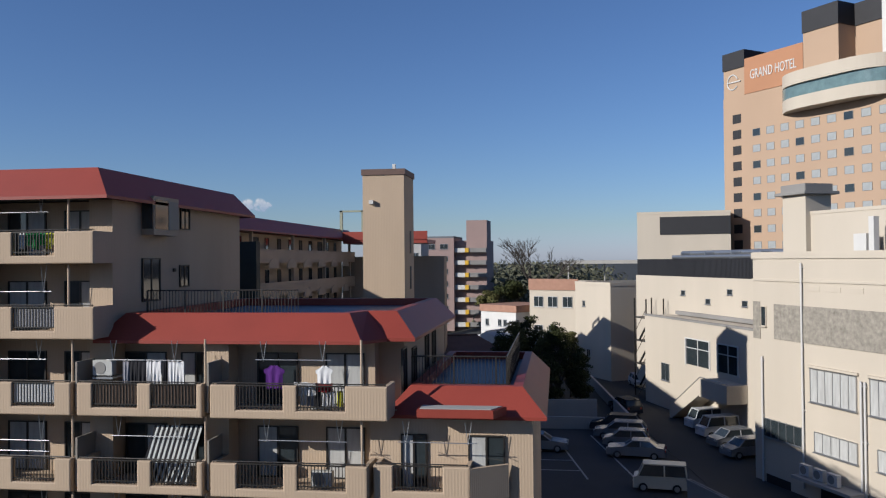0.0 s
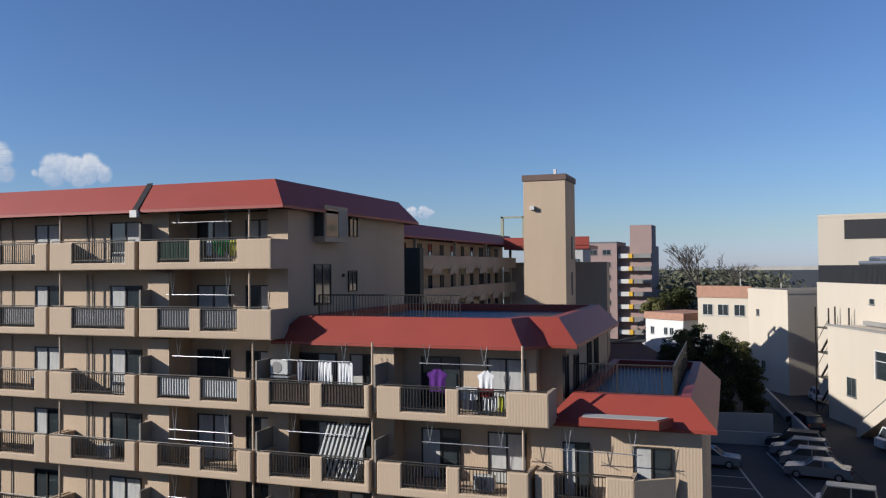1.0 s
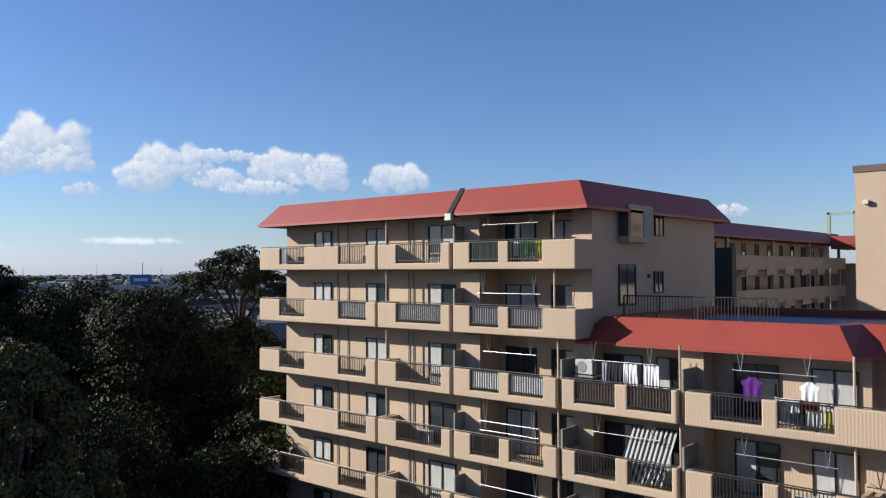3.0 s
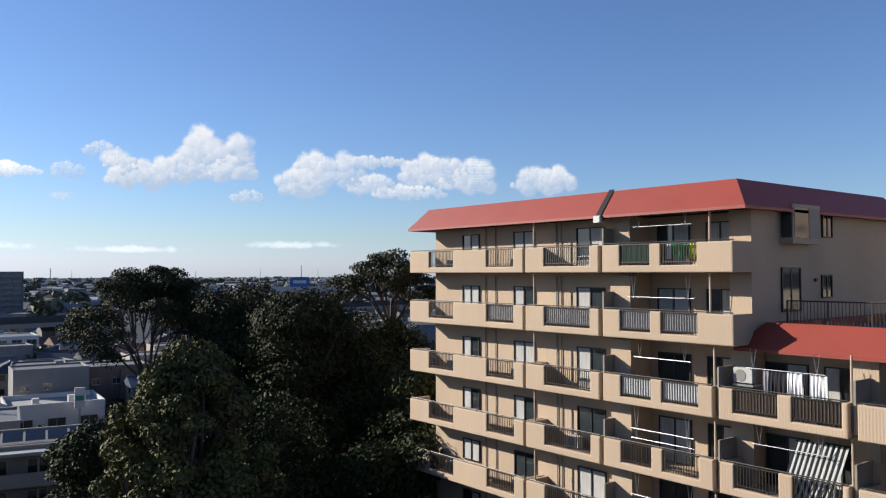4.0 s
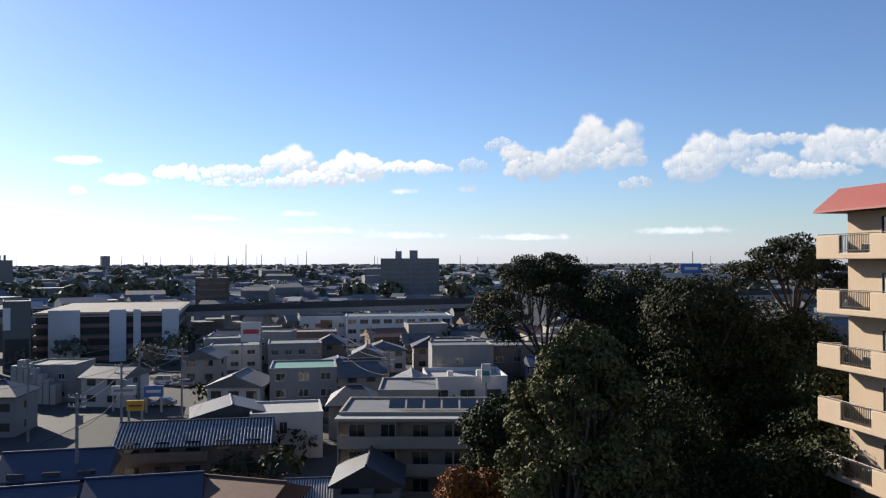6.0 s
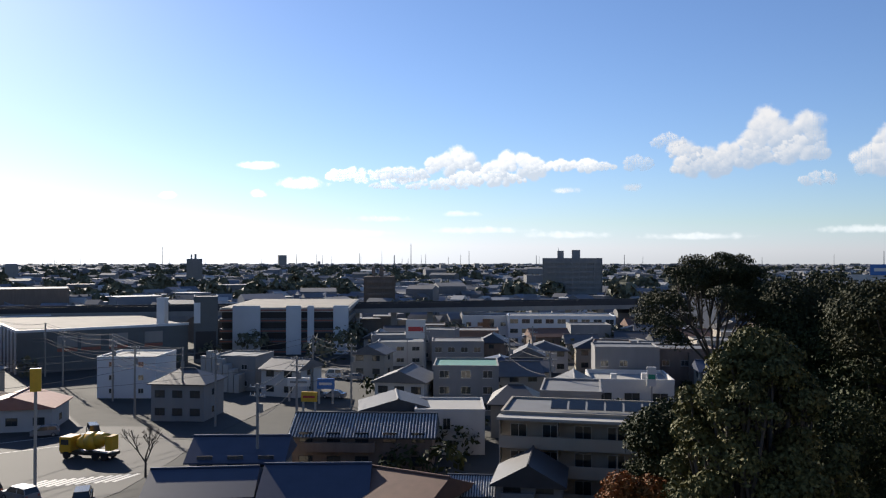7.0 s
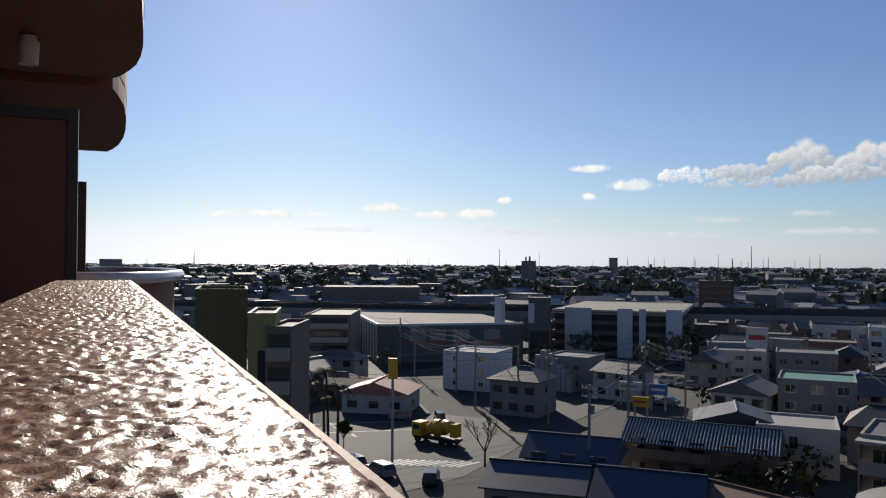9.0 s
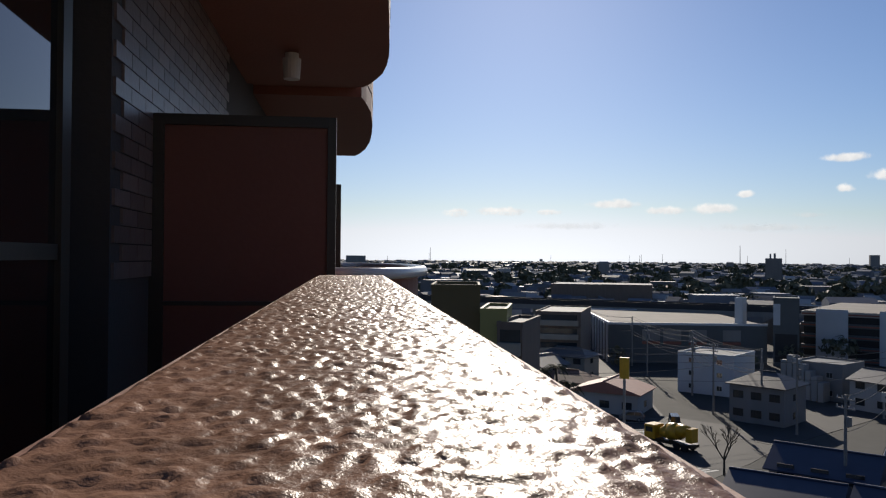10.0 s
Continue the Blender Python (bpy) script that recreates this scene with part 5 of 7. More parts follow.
pk_ = thing("pink_apartments", pose(*polar(10.45, 190), HIGH - 1, 0, 0, -3), "pink tiled apartment building with yellow balconies", "apartment building")
part("wall", boxes((0, 0, 0, 10.5, 12, 21.8)), PINK, pk_)
part("wing_wall", boxes((10.5, 2, 0, 18, 14, 21.2), (13, 3, 21.2, 17.9, 10, 26.0)), PINK, pk_)
bm = bmesh.new()
prism(bm, [(0, 0), (10.5, 0), (10.5, 12), (0, 12)], 21.8, 22.2)
part("roof", bm, ROOF_DECK, pk_)
for f in range(7):
    for k in range(3):
        window(pk_, pose(1.0 + 3.1 * k, 0, 1.8 + 2.9 * f), 1.9, 1.2, bars=1)
    part("balcony", boxes((10.6, 0.6, 1.0 + 2.9 * f, 13.0, 2, 2.0 + 2.9 * f)), WHITE_PAINT, pk_)
    part("balcony", boxes((13.05, 0.4, 1.0 + 2.9 * f, 13.9, 2, 2.0 + 2.9 * f)), SIGN_YEL, pk_)
    # right-hand balconies grey instead of white: the shade there is in the colour
    part("balcony", boxes((13.95, 0.6, 1.0 + 2.9 * f, 18.0, 2, 2.0 + 2.9 * f)), CONCRETE, pk_)
building("grey_flats", *polar(11.0, 170), HIGH, 0, 4, 10, 19, WALL_WHITE, "narrow pale block of flats", [(2 + 2.8 * k, 1.2, 1.2, (0.5, 2.2)) for k in range(6)])
house(*polar(7.0, 110), HIGH - 2, -25, 9, 10, 6.0, WALL_WHITE, mat("pale_metal_roof", (0.6, 0.6, 0.6), 0.4), "house with a pale metal gable roof", 2.0, 0, "y", 20)
house(*polar(9.0, 92), HIGH - 2, 20, 9, 9, 6.5, WALL_BROWN, TILE_BROWN, "dark house with a brown roof", 2.0, 3)

# expressway viaduct
SOUND_WALL = mat("dark_sound_wall", (0.045, 0.045, 0.05), 0.8, 0.2, 0.2)
via = thing("viaduct", pose(0, 0, LOW), "long grey expressway viaduct on pillars", "viaduct")
line = [(-120, -330), (-205, -200), (-226, -126), (-250, -34), (-276, 69), (-305, 180), (-345, 320)]
for a, b in zip(line, line[1:]):
    a, b = Vector(a), Vector(b)
    d = (b - a).normalized()
    n_ = Vector((-d.y, d.x)) * 5
    a2, b2 = a - d * 0.3, b + d * 0.3
    bm = bmesh.new()
    prism(bm, [tuple(a2 + n_), tuple(b2 + n_), tuple(b2 - n_), tuple(a2 - n_)], 8.6, 10.0)
    part("deck", bm, CONCRETE, via)
    for s in (1, -1):
        bm = bmesh.new()
        prism(bm, [tuple(a2 + n_ * s), tuple(b2 + n_ * s), tuple(b2 + n_ * s * 0.96), tuple(a2 + n_ * s * 0.96)], 10.0, 11.6)
        part("side_wall", bm, SOUND_WALL, via)
    m = int((b - a).length / 11)
    for k in range(m):
        p = a.lerp(b, (k + 0.5) / m)
        part("pillar", boxes((p.x - 0.9, p.y - 0.9, -1, p.x + 0.9, p.y + 0.9, 8.6)), PALE_CONC, via)

# ---- fill of ordinary houses ----
KEEP = [(o.matrix_world.translation.x, o.matrix_world.translation.y) for o in scene.objects if o.get("category") in ("house", "building", "apartment building", "parking garage")]
rngh = random.Random(5)
placed = []


def blocked(x, y):
    for az0, az1, r0, r1 in ((97, 136, 70, 150), (88, 100, 120, 170), (97, 122, 150, 275)):
        az, r = math.degrees(math.atan2(-x, y)), math.hypot(x, y)
        if az0 < az < az1 and r0 < r < r1:
            return True
    return any((x - a) ** 2 + (y - b) ** 2 < 9.8 ** 2 for a, b in placed) or any((x - a - 5) ** 2 + (y - b - 5) ** 2 < 14 ** 2 for a, b in KEEP)


walls, roofs = (WALL_GREY, WALL_BEIGE, WALL_BROWN, WALL_WHITE, WALL_GREY), (TILE_BLACK, TILE_NAVY, TILE_GREY, TILE_BLACK, TILE_BROWN)
names = {"off_white_house_wall": "white", "grey_house_wall": "grey", "beige_house_wall": "beige", "dark_timber_wall": "dark timber"}
rnames = {"black_roof_tile": "black tile", "navy_metal_roof": "navy metal", "grey_roof_tile": "grey tile", "brown_roof_tile": "brown tile"}
for _ in range(1500):
    az, r = rngh.uniform(60, 138), rngh.uniform(72, 250)
    x, y = polar(az, r)
    dv = abs(x + 245 + y * 0.25)
    if x > -62 or dv < 14 or blocked(x, y):
        continue
    placed.append((x, y))
    wl, rf = rngh.choice(walls), rngh.choice(roofs)
    if rngh.random() < 0.28:
        wl = WALL_GREY if wl is WALL_WHITE else wl
        hh = rngh.uniform(5.5, 8.5)
        building("flat_roof_house", x, y, LOW, 90 + rngh.choice((-12, -5, 0, 8, 80)), rngh.uniform(7, 12), rngh.uniform(7, 9), hh, wl, names[wl.name] + " flat-roofed house among other houses", front_rows(7, hh, 2, 2, 1.4, 1.1), category="house", group="town houses")
    else:
        house(x, y, LOW, 90 + rngh.choice((-12, -6, 0, 6, 82)), rngh.uniform(7, 10), rngh.uniform(6.5, 8.5), rngh.uniform(4.6, 5.8), wl, rf, names[wl.name] + " house with a " + rnames[rf.name] + " roof", rngh.uniform(1.4, 2.1), rngh.choice((0, 0, 2.6)), rngh.choice(("x", "y")), group="town houses")
    if len(placed) > 150:
        break


# ---- the far town: countless small buildings and groves ----
def far_town(material, name, seed, count, label, r0=255, r1=4300, lo=3.5, hi=7.0, big=0.02, az0=52.0, az1=150.0):
    rng = np.random.default_rng(seed)
    vs, fs = [], []
    for k in range(count):
        r = r0 * (r1 / r0) ** (rng.random() ** 0.8)
        az = rng.uniform(az0, az1)
        x, y = polar(az, r)
        if abs(x + 245 + y * 0.25) < 16:
            continue
        z = LOW - 0.2
        g = 1 + min(r, 2000) / 3500
        w, d, h = rng.uniform(5, 10) * g, rng.uniform(5, 8) * g, rng.uniform(lo, hi)
        if rng.random() < big:
            w, d, h = w * 2.2, d * 1.6, h * rng.uniform(1.3, 2.1)
        a = radians(az + rng.choice((0, 15, -20, 45)))
        ca, sa = math.cos(a), math.sin(a)
        base = len(vs)
        pk0 = rng.random() < 0.55
        for zz in (z, z + h):
            for sx, sy in ((-1, -1), (1, -1), (1, 1), (-1, 1)):
                px_, py_ = sx * w / 2, sy * d / 2
                vs.append((x + px_ * ca - py_ * sa, y + px_ * sa + py_ * ca, zz))
        fs += [tuple(base + i for i in f) for f in ((0, 1, 5, 4), (1, 2, 6, 5), (2, 3, 7, 6), (3, 0, 4, 7))]
        if pk0:
            for sx in (-1, 1):
                px_ = sx * w / 2
                vs.append((x + px_ * ca, y + px_ * sa, z + h + 1.8))
            fs += [tuple(base + i for i in f) for f in ((4, 5, 9, 8), (6, 7, 8, 9), (5, 6, 9), (7, 4, 8))]
        else:
            fs.append((base + 4, base + 5, base + 6, base + 7))
    me = bpy.data.meshes.new(name)
    me.from_pydata(vs, [], fs)
    me.materials.append(material)
    tagged(new(name, me), label, "town", kind="stuff")


far_town(WALL_WHITE, "far_houses", 1, 1100, "pale far houses spread to the horizon")
far_town(WALL_GREY, "far_houses", 2, 1600, "grey far houses spread to the horizon")
# black and navy roofs lightened here, so the colours carry the distance haze
FAR_HAZE_GREY = mat("haze_grey_roofs", (0.17, 0.17, 0.175), 0.7, 0.3, 0.05, 0.0, 0.3)
FAR_HAZE_BLUE = mat("haze_blue_roofs", (0.15, 0.17, 0.21), 0.6, 0.3, 0.05, 0.0, 0.3)
far_town(FAR_HAZE_GREY, "far_houses", 3, 3600, "far houses greyed for haze, spread to the horizon")
far_town(FAR_HAZE_BLUE, "far_houses", 4, 2200, "far houses in a haze-paled blue")
far_town(WALL_GREY, "far_blocks", 5, 22, "far taller blocks on the skyline", 900, 4300, 10, 20, 0.3)
far_town(WALL_GREY, "far_houses", 6, 200, "houses beyond the car park", 150, 900, 4, 7, 0.05, 3, 50)
rngm = np.random.default_rng(8)
bm = bmesh.new()
for k in range(46):
    x, y = polar(rngm.uniform(56, 140), rngm.uniform(1500, 4200))
    h = rngm.uniform(26, 52) * (1.0 if k % 3 else 1.3)
    rod(bm, (x, y, LOW), (x, y, LOW + h), 1.0, 4, 0.5)
tagged(part("far_masts", bm, WALL_GREY), "thin masts and pylons on the skyline", "mast", kind="stuff")


def grove(seed, count, r0, r1, az0, az1, size, name, label, lo=3, hi=8, per=90):
    rng = np.random.default_rng(seed)
    blobs = []
    for k in range(count):
        x, y = polar(rng.uniform(az0, az1), rng.uniform(r0, r1))
        h = rng.uniform(lo, hi)
        blobs.append((x, y, LOW + h * 0.5, rng.uniform(0.5, 0.9) * h, h * 0.6))
    v, f = leaves(rng, blobs, count * per, size)
    me = bpy.data.meshes.new(name)
    me.from_pydata(v.tolist(), [], f.tolist())
    # groves beyond 100 m take the leaf colour with haze painted in
    me.materials.append(LEAF_HAZED if r0 > 100 else LEAF_DARK)
    tagged(new(name, me), label, "trees", kind="stuff")


grove(31, 160, 190, 420, 56, 134, 0.9, "town_trees", "garden trees among the houses, paled for haze")
grove(32, 900, 420, 2200, 54, 140, 2.6, "far_trees", "far groves among the houses, paled for haze", 5, 12)
grove(33, 60, 75, 160, 60, 100, 0.45, "garden_trees", "dark garden shrubs between houses", 1.5, 4)
grove(34, 60, 190, 400, -2, 6, 0.8, "hill_trees", "trees on the rise behind the lane, paled for haze", 16, 22, 500)


# ---- apartment building: doors, pipes, partitions, wing ----
PARTITION = mat("grey_partition_board", (0.30, 0.27, 0.23), 0.8, 0.1)
BAYS = {"A": ((-34.3, 1.4, 0.95, 1.15), (-30.2, 1.5, 0.16, 1.95)), "B": ((-25.9, 1.7, 0.16, 1.95),), "C": ((-21.95, 1.65, 0.16, 1.95), (-19.5, 1.35, 0.16, 1.95)),
        "D": ((-16.9, 1.7, 0.16, 1.95), (-14.6, 1.2, 0.16, 1.95)), "E": ((-11.5, 1.6, 0.16, 1.95), (-8.8, 1.5, 0.16, 1.95)), "F": ((-5.75, 0.95, 0.16, 1.95), (-3.3, 1.3, 0.16, 1.95))}
DOOR_CACHE = {}


def balcony_door(x, z, w, h, kind):
    """A two-leaf sliding glass door: dark frame, two panes of which one or both show curtain."""
    key = (round(w, 2), round(h, 2))
    if key not in DOOR_CACHE:
        t = 0.05
        bm = boxes((0, -0.09, 0, w, 0.02, t), (0, -0.09, h - t, w, 0.02, h), (0, -0.09, t, t, 0.02, h - t), (w - t, -0.09, t, w, 0.02, h - t), (w / 2 - 0.035, -0.075, t, w / 2 + 0.035, 0.0, h - t))
        me1 = bpy.data.meshes.new("door_frame")
        bm.to_mesh(me1)
        bm.free()
        me1.materials.append(DARK_METAL)
        DOOR_CACHE[key] = me1
    f = share("balcony_door", DOOR_CACHE[key], apt, pose(x, RECESS if -22.4 < x < -7 else WALL, z))
    for k in range(2):
        m = CURTAIN if (kind >> k) & 1 else GLASS
        pk3 = (key, m.name)
        if pk3 not in DOOR_CACHE:
            bm = boxes((0.05, -0.03, 0.05, w / 2 - 0.03, -0.018, h - 0.05))
            me2 = bpy.data.meshes.new("pane")
            bm.to_mesh(me2)
            bm.free()
            me2.materials.append(m)
            DOOR_CACHE[pk3] = me2
        share("pane", DOOR_CACHE[pk3], f, pose(k * (w / 2 - 0.02), 0, 0))


rd = random.Random(11)
pipe_bm = bmesh.new()
rod(pipe_bm, (0, 0, 0.16), (0, 0, 2.79), 0.045, 8)
pipe_me = bpy.data.meshes.new("drain_pipe")
pipe_bm.to_mesh(pipe_me)
pipe_me.materials.append(STUCCO_EDGE)
fin_bm = boxes((-0.04, 0.18, 0.16, 0.04, 1.35, 1.95))
fin_me = bpy.data.meshes.new("partition")
fin_bm.to_mesh(fin_me)
fin_me.materials.append(PARTITION)
slim_bm = bmesh.new()
rod(slim_bm, (0, 0, 0.16), (0, 0, 2.6), 0.03, 6)
slim_me = bpy.data.meshes.new("conduit")
slim_bm.to_mesh(slim_me)
slim_me.materials.append(PARTITION)
for k, z in enumerate(FLOORS):
    for bay, doors in BAYS.items():
        if (bay in "DE" and k < 2) or (bay == "F" and k < 3):
            continue
        for x, w, dz, h in doors:
            balcony_door(x, z + dz, w, h, rd.choice((0, 1, 2, 2, 3, 1)))
    for x in (-27.75, -17.95 if k > 1 else -18.1) + ((-12.75, -6.95) if k > 1 else ()):
        share("drain_pipe", pipe_me, apt, pose(x, FRONT + 0.32, z))
    for x in (-23.35,) + ((-17.72, -12.6) if k > 1 else ()):
        share("partition", fin_me, apt, pose(x, FRONT, z))
    for x in (-31.6, -26.9, -27.2, -32.4):
        share("conduit", slim_me, apt, pose(x, WALL - 0.05, z))
    # recess shadow pier between the wide bays
    part("pier", boxes((-23.5, WALL - 0.5, z + 0.165, -22.4, WALL - 0.002, z + 2.65)), STUCCO, apt)
for k, z in enumerate(FLOORS[3:]):
    balcony(-6.55, -3.15, z, [(-5.85, -4.1)], FRONT + 0.3)
    bm = bmesh.new()
    prism(bm, [(-3.15, FRONT + 0.3), (-1.85, 28.5), (-1.85, 28.75), (-3.15, 28.75)], z, z + 0.16)
    prism(bm, [(-3.15, FRONT + 0.3), (-1.85, 28.5), (-1.9, 28.65), (-3.2, FRONT + 0.45)], z + 0.16, z + 1.15)
    part("balcony", bm, STUCCO, apt)
bm = bmesh.new()
prism(bm, [(-5.0, 27.75), (-2.3, 27.75), (-1.9, 28.6), (-5.0, 28.6)], 16.5, 16.8)
can = part("canopy", bm, ROOF_RED, apt, "small red canopy edge", bevel=0.02)
bm = bmesh.new()
prism(bm, [(-4.9, 27.83), (-2.4, 27.83), (-2.05, 28.5), (-4.9, 28.5)], 16.804, 16.83)
part("canopy_top", bm, PALE_CONC, can, "pale flat canopy top")
bm = bmesh.new()
solid(bm, [(-23.55, 27.36, 24.54), (-23.25, 27.36, 24.54), (-23.25, 28.3, 25.72), (-23.55, 28.3, 25.72), (-23.55, 27.3, 24.44), (-23.25, 27.3, 24.44)], ((0, 1, 2, 3), (4, 5, 1, 0)))
part("gutter", bm, DARK_METAL, apt, "dark expansion joint strip over the roof edge")
part("rainwater_head", boxes((-23.6, 27.25, 24.2, -23.25, 27.45, 24.5)), WHITE_PAINT, apt)
# east end wall of the upper floors
EW = -16.95
bay = part("bay_window", boxes((EW, 30.9, 23.15, EW + 0.55, 33.1, 24.75)), STUCCO, apt, "boxed-out bay window with dark glass")
part("pane", boxes((EW + 0.552, 31.0, 23.4, EW + 0.57, 32.1, 24.6), (EW + 0.05, 30.88, 23.4, EW + 0.5, 30.9, 24.6)), GLASS, bay)
part("shutter", boxes((EW + 0.552, 32.15, 23.4, EW + 0.58, 33.0, 24.6)), WALL_BEIGE, bay)
for y, z, w, h in ((34.3, 23.5, 0.9, 1.0), (30.9, 20.4, 1.5, 1.8), (34.2, 20.9, 0.9, 1.0)):
    window(apt, pose(EW + 0.02, y, z, 0, 0, 90), w, h, frame_mat=DARK_METAL, sill=False)
for y, z in ((29.6, 17.0), (31.8, 16.8), (35.0, 17.2), (37.0, 17.2)):
    window(apt, pose(-5.88, y, z, 0, 0, 90), 0.9, 1.7, frame_mat=DARK_METAL, sill=False)
for z in (24.3, 21.6):
    part("vent", boxes((EW, 33.6, z, EW + 0.1, 33.75, z + 0.15)), DARK_METAL, apt)


def fence(x0, y0, x1, y1, z, h, step=0.13):
    t = thing("roof_railing", pose(0, 0, 0), "dark metal railing on the roof terrace", "railing")
    a, b = Vector((x0, y0, z)), Vector((x1, y1, z))
    bm = bmesh.new()
    rod(bm, a + Vector((0, 0, h)), b + Vector((0, 0, h)), 0.03, 6)
    rod(bm, a + Vector((0, 0, 0.12)), b + Vector((0, 0, 0.12)), 0.02, 6)
    part("rail", bm, DARK_METAL, t)
    n = int((b - a).length / step)
    slim, stout = (bpy.data.meshes.new(nm) for nm in ("bar", "post"))
    for me, r in ((slim, 0.011), (stout, 0.03)):
        bm = boxes((-r, -r, -0.35, r, r, h))
        bm.to_mesh(me)
        bm.free()
        me.materials.append(DARK_METAL)
    for k in range(n + 1):
        share("bar" if k % 12 else "post", slim if k % 12 else stout, t, Matrix.Translation(a.lerp(b, k / n)))


fence(-16.2, 30.0, -10.0, 30.0, 19.75, 1.15)
fence(-5.6, 30.3, -2.0, 30.3, 17.2, 1.15)
fence(-2.0, 30.3, -2.0, 40.3, 17.2, 1.15)
# rear wing with open corridors, facing the court
wing = thing("corridor_wing", pose(0, 0, 0), "beige rear wing with open access corridors and a red roof", "apartment building")
WXF, Y0, Y1, YS = -23.6, 52.0, 92.0, 42.4
part("wall", boxes((WXF - 9, YS, LOW, WXF - 1.6, Y1, 24.4)), STUCCO, wing)
bm = bmesh.new()
solid(bm, [(WXF + 0.25, YS, 24.5), (WXF + 0.25, Y1, 24.5), (WXF - 0.75, Y1, 25.6), (WXF - 0.75, YS, 25.6), (WXF - 9, YS, 25.6), (WXF - 9, Y1, 25.6), (WXF + 0.25, YS, 24.38), (WXF + 0.25, Y1, 24.38), (WXF - 9, YS, 24.38), (WXF - 9, Y1, 24.38)],
      ((0, 1, 2, 3), (3, 2, 5, 4), (6, 7, 1, 0), (8, 9, 7, 6), (0, 3, 4, 8, 6), (1, 7, 9, 5, 2)))
part("roof", bm, ROOF_RED, wing)
for f in range(7):
    z = 22.0 - STOREY * f
    part("corridor", boxes((WXF - 1.6, YS, z - 0.1, WXF, Y1, z + 0.1), (WXF - 0.14, YS, z + 0.1, WXF, Y1, z + 1.05)), STUCCO, wing)
    if f < 3:
        for k in range(8):
            y = Y0 + 3.6 + 4.6 * k
            bm = bmesh.new()
            ring = [(WXF + 0.03, y + 1.25 * math.cos(math.pi * q / 10), z - 0.55 + 0.85 * math.sin(math.pi * q / 10)) for q in range(11)]
            v1 = [bm.verts.new(p) for p in ring]
            v2 = [bm.verts.new((p[0] - 0.1, p[1], p[2])) for p in ring]
            bm.faces.new(v1)
            for q in range(10):
                bm.faces.new((v1[q], v1[q + 1], v2[q + 1], v2[q]))
            part("arch", bm, STUCCO_EDGE, wing, "pale half-round relief panel")
        for k in range(12):
            y = Y0 + 2.5 + 3.1 * k
            window(wing, pose(WXF - 1.6, y, z + 0.15, 0, 0, 90), 0.9 if k % 3 else 1.5, 1.95, BLACK_CLAD if k % 2 else GLASS, DARK_METAL, bars=0, sill=False)
for k in range(4):
    part("post", boxes((WXF - 0.3, Y0 + 8 + 10 * k, LOW, WXF - 0.05, Y0 + 8.25 + 10 * k, 24.4)), STUCCO, wing)
part("screen_wall", boxes((WXF - 0.1, 52.5, 17, WXF + 3.2, 53.2, 23.4)), mat("dark_green_board", (0.05, 0.055, 0.045), 0.7), wing)
part("roof_bridge", boxes((WXF + 0.2, 86, 23.9, -14.0, 92.0, 24.3), (WXF + 0.2, 85.9, 24.3, -14.0, 86.2, 25.2)), ROOF_RED, wing)
part("end_wall", boxes((WXF - 1.5, 92.0, LOW, -13.0, 94, 22.5)), STUCCO, wing)
lt_ = thing("lift_tower", pose(0, 0, 0), "tall plain beige lift tower with a brown cap", "tower")
part("wall", boxes((-13.3, 54, LOW, -10.4, 57.6, 27.9)), STUCCO, lt_)
part("cap", boxes((-13.38, 53.92, 27.9, -10.32, 57.68, 28.3)), mat("brown_cap", (0.16, 0.10, 0.08), 0.7), lt_)
part("floodlight", boxes((-12.8, 53.7, 25.9, -12.5, 54, 26.15)), WHITE_PAINT, lt_)
part("aerial", boxes((-11.4, 55, 28.3, -11.2, 55.2, 28.75)), WHITE_PAINT, lt_)
for z in (22.5, 20.0, 17.5):
    part("slot", boxes((-10.4, 56.0, z, -10.37, 56.5, z + 1.6)), BLACK_CLAD, lt_)
fr = thing("steel_frame", pose(-22.9, 88.0, 25.2), "pale steel frame on the rear roof", "frame")
part("frame", boxes((-1.4, 0, 0, -1.1, 0.3, 2.5), (1.1, 0, 0, 1.4, 0.3, 2.5), (-1.4, 0, 2.3, 1.4, 0.3, 2.5)), mat("pale_green_steel", (0.35, 0.37, 0.27), 0.6), fr)
part("base", boxes((-1.6, -0.3, -0.95, 1.6, 1.0, 0.0)), STUCCO, fr)

# ---- things on the balconies ----
def privacy(x0, x1, z, color, label, h=0.8):
    t = tagged(part("privacy_screen", boxes((x0 + 0.03, FRONT + 0.12, z + 0.40, x1 - 0.03, FRONT + 0.135, z + 0.36 + h)), color), label, "screen", "balcony screens")


GREEN_NET = mat("dark_green_net", (0.02, 0.07, 0.045), 0.9, 0.2)
GREY_SCREEN = mat("grey_screen", (0.33, 0.33, 0.35), 0.8, 0.15, 6)
WHITE_SCREEN = mat("white_screen", (0.78, 0.78, 0.78), 0.7, 0.05)
BAMBOO = mat("brown_reed_screen", (0.13, 0.085, 0.06), 0.8, 0.35, 6, 0.3, 40)
LACE = mat("patterned_grey_screen", (0.30, 0.30, 0.31), 0.8, 0.6, 9, 0.0)
privacy(*GC[0], FLOORS[0], GREEN_NET, "dark green netting behind a balcony railing")
for g in GC:
    privacy(*g, FLOORS[1], GREY_SCREEN, "grey screen behind a balcony railing")
    privacy(*g, FLOORS[2], WHITE_SCREEN, "white screen behind a balcony railing")
for g in GD:
    privacy(*g, FLOORS[2], BAMBOO, "brown reed screen behind a balcony railing")
privacy(*GA[1], FLOORS[1], LACE, "patterned screen behind a balcony railing")
privacy(*GB[0], FLOORS[1], LACE, "patterned screen behind a balcony railing")


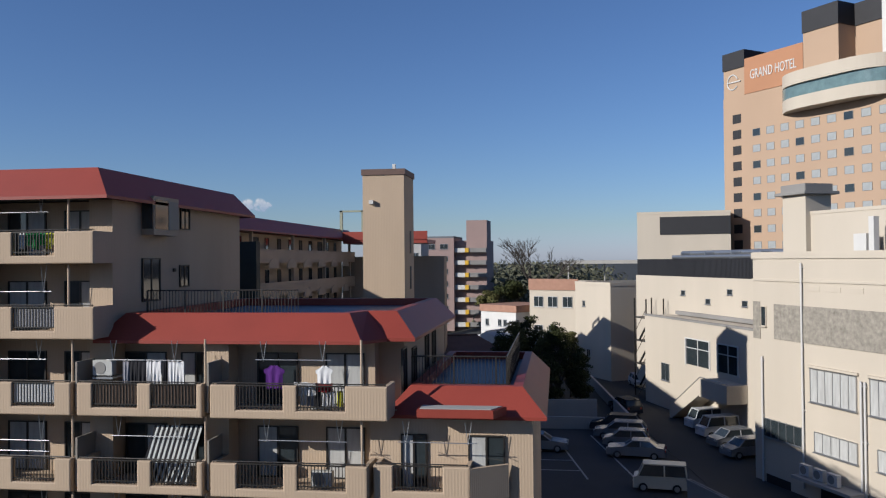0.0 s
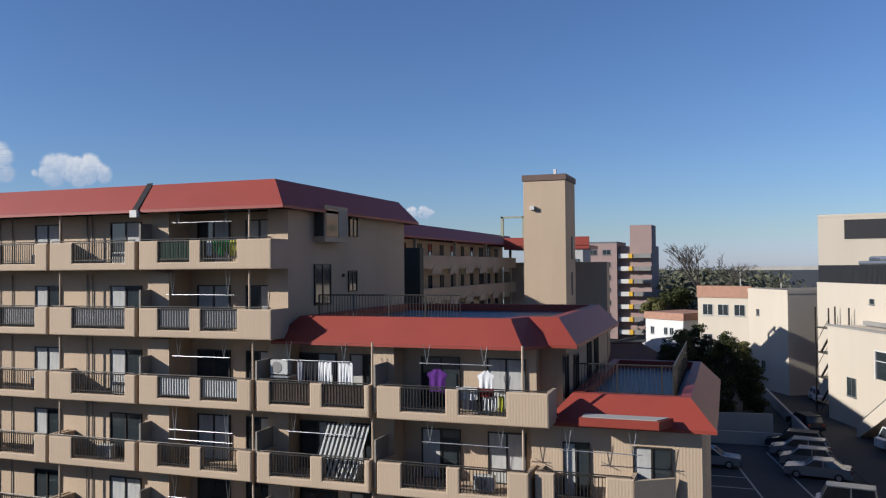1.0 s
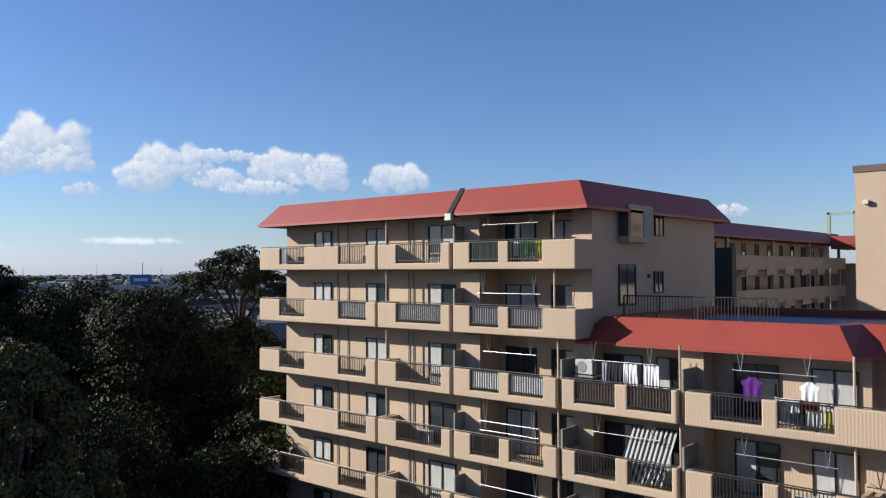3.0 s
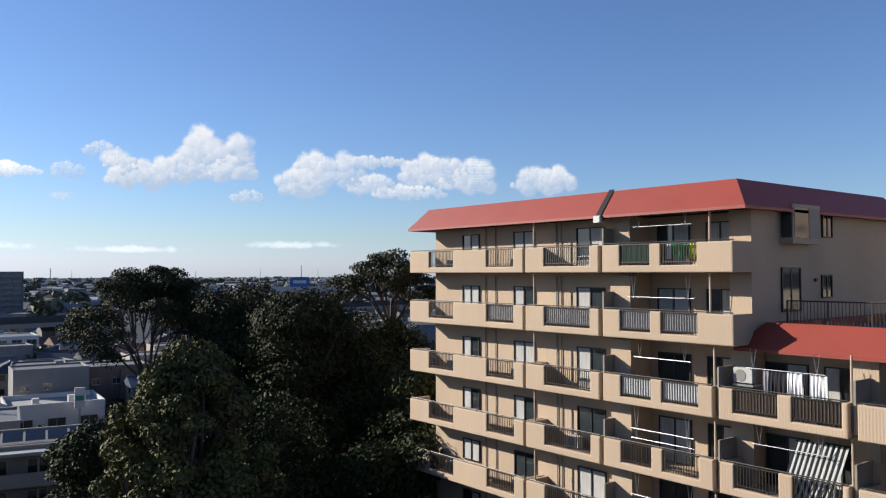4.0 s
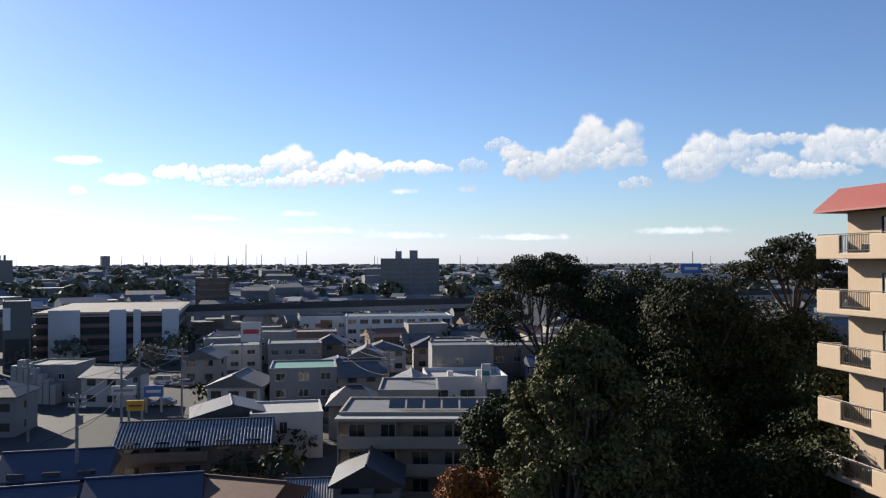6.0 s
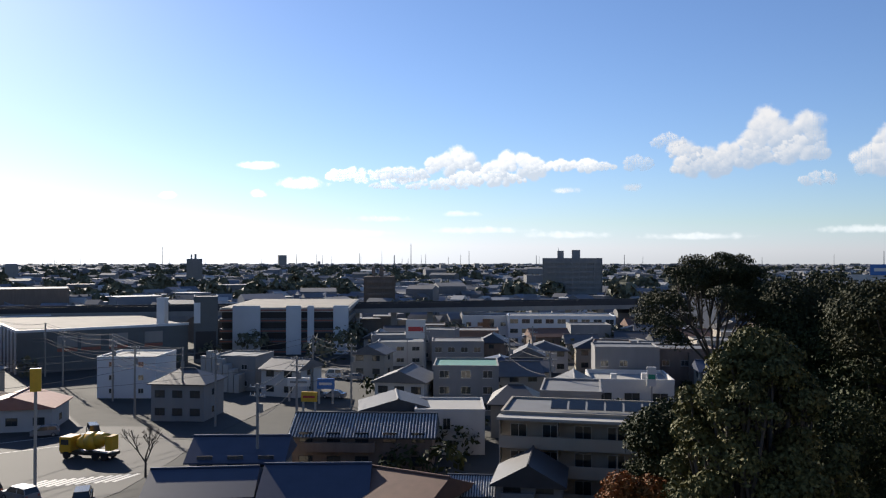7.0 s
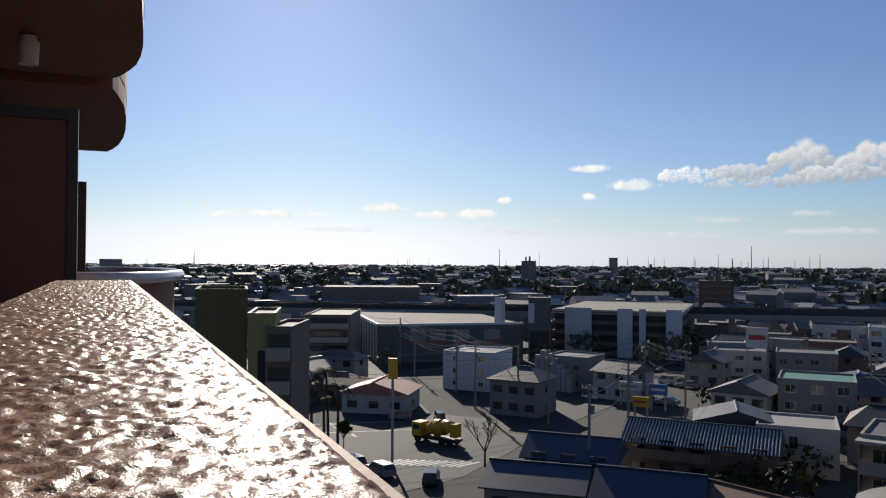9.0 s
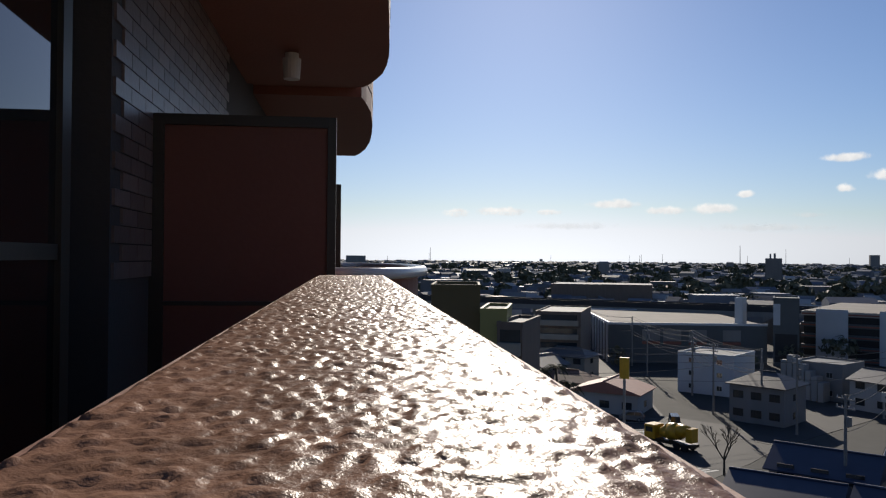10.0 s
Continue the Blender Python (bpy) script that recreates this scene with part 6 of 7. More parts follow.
def outdoor_unit(x, z, y=WALL - 0.5, label="grey outdoor air-conditioner unit on a balcony floor", yaw=0):
    t = thing("air_conditioner", pose(x, y, z, 0, 0, yaw), label, "air conditioner", "balcony units")
    part("case", boxes((0, 0, 0.05, 0.8, 0.29, 0.62)), UNIT, t, bevel=0.02)
    bm = bmesh.new()
    rod(bm, (0.3, -0.015, 0.33), (0.3, 0.01, 0.33), 0.23, 16)
    part("fan_grille", bm, CONCRETE, t)
    for fx in (0.08, 0.66):
        part("foot", boxes((fx, 0.02, 0, fx + 0.06, 0.27, 0.05)), TYRE, t)


UNIT = mat("off_white_unit_case", (0.55, 0.55, 0.52), 0.5, 0.08)
for k in range(0, 7):
    for x in ((-35.2, -30.0, -25.4) if k % 2 == 0 else (-34.6, -29.9, -26.2)):
        outdoor_unit(x, FLOORS[k] + 0.16)
    if k > 1:
        outdoor_unit(-14.3, FLOORS[k] + 0.16)
        outdoor_unit(-9.0, FLOORS[k] + 0.16)
outdoor_unit(-17.3, FLOORS[2] + 1.35, WALL - 0.8, "blue-grey unit mounted high on a balcony wall")
part("bracket", boxes((-17.3, WALL - 0.8, FLOORS[2] + 1.27, -16.5, WALL, FLOORS[2] + 1.35)), ALU, apt)


def clothes_pole(x0, x1, z, drop=0.75, y=FRONT + 0.45, label="aluminium clothes pole hung under a balcony soffit"):
    t = thing("clothes_pole", pose(0, 0, 0), label, "clothes pole", "clothes poles")
    bm = bmesh.new()
    rod(bm, (x0 - 0.3, y, z), (x1 + 0.3, y, z), 0.017, 8)
    part("pole", bm, ALU, t)
    for x in (x0, x1):
        bm = bmesh.new()
        rod(bm, (x - 0.12, y, z + drop), (x, y, z - 0.05), 0.013, 6)
        rod(bm, (x + 0.12, y, z + drop), (x, y, z - 0.05), 0.013, 6)
        rod(bm, (x, y + 0.2, z - 0.03), (x, y - 0.25, z + 0.02), 0.012, 6)
        part("hanger_bracket", bm, ALU, t)


for x0, x1, k, dz in ((-21.6, -19.3, 0, 1.95), (-21.9, -19.2, 1, 1.75), (-21.6, -19.4, 2, 2.0), (-21.8, -19.3, 3, 1.75), (-21.8, -19.3, 3, 1.35), (-21.8, -19.2, 4, 1.75), (-16.4, -14.0, 2, 2.0), (-16.2, -13.9, 3, 2.0),
                       (-10.6, -8.4, 2, 2.05), (-10.5, -7.8, 3, 1.95), (-10.6, -8.0, 4, 1.9), (-5.4, -3.2, 3, 2.0), (-16.3, -14.0, 4, 1.9)):
    clothes_pole(x0, x1, FLOORS[k] + dz, 2.72 - dz)


def garment(name, x, top, w, h, color, label, y=FRONT + 0.45, shirt=False, seed=0):
    """Hanging cloth with folds; a shirt has shoulders and sleeves."""
    rng = random.Random(seed)
    ph = rng.uniform(0, 6)
    bm = bmesh.new()
    nx, nz = 12, 10
    for side in (0.012, -0.012):
        rows = []
        for j in range(nz + 1):
            v = j / nz
            ww = w
            if shirt:
                ww = w * (0.35 + 0.65 * min(1, v * 6)) * (1.0 + 0.25 * (v < 0.4 and v > 0.12))
            rows.append([bm.verts.new((x + (i / nx - 0.5) * ww, y + side + 0.03 * v * math.sin(i * 1.3 + ph) + 0.01 * math.sin(3 * v + i), top - v * h - 0.02 * math.sin(i * 0.9 + ph))) for i in range(nx + 1)])
        for a, b in zip(rows, rows[1:]):
            for i in range(nx):
                bm.faces.new((a[i], a[i + 1], b[i + 1], b[i]))
    tagged(part(name, bm, color, smooth=True), label, name.replace("_", " "), "laundry")


def cloth(name, c):
    return mat(name, c, 0.95, 0.12, 4, 0.15, 60)


C_WHITE, C_BLACK, C_PURPLE, C_RED, C_GREEN, C_YEL, C_GREY = (cloth("white_cotton", (0.8, 0.8, 0.8)), cloth("black_cotton", (0.02, 0.02, 0.025)), cloth("purple_fleece", (0.10, 0.02, 0.20)), cloth("dark_red_cloth", (0.25, 0.015, 0.02)),
                                                              cloth("green_cloth", (0.03, 0.30, 0.07)), cloth("yellow_cloth", (0.60, 0.60, 0.05)), cloth("grey_cotton", (0.30, 0.30, 0.33)))
z2 = FLOORS[2]
for i, (c, w, h, n) in enumerate(((C_GREY, 0.25, 0.85, "grey"), (C_BLACK, 0.3, 0.9, "black"), (C_BLACK, 0.4, 0.95, "black"), (C_WHITE, 0.2, 0.85, "white"), (C_WHITE, 0.35, 0.9, "white"), (C_BLACK, 0.16, 0.8, "black"), (C_WHITE, 0.3, 0.92, "white"), (C_WHITE, 0.35, 0.9, "white"))):
    garment("trousers", -15.9 + 0.3 * i, z2 + 1.95, w, h, c, n + " trousers drying on a balcony pole", seed=i)
garment("shirt", -10.2, z2 + 1.85, 0.62, 0.85, C_PURPLE, "purple long-sleeved top on a hanger", shirt=True, seed=20)
garment("shirt", -8.35, z2 + 1.85, 0.5, 0.75, C_WHITE, "white shirt on a hanger", shirt=True, seed=21)
garment("towel", -8.6, z2 + 1.25, 1.2, 0.3, C_RED, "dark red cloth over the railing", FRONT + 0.3, seed=22)
garment("towel", -9.0, z2 + 1.28, 0.8, 0.45, C_WHITE, "white towel over the railing", FRONT + 0.25, seed=23)
for i in range(6):
    garment("shirt", -9.1 + 0.27 * i, z2 + 0.98, 0.22, 0.55, (C_WHITE, C_GREY, C_BLACK, C_WHITE, C_WHITE, C_YEL)[i], "small garment on a drying rack", FRONT + 0.4, seed=30 + i)
for i, (c, n) in enumerate(((C_WHITE, "white"), (C_GREEN, "green"), (C_GREEN, "green"), (C_GREEN, "green"), (C_YEL, "yellow"), (C_YEL, "yellow"))):
    garment("towel", -20.0 + 0.27 * i, FLOORS[0] + 1.15, 0.24, 0.45 if i % 2 else 0.6, c, n + " cloth drying behind the railing", FRONT + 0.35, seed=40 + i)
z3 = FLOORS[3]
STRIPE = cloth("striped_sheet", (0.62, 0.64, 0.62))
for i in range(20):
    bm = bmesh.new()
    x = -15.35 + 0.094 * i
    solid(bm, [(x + 0.42, FRONT + 0.75, z3 + 2.35), (x + 0.495, FRONT + 0.75, z3 + 2.35), (x + 0.075, FRONT + 0.25, z3 + 0.35), (x, FRONT + 0.25, z3 + 0.35), (x + 0.42, FRONT + 0.78, z3 + 2.35), (x + 0.495, FRONT + 0.78, z3 + 2.35), (x + 0.075, FRONT + 0.28, z3 + 0.35), (x, FRONT + 0.28, z3 + 0.35)],
          ((0, 1, 2, 3), (7, 6, 5, 4), (0, 4, 5, 1), (2, 6, 7, 3), (1, 5, 6, 2), (3, 7, 4, 0)))
    if i == 0:
        shade_t = thing("sun_shade", pose(0, 0, 0), "striped grey-white cloth shade leaning inside a balcony", "sun shade")
    part("strip", bm, STRIPE if i % 2 else C_BLACK, shade_t)

# ---- street things in the lower town ----
def utility_pole(x, y, z, h, yaw, label="grey concrete utility pole with crossarms", arms=2):
    t = thing("utility_pole", pose(x, y, z, 0, 0, yaw), label, "utility pole", "utility poles")
    bm = bmesh.new()
    rod(bm, (0, 0, -0.5), (0, 0, h), 0.19, 8, 0.13)
    part("pole", bm, CONCRETE, t)
    for k in range(arms):
        part("crossarm", boxes((-1.1, -0.06, h - 0.5 - 0.9 * k, 1.1, 0.06, h - 0.38 - 0.9 * k)), CONCRETE, t)
        for xx in (-1.0, -0.4, 0.4, 1.0):
            bm = bmesh.new()
            rod(bm, (xx, 0, h - 0.38 - 0.9 * k), (xx, 0, h - 0.15 - 0.9 * k), 0.05, 6)
            part("insulator", bm, WHITE_PAINT, t)
    bm = bmesh.new()
    rod(bm, (0.42, 0, h - 3.0), (0.42, 0, h - 2.1), 0.27, 10)
    part("transformer", bm, CONCRETE, t)


CABLE_GREY = mat("grey_cable_sheath", (0.16, 0.16, 0.16), 0.8, 0.1, 2, 0.0, spec=0.1)


def cable(a, b, sag, label="sagging overhead cable between poles"):
    cu = bpy.data.curves.new("cable", "CURVE")
    cu.dimensions, cu.bevel_depth = "3D", 0.03
    sp_ = cu.splines.new("POLY")
    sp_.points.add(16)
    for k in range(17):
        u = k / 16
        p = Vector(a).lerp(Vector(b), u)
        sp_.points[k].co = (p.x, p.y, p.z - sag * 4 * u * (1 - u), 1)
    cu.materials.append(CABLE_GREY)
    tagged(new("cable", cu), label, "cable", "overhead cables")


POLES = [(-84, -55.5, 12.5), (-74.5, -17.5, 12.0), (-95.5, -17.8, 12.0), (-106, -30.5, 11.5), (-112, -43.5, 11.5), (-125, -52, 11), (-140, -67, 11), (-105, 13.5, 11.5), (-128, 10, 11), (-132, -22, 11), (-118, -14, 11), (-150, 16, 11), (-150, -4, 11)]
for x, y, h in POLES:
    utility_pole(x * S, y * S, LOW, h, 60)
for i, j in ((0, 4), (4, 5), (5, 6), (0, 3), (3, 9), (1, 2), (2, 10), (7, 8), (8, 11), (10, 9)):
    for dz, sg in ((-0.2, 0.45), (-1.1, 0.55), (-3.6, 0.7)):
        (x0, y0, h0), (x1, y1, h1) = POLES[i], POLES[j]
        cable((x0 * S, y0 * S, LOW + h0 + dz), (x1 * S, y1 * S, LOW + h1 + dz), sg)


STREET = [polar(108.2, 131), polar(112.6, 160), polar(116.6, 192), polar(120.2, 226)]
for x, y in STREET:
    utility_pole(x, y, LOW, 11.5, 20)
for (x0, y0), (x1, y1) in zip(STREET, STREET[1:]):
    for dz, dx in ((-0.2, -0.9), (-0.2, 0.9), (-1.1, 0.4), (-3.3, 0.2), (-3.9, 0.2)):
        cable((x0 + dx, y0, LOW + 11.5 + dz), (x1 + dx, y1, LOW + 11.5 + dz), 0.9)


def bare_tree(x, y, z, h, spread, seed, label, levels=5, r0=0.16, name="bare_tree"):
    t = thing(name, pose(x, y, z), label, "tree")
    rng = random.Random(seed)
    bm = bmesh.new()

    def grow(p, d, ln, r, lv):
        q = p + d * ln
        rod(bm, p, q, r, 5, r * 0.7)
        if lv == 0:
            return
        for _ in range(3 if lv > 1 else 4):
            nd = (d + Vector((rng.uniform(-1, 1), rng.uniform(-1, 1), rng.uniform(-0.2, 0.55))) * spread).normalized()
            grow(p.lerp(q, rng.uniform(0.6, 1.0)), nd, ln * rng.uniform(0.6, 0.82), r * 0.6, lv - 1)

    grow(Vector((0, 0, 0)), Vector((0, 0, 1)), h * 0.3, r0, levels)
    part("branch_crown", bm, BARK, t)


bare_tree(-81.5 * S, -30.5 * S, LOW, 7.5, 0.55, 1, "bare winter street tree beside the junction")
bare_tree(-104 * S, -9.5 * S, LOW, 6.0, 0.6, 2, "bare winter tree in front of a house")
bare_tree(*polar(1.4, 150), HIGH + 3, 22.0, 0.75, 3, "large bare winter tree on the rise", 6, 0.35)
for i, (x, y, h) in enumerate(((-78, -46, 5.0), (-80, -57, 4.5), (-82, -60, 4.8), (-84, -63, 4.2), (-75, -52, 4.5))):
    tree("street_tree", x * S, y * S, LOW + h, 1.3, 2.6, 60 + i, LEAF_DARK, 2500, 0.12, "small dark clipped street tree", 12, 0.09)
for i, (az, r, top) in enumerate(((3.9, 88, 15.6), (3.0, 90, 16.8), (2.0, 92, 17.0), (1.0, 90, 15.6), (0.1, 89, 16.2), (-0.8, 92, 15.2), (-1.5, 88, 13.6), (2.5, 84, 13.4), (0.6, 84, 13.2))):
    tree("conifer_tree", *polar(az, r), top, 1.7, 9.0, 80 + i, LEAF_OLIVE if i % 2 else LEAF_DARK, 9000, 0.10, "dark clipped garden conifer by the lane", 70, 0.12)
for i, (az, r, top) in enumerate(((5.0, 128, 17.6), (3.9, 130, 18.6), (3.0, 131, 19.0))):
    tree("terrace_tree", *polar(az, r), top, 2.4, 4.0, 95 + i, LEAF_OLIVE if i == 0 else LEAF_DARK, 4000, 0.16, "brownish planting behind a roof terrace", 16, 0.12)

TRUCK_YEL = mat("yellow_truck_paint", (0.70, 0.40, 0.03), 0.35, 0.06, 1.5, 0.0)
trk = thing("mixer_truck", pose(-101.3, -44.9, LOW + 0.03, 0, 0, 78), "yellow concrete mixer truck crossing the junction", "truck")
part("chassis", boxes((-3.6, -0.9, 0.55, 3.6, 0.9, 0.95)), DARK_METAL, trk)
part("cab", boxes((-3.7, -1.1, 0.8, -2.0, 1.1, 2.7)), TRUCK_YEL, trk, bevel=0.1)
part("windscreen", boxes((-3.72, -0.95, 1.7, -3.68, 0.95, 2.45), (-3.4, -1.12, 1.75, -2.3, -1.09, 2.4), (-3.4, 1.09, 1.75, -2.3, 1.12, 2.4)), GLASS, trk)
bm = bmesh.new()
rod(bm, (-1.7, 0, 1.75), (-0.2, 0, 2.1), 0.6, 16, 1.15)
rod(bm, (-0.2, 0, 2.1), (1.2, 0, 2.3), 1.15, 16, 1.1)
rod(bm, (1.2, 0, 2.3), (2.8, 0, 2.7), 1.1, 16, 0.5)
part("drum", bm, TRUCK_YEL, trk, "yellow mixing drum", smooth=True)
part("hopper", boxes((2.6, -0.7, 1.2, 3.5, 0.7, 3.0)), TRUCK_YEL, trk)
for x in (-2.7, 1.4, 2.6):
    for s in (-1, 1):
        bm = bmesh.new()
        rod(bm, (x, s * 0.72, 0.48), (x, s * 1.08, 0.48), 0.48, 14)
        part("wheel", bm, TYRE, trk)
for i, (x, y, yw, p, s_, lb) in enumerate(((-76.5, -47.5, 60, CAR_DARK, "wagon", "dark car waiting at the junction"), (-75.0, -43.0, 60, CAR_DARK, "hatch", "dark hatchback waiting at the crossing"), (-73.5, -39.0, 60, CAR_SILVER, "wagon", "brownish wagon near the crossing"),
                                           (-73.0, -33.0, 20, CAR_DARK, "wagon", "dark car behind the bare tree"), (-100, -44, 30, CAR_DARK, "van", "dark van by the restaurant"), (-150, -21, 80, CAR_WHITE, "van", "white car in a roadside lot"),
                                           (-147, -17, 80, CAR_SILVER, "sedan", "silver car in a roadside lot"), (-152, -15, 80, CAR_WHITE, "hatch", "white car in a roadside lot"), (-128, -18, 80, CAR_SILVER, "sedan", "silver car in a used-car lot"), (-100, -50, 110, CAR_SILVER, "hatch", "silver car beside the restaurant"))):
    car(x * S, y * S, LOW + 0.05, yw, p, s_, lb, "cars in the town")
# flats just past the parapet
YGREEN = mat("mustard_wall", (0.17, 0.125, 0.055), 0.8, 0.1, 0.5, 0.1, streak=1)
YBRIGHT = mat("yellow_green_panel", (0.38, 0.34, 0.12), 0.7, 0.08, 0.5, 0.1, streak=1)
for az, r, yaw, w, d, top, m_, lb, fl in ((130.7, 74, 128, 4.5, 9, 19.1, YGREEN, "mustard-brown flats tower with a flat roof", 0), (127.2, 73, 122, 2.4, 9, 17.0, YBRIGHT, "yellow-green stair block of the flats", 0), (126.0, 72, 113, 2.3, 9, 15.9, WALL_BROWN, "brown flats block with curved balconies", 0), (123.3, 172, 114, 9.6, 22, 10.3, WALL_BROWN, "brown flats with banded balconies beyond the junction", 0)):
    x, y = polar(az, r)
    hh = top - LOW
    fb = building("flats", x, y, LOW, yaw, w, d, hh, m_, lb, (), category="apartment building")
    if w != 2.4 and m_ is not YGREEN:
        for s_ in range(int(hh / 2.9)):
            part("balcony", boxes((w * 0.1, -1.0, hh - 2.6 - 2.9 * s_, w * 0.95, 0, hh - 1.5 - 2.9 * s_)), WALL_BEIGE, fb)
            part("opening", boxes((w * 0.12, -0.05, hh - 1.5 - 2.9 * s_, w * 0.92, 0.02, hh - 0.35 - 2.9 * s_)), GLASS, fb)
    elif m_ is YBRIGHT:
        part("opening", boxes((0.9, -0.05, hh - 7.5, 2.2, 0.02, hh - 3.0)), BLACK_CLAD, fb)


def palm_tree(x, y, h, seed):
    """A tall palm: a ringed, slightly bent trunk and a head of drooping feathered fronds."""
    rng = random.Random(seed)
    t = thing("palm_tree", pose(x, y, LOW), "tall palm with a ringed trunk and drooping fronds", "tree", "palms by the junction")
    bm = bmesh.new()
    bx, by = rng.uniform(-0.4, 0.4), rng.uniform(-0.4, 0.4)
    at = [Vector((bx * (k / 8) ** 2, by * (k / 8) ** 2, h * k / 8)) for k in range(9)]
    for k in range(8):
        rod(bm, at[k], at[k + 1], 0.24 - 0.008 * k, 8, 0.20 - 0.008 * k)
    part("trunk", bm, BARK, t)
    vs, fs = [], []
    for k in range(22):
        a = math.tau * k / 22 + rng.uniform(-0.15, 0.15)
        rise, ln = rng.uniform(-0.2, 1.0), rng.uniform(1.5, 2.1)
        out = Vector((math.cos(a), math.sin(a), 0))
        side = Vector((-out.y, out.x, 0))
        for j in range(14):
            u = (j + 1) / 14
            p = at[8] + out * (ln * u) + Vector((0, 0, rise * u * 1.4 - 1.5 * u * u))
            w = 0.55 * math.sin(math.pi * min(1, u * 0.9 + 0.1)) + 0.08
            for s in (-1, 1):
                q = p + side * (s * w) + out * 0.22 - Vector((0, 0, 0.25))
                i0 = len(vs)
                vs += [p - out * 0.05, p + out * 0.06, q]
                fs.append((i0, i0 + 1, i0 + 2))
    me = bpy.data.meshes.new("fronds")
    me.from_pydata([tuple(v) for v in vs], [], fs)
    me.materials.append(LEAF_DARK)
    hd = new("crown", me)
    hd.parent = t


for k, (x, y, h) in enumerate(((-83.1, -54.2, 9.4), (-80.7, -52.0, 8.6), (-85.7, -52.8, 9.8), (-79.2, -49.3, 7.2), (-83.7, -50.2, 8.0))):
    palm_tree(x * S, y * S, h, 60 + k)


# ---- clouds: a far backdrop, its sun and shade painted as glow ----
CLOUD = bpy.data.materials.new("white_cloud")
CLOUD.use_nodes = True
cn, cl = CLOUD.node_tree.nodes, CLOUD.node_tree.links
cn.clear()
att = cn.new("ShaderNodeAttribute")
att.attribute_name = "cover"
ctc = cn.new("ShaderNodeTexCoord")
cno = cn.new("ShaderNodeTexNoise")
cno.inputs["Scale"].default_value, cno.inputs["Detail"].default_value, cno.inputs["Roughness"].default_value = 0.016, 8, 0.6
cl.new(ctc.outputs["Object"], cno.inputs["Vector"])
cadd = cn.new("ShaderNodeMath")
cadd.operation = "MULTIPLY_ADD"
cl.new(cno.outputs["Fac"], cadd.inputs[0])
cadd.inputs[1].default_value = 0.75
cl.new(att.outputs["Fac"], cadd.inputs[2])
csm = cn.new("ShaderNodeMapRange")
csm.interpolation_type = "SMOOTHSTEP"
csm.inputs["From Min"].default_value, csm.inputs["From Max"].default_value = 0.66, 1.02
cl.new(cadd.outputs[0], csm.inputs["Value"])
shade = cn.new("ShaderNodeAttribute")
shade.attribute_name = "lit"
no2 = cn.new("ShaderNodeTexNoise")
no2.inputs["Scale"].default_value, no2.inputs["Detail"].default_value = 0.02, 4
cl.new(ctc.outputs["Object"], no2.inputs["Vector"])
cad2 = cn.new("ShaderNodeMath")
cad2.operation = "MULTIPLY_ADD"
cl.new(no2.outputs["Fac"], cad2.inputs[0])
cad2.inputs[1].default_value = 0.8
cl.new(shade.outputs["Fac"], cad2.inputs[2])
cmr = cn.new("ShaderNodeMapRange")
cmr.inputs["From Min"].default_value, cmr.inputs["From Max"].default_value = 0.35, 1.0
cl.new(cad2.outputs[0], cmr.inputs["Value"])
ccol = cn.new("ShaderNodeMix")
ccol.data_type = "RGBA"
# shaded base and sunlit top of the cloud, as emission colours
ccol.inputs[6].default_value, ccol.inputs[7].default_value = (0.28, 0.34, 0.43, 1), (0.52, 0.52, 0.53, 1)
cl.new(cmr.outputs[0], ccol.inputs[0])
cem = cn.new("ShaderNodeEmission")
cl.new(ccol.outputs[2], cem.inputs["Color"])
ctr = cn.new("ShaderNodeBsdfTransparent")
cmx = cn.new("ShaderNodeMixShader")
cop = cn.new("ShaderNodeMath")
cop.operation = "MULTIPLY"
cop.inputs[1].default_value = 0.95
cl.new(csm.outputs[0], cop.inputs[0])
cl.new(cop.outputs[0], cmx.inputs[0])
cl.new(ctr.outputs[0], cmx.inputs[1])
cl.new(cem.outputs[0], cmx.inputs[2])
cout = cn.new("ShaderNodeOutputMaterial")
cl.new(cmx.outputs[0], cout.inputs[0])


CLOUD_BRIGHT = CLOUD.copy()   # thin clouds on the sun's side, light through them painted as brighter glow
CLOUD_BRIGHT.name = "sunlit_thin_cloud"
for nd in CLOUD_BRIGHT.node_tree.nodes:
    if nd.bl_idname == "ShaderNodeMix":
        nd.inputs[6].default_value, nd.inputs[7].default_value = (0.63, 0.66, 0.70, 1), (1.00, 0.99, 0.97, 1)

CLOUD_MID = CLOUD.copy()   # between the two
CLOUD_MID.name = "half_lit_cloud"
for nd in CLOUD_MID.node_tree.nodes:
    if nd.bl_idname == "ShaderNodeMix":
        nd.inputs[6].default_value, nd.inputs[7].default_value = (0.37, 0.42, 0.49, 1), (0.70, 0.70, 0.70, 1)
CLOUD_HAZY = CLOUD_BRIGHT.copy()   # faint broken clouds, deep haze painted into their colours
CLOUD_HAZY.name = "hazy_low_cloud"
for nd in CLOUD_HAZY.node_tree.nodes:
    if nd.bl_idname == "ShaderNodeMix":
        nd.inputs[6].default_value, nd.inputs[7].default_value = (0.52, 0.57, 0.63, 1), (0.78, 0.78, 0.78, 1)
    if nd.bl_idname == "ShaderNodeMath" and abs(nd.inputs[1].default_value - 0.95) < 1e-4:
        nd.inputs[1].default_value = 0.5


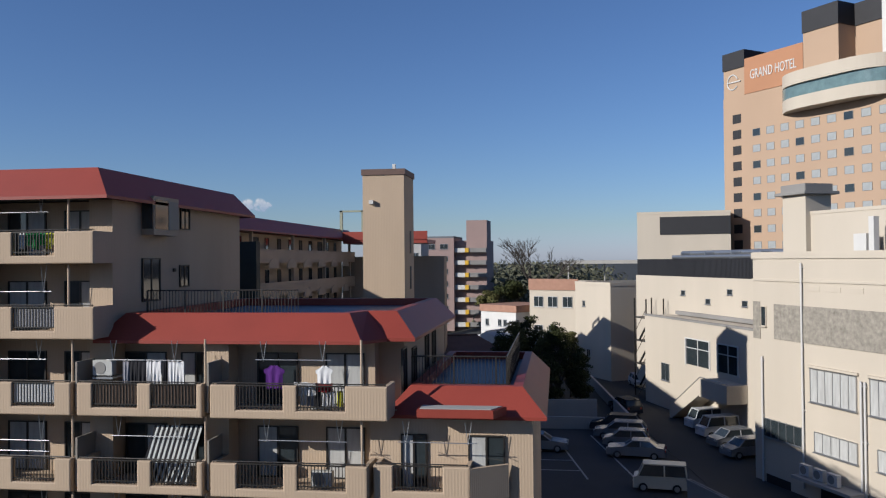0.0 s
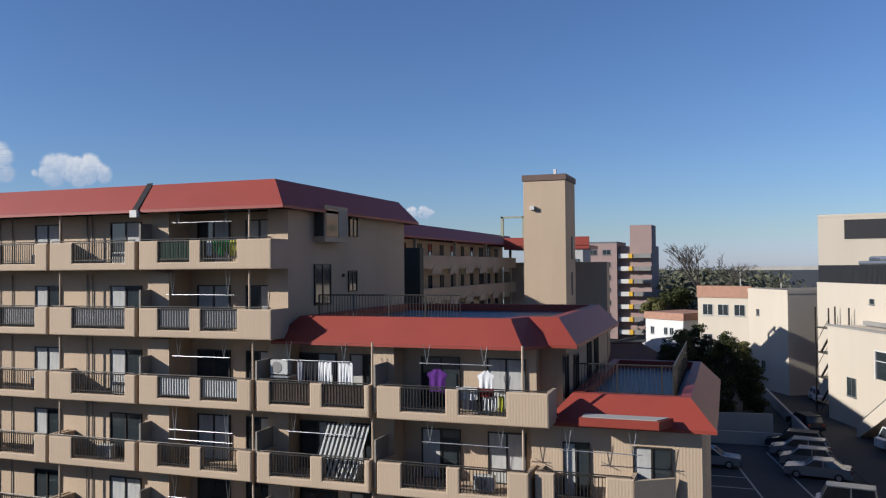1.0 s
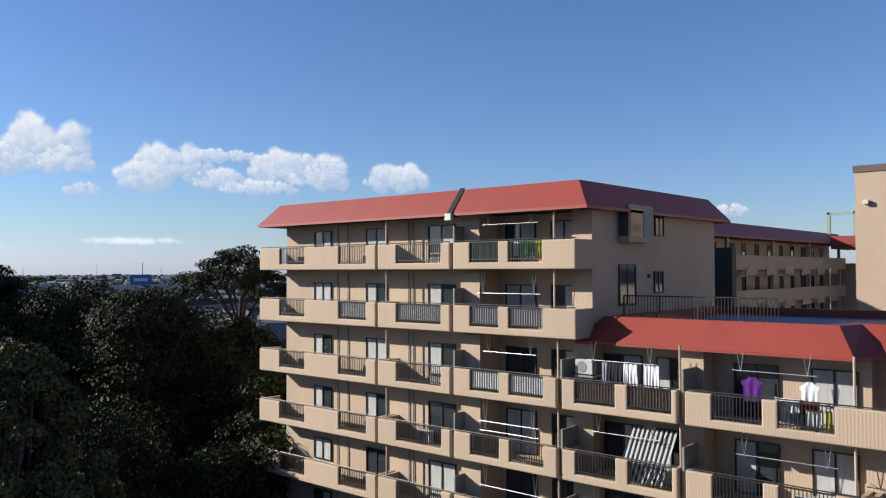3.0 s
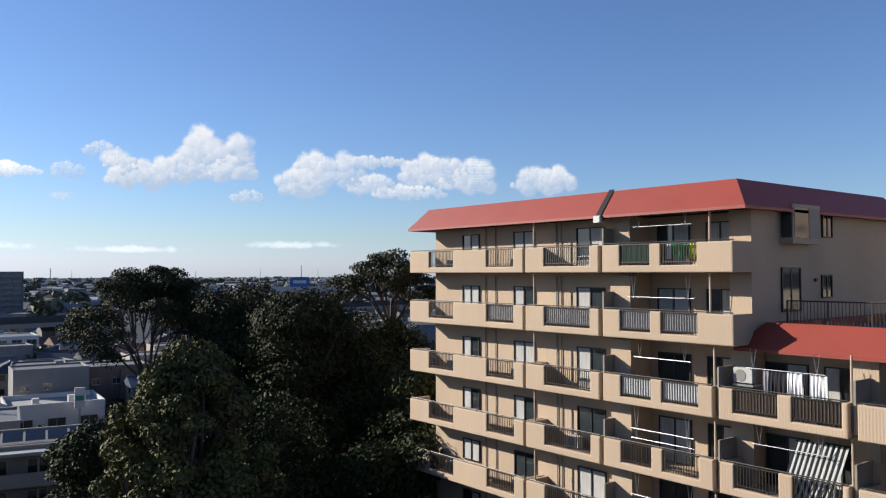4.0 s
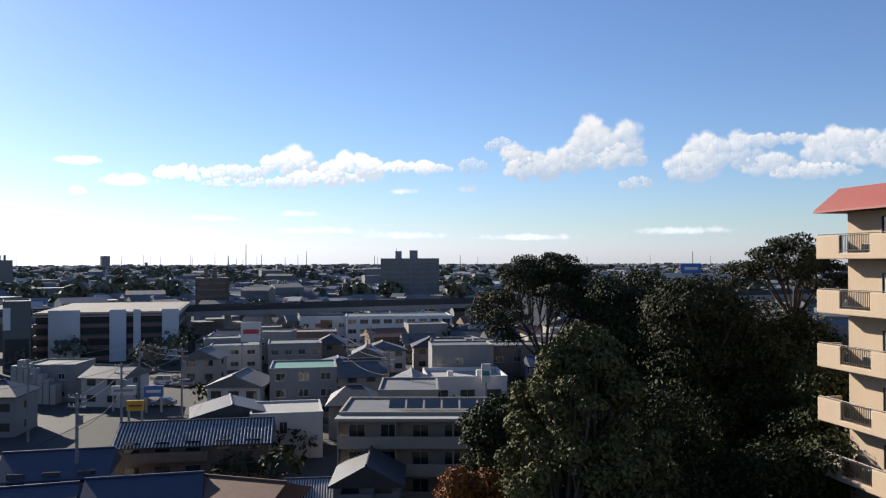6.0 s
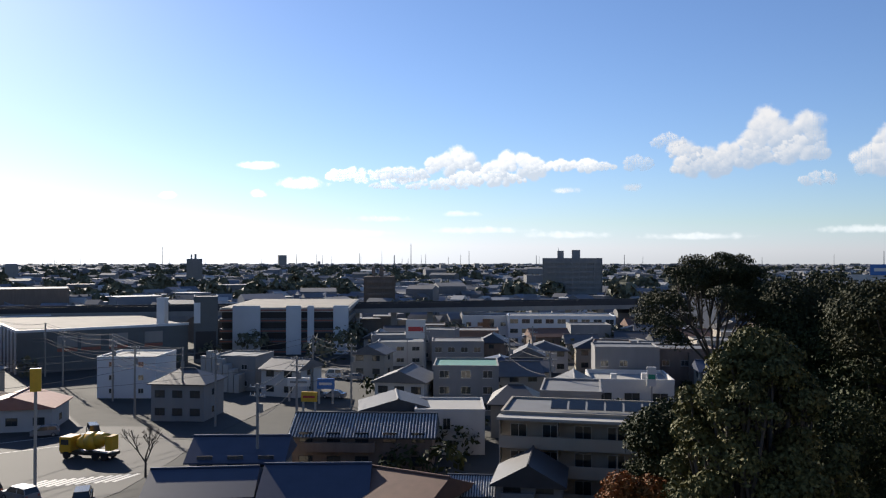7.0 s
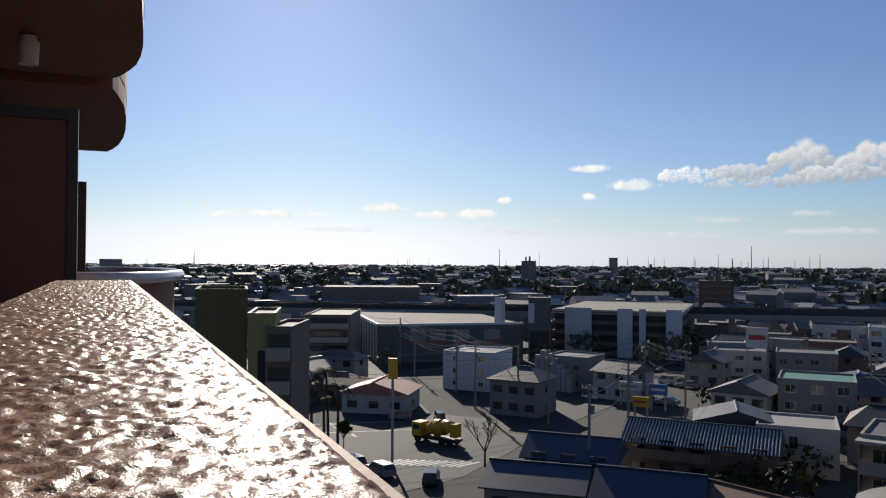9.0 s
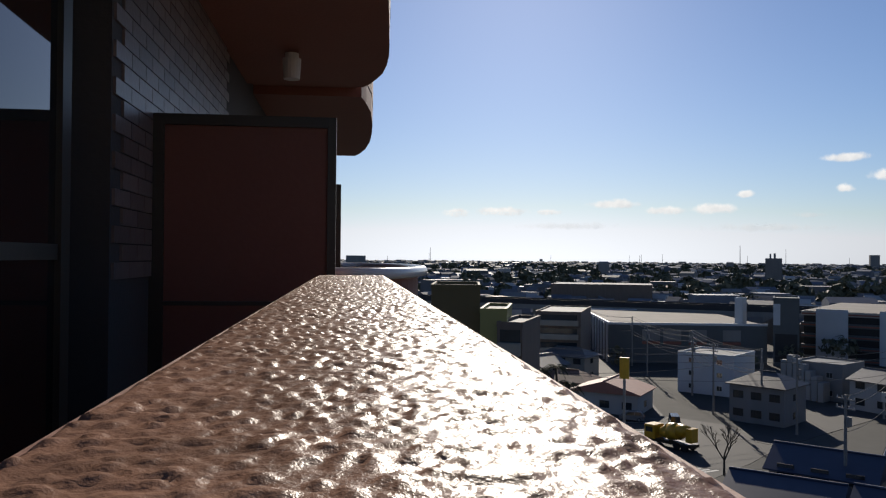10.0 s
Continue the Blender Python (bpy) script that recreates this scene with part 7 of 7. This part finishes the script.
def cloud(lobes, thin=0.0):
    """A cloud on the sky backdrop, from lobes of azimuth, elevation and two radii in degrees."""
    lobes = [(a, e, 1.3 * ra, 1.3 * re) for a, e, ra, re in lobes]
    a0, a1 = min(l[0] - 2 * l[2] for l in lobes), max(l[0] + 2 * l[2] for l in lobes)
    e0, e1 = min(l[1] - 2 * l[3] for l in lobes), max(l[1] + 2 * l[3] for l in lobes)
    na, ne = max(8, round((a1 - a0) / 0.09)), max(8, round((e1 - e0) / 0.08))
    R = 4300
    A, E = np.meshgrid(np.linspace(a0, a1, na + 1), np.linspace(e0, e1, ne + 1))
    cover, up = np.zeros(A.shape), np.zeros(A.shape)
    rng = np.random.default_rng(int(100 * lobes[0][0]))
    for la, le, ra, re in lobes:   # heaps of round puffs over a flat base, smaller towards the ends
        if re < 0.6:   # thin, flat scraps
            dx, dy = (A - la) / ra, (E - le) / re
            d = 0.92 - 0.62 * np.hypot(dx, dy * np.where(dy < 0, 1.3, 1.0))
            more = d > cover
            cover[more], up[more] = d[more], (0.3 + 0.2 * dy + 0.1 * dx)[more]
            continue
        for _ in range(int(10 + 16 * ra / re)):
            u = rng.uniform(-1, 1)
            top = math.sqrt(1 - u * u)
            v = rng.uniform(-0.3, 0.8) * top
            rp = re * rng.uniform(0.28, 0.55) * (0.35 + 0.65 * top)
            dx, dy = (A - la - 0.85 * u * ra) / rp, (E - le - v * re) / rp
            d = 1 - 0.62 * np.hypot(dx, dy * np.where(dy < 0, 1.2, 1.0))
            more = d > cover
            cover[more] = d[more]
            up[more] = (0.10 + 0.36 * dy + 0.20 * dx + 0.45 * v + 0.12 * u)[more]
    vs = np.stack([-np.sin(np.radians(A)) * R, np.cos(np.radians(A)) * R, EYE[2] + R * np.tan(np.radians(E))], -1).reshape(-1, 3).tolist()
    den, lit, fs = (cover - thin).ravel().tolist(), up.ravel().tolist(), []
    for j in range(ne):
        for i in range(na):
            k = j * (na + 1) + i
            fs.append((k, k + 1, k + na + 2, k + na + 1))
    me = bpy.data.meshes.new("cloud")
    me.from_pydata(vs, [], fs)
    for nm, val in (("cover", den), ("lit", lit)):
        at = me.attributes.new(nm, "FLOAT", "POINT")
        at.data.foreach_set("value", val)
    me.materials.append(CLOUD_HAZY if lobes[0][1] < 3 else CLOUD_BRIGHT if lobes[0][0] > 94 else CLOUD_MID if lobes[0][0] > 84 else CLOUD)
    ob = tagged(new("cloud", me), "white cumulus cloud low over the horizon", "cloud", "clouds over the horizon", "structure")
    ob.visible_shadow = False


cloud([(67.4, 7.71, 2.02, 1.69), (69.42, 6.79, 1.81, 1.01), (72.04, 6.26, 2.02, 0.97), (73.43, 6.96, 0.89, 1.05), (66.19, 6.91, 1.37, 1.05)])
cloud([(74.63, 7.93, 1.09, 0.56), (76.6, 6.52, 0.97, 0.6), (76.99, 5.02, 0.89, 0.32)], 0.1)
cloud([(59.76, 6.73, 2.22, 1.37), (61.56, 5.96, 1.45, 1.13), (56.21, 7.71, 1.94, 0.48), (56.61, 6.07, 1.61, 0.73)])
cloud([(52.37, 6.74, 2.02, 1.21), (49.75, 6.38, 1.94, 1.21), (51.04, 7.27, 1.81, 0.73), (53.9, 5.54, 2.42, 0.56)])
cloud([(44.32, 6.12, 2.02, 0.97)])
cloud([(65.19, 5.15, 1.05, 0.52)], 0.15)
cloud([(89.57, 6.51, 1.69, 0.97), (85.32, 6.22, 2.1, 0.97), (87.47, 5.62, 2.82, 0.56), (80.85, 6.43, 2.5, 0.48), (93.24, 5.9, 1.81, 0.56)])
cloud([(91.59, 5.25, 3.63, 0.48), (81.61, 4.86, 1.29, 0.32)], 0.2)
cloud([(128.95, 3.06, 1.01, 0.36), (125.71, 3.2, 1.94, 0.36), (122.39, 3.18, 0.89, 0.24), (117.82, 3.72, 1.69, 0.36), (114.39, 3.27, 1.29, 0.32), (111.16, 3.36, 1.45, 0.4), (109.28, 4.33, 0.52, 0.28)], 0.05)
cloud([(103.22, 6.52, 1.37, 0.32), (100.31, 5.3, 1.69, 0.44), (96.74, 5.81, 1.69, 0.56), (103.33, 4.55, 0.6, 0.32)], 0.05)
cloud([(105.37, 2.89, 1.29, 0.24), (94.72, 2.9, 2.42, 0.28), (88.82, 3.26, 1.69, 0.28)], 0.12)
cloud([(87.81, 2.08, 4.84, 0.36), (81.23, 1.75, 4.44, 0.4), (72.64, 1.58, 4.84, 0.36), (62.18, 1.96, 4.44, 0.4), (97, 1.9, 4.4, 0.4), (108, 2.1, 5.0, 0.4), (121, 2.2, 5.0, 0.4)], 0.22)
cloud([(21.37, 3.69, 1.21, 0.56)], 0.2)
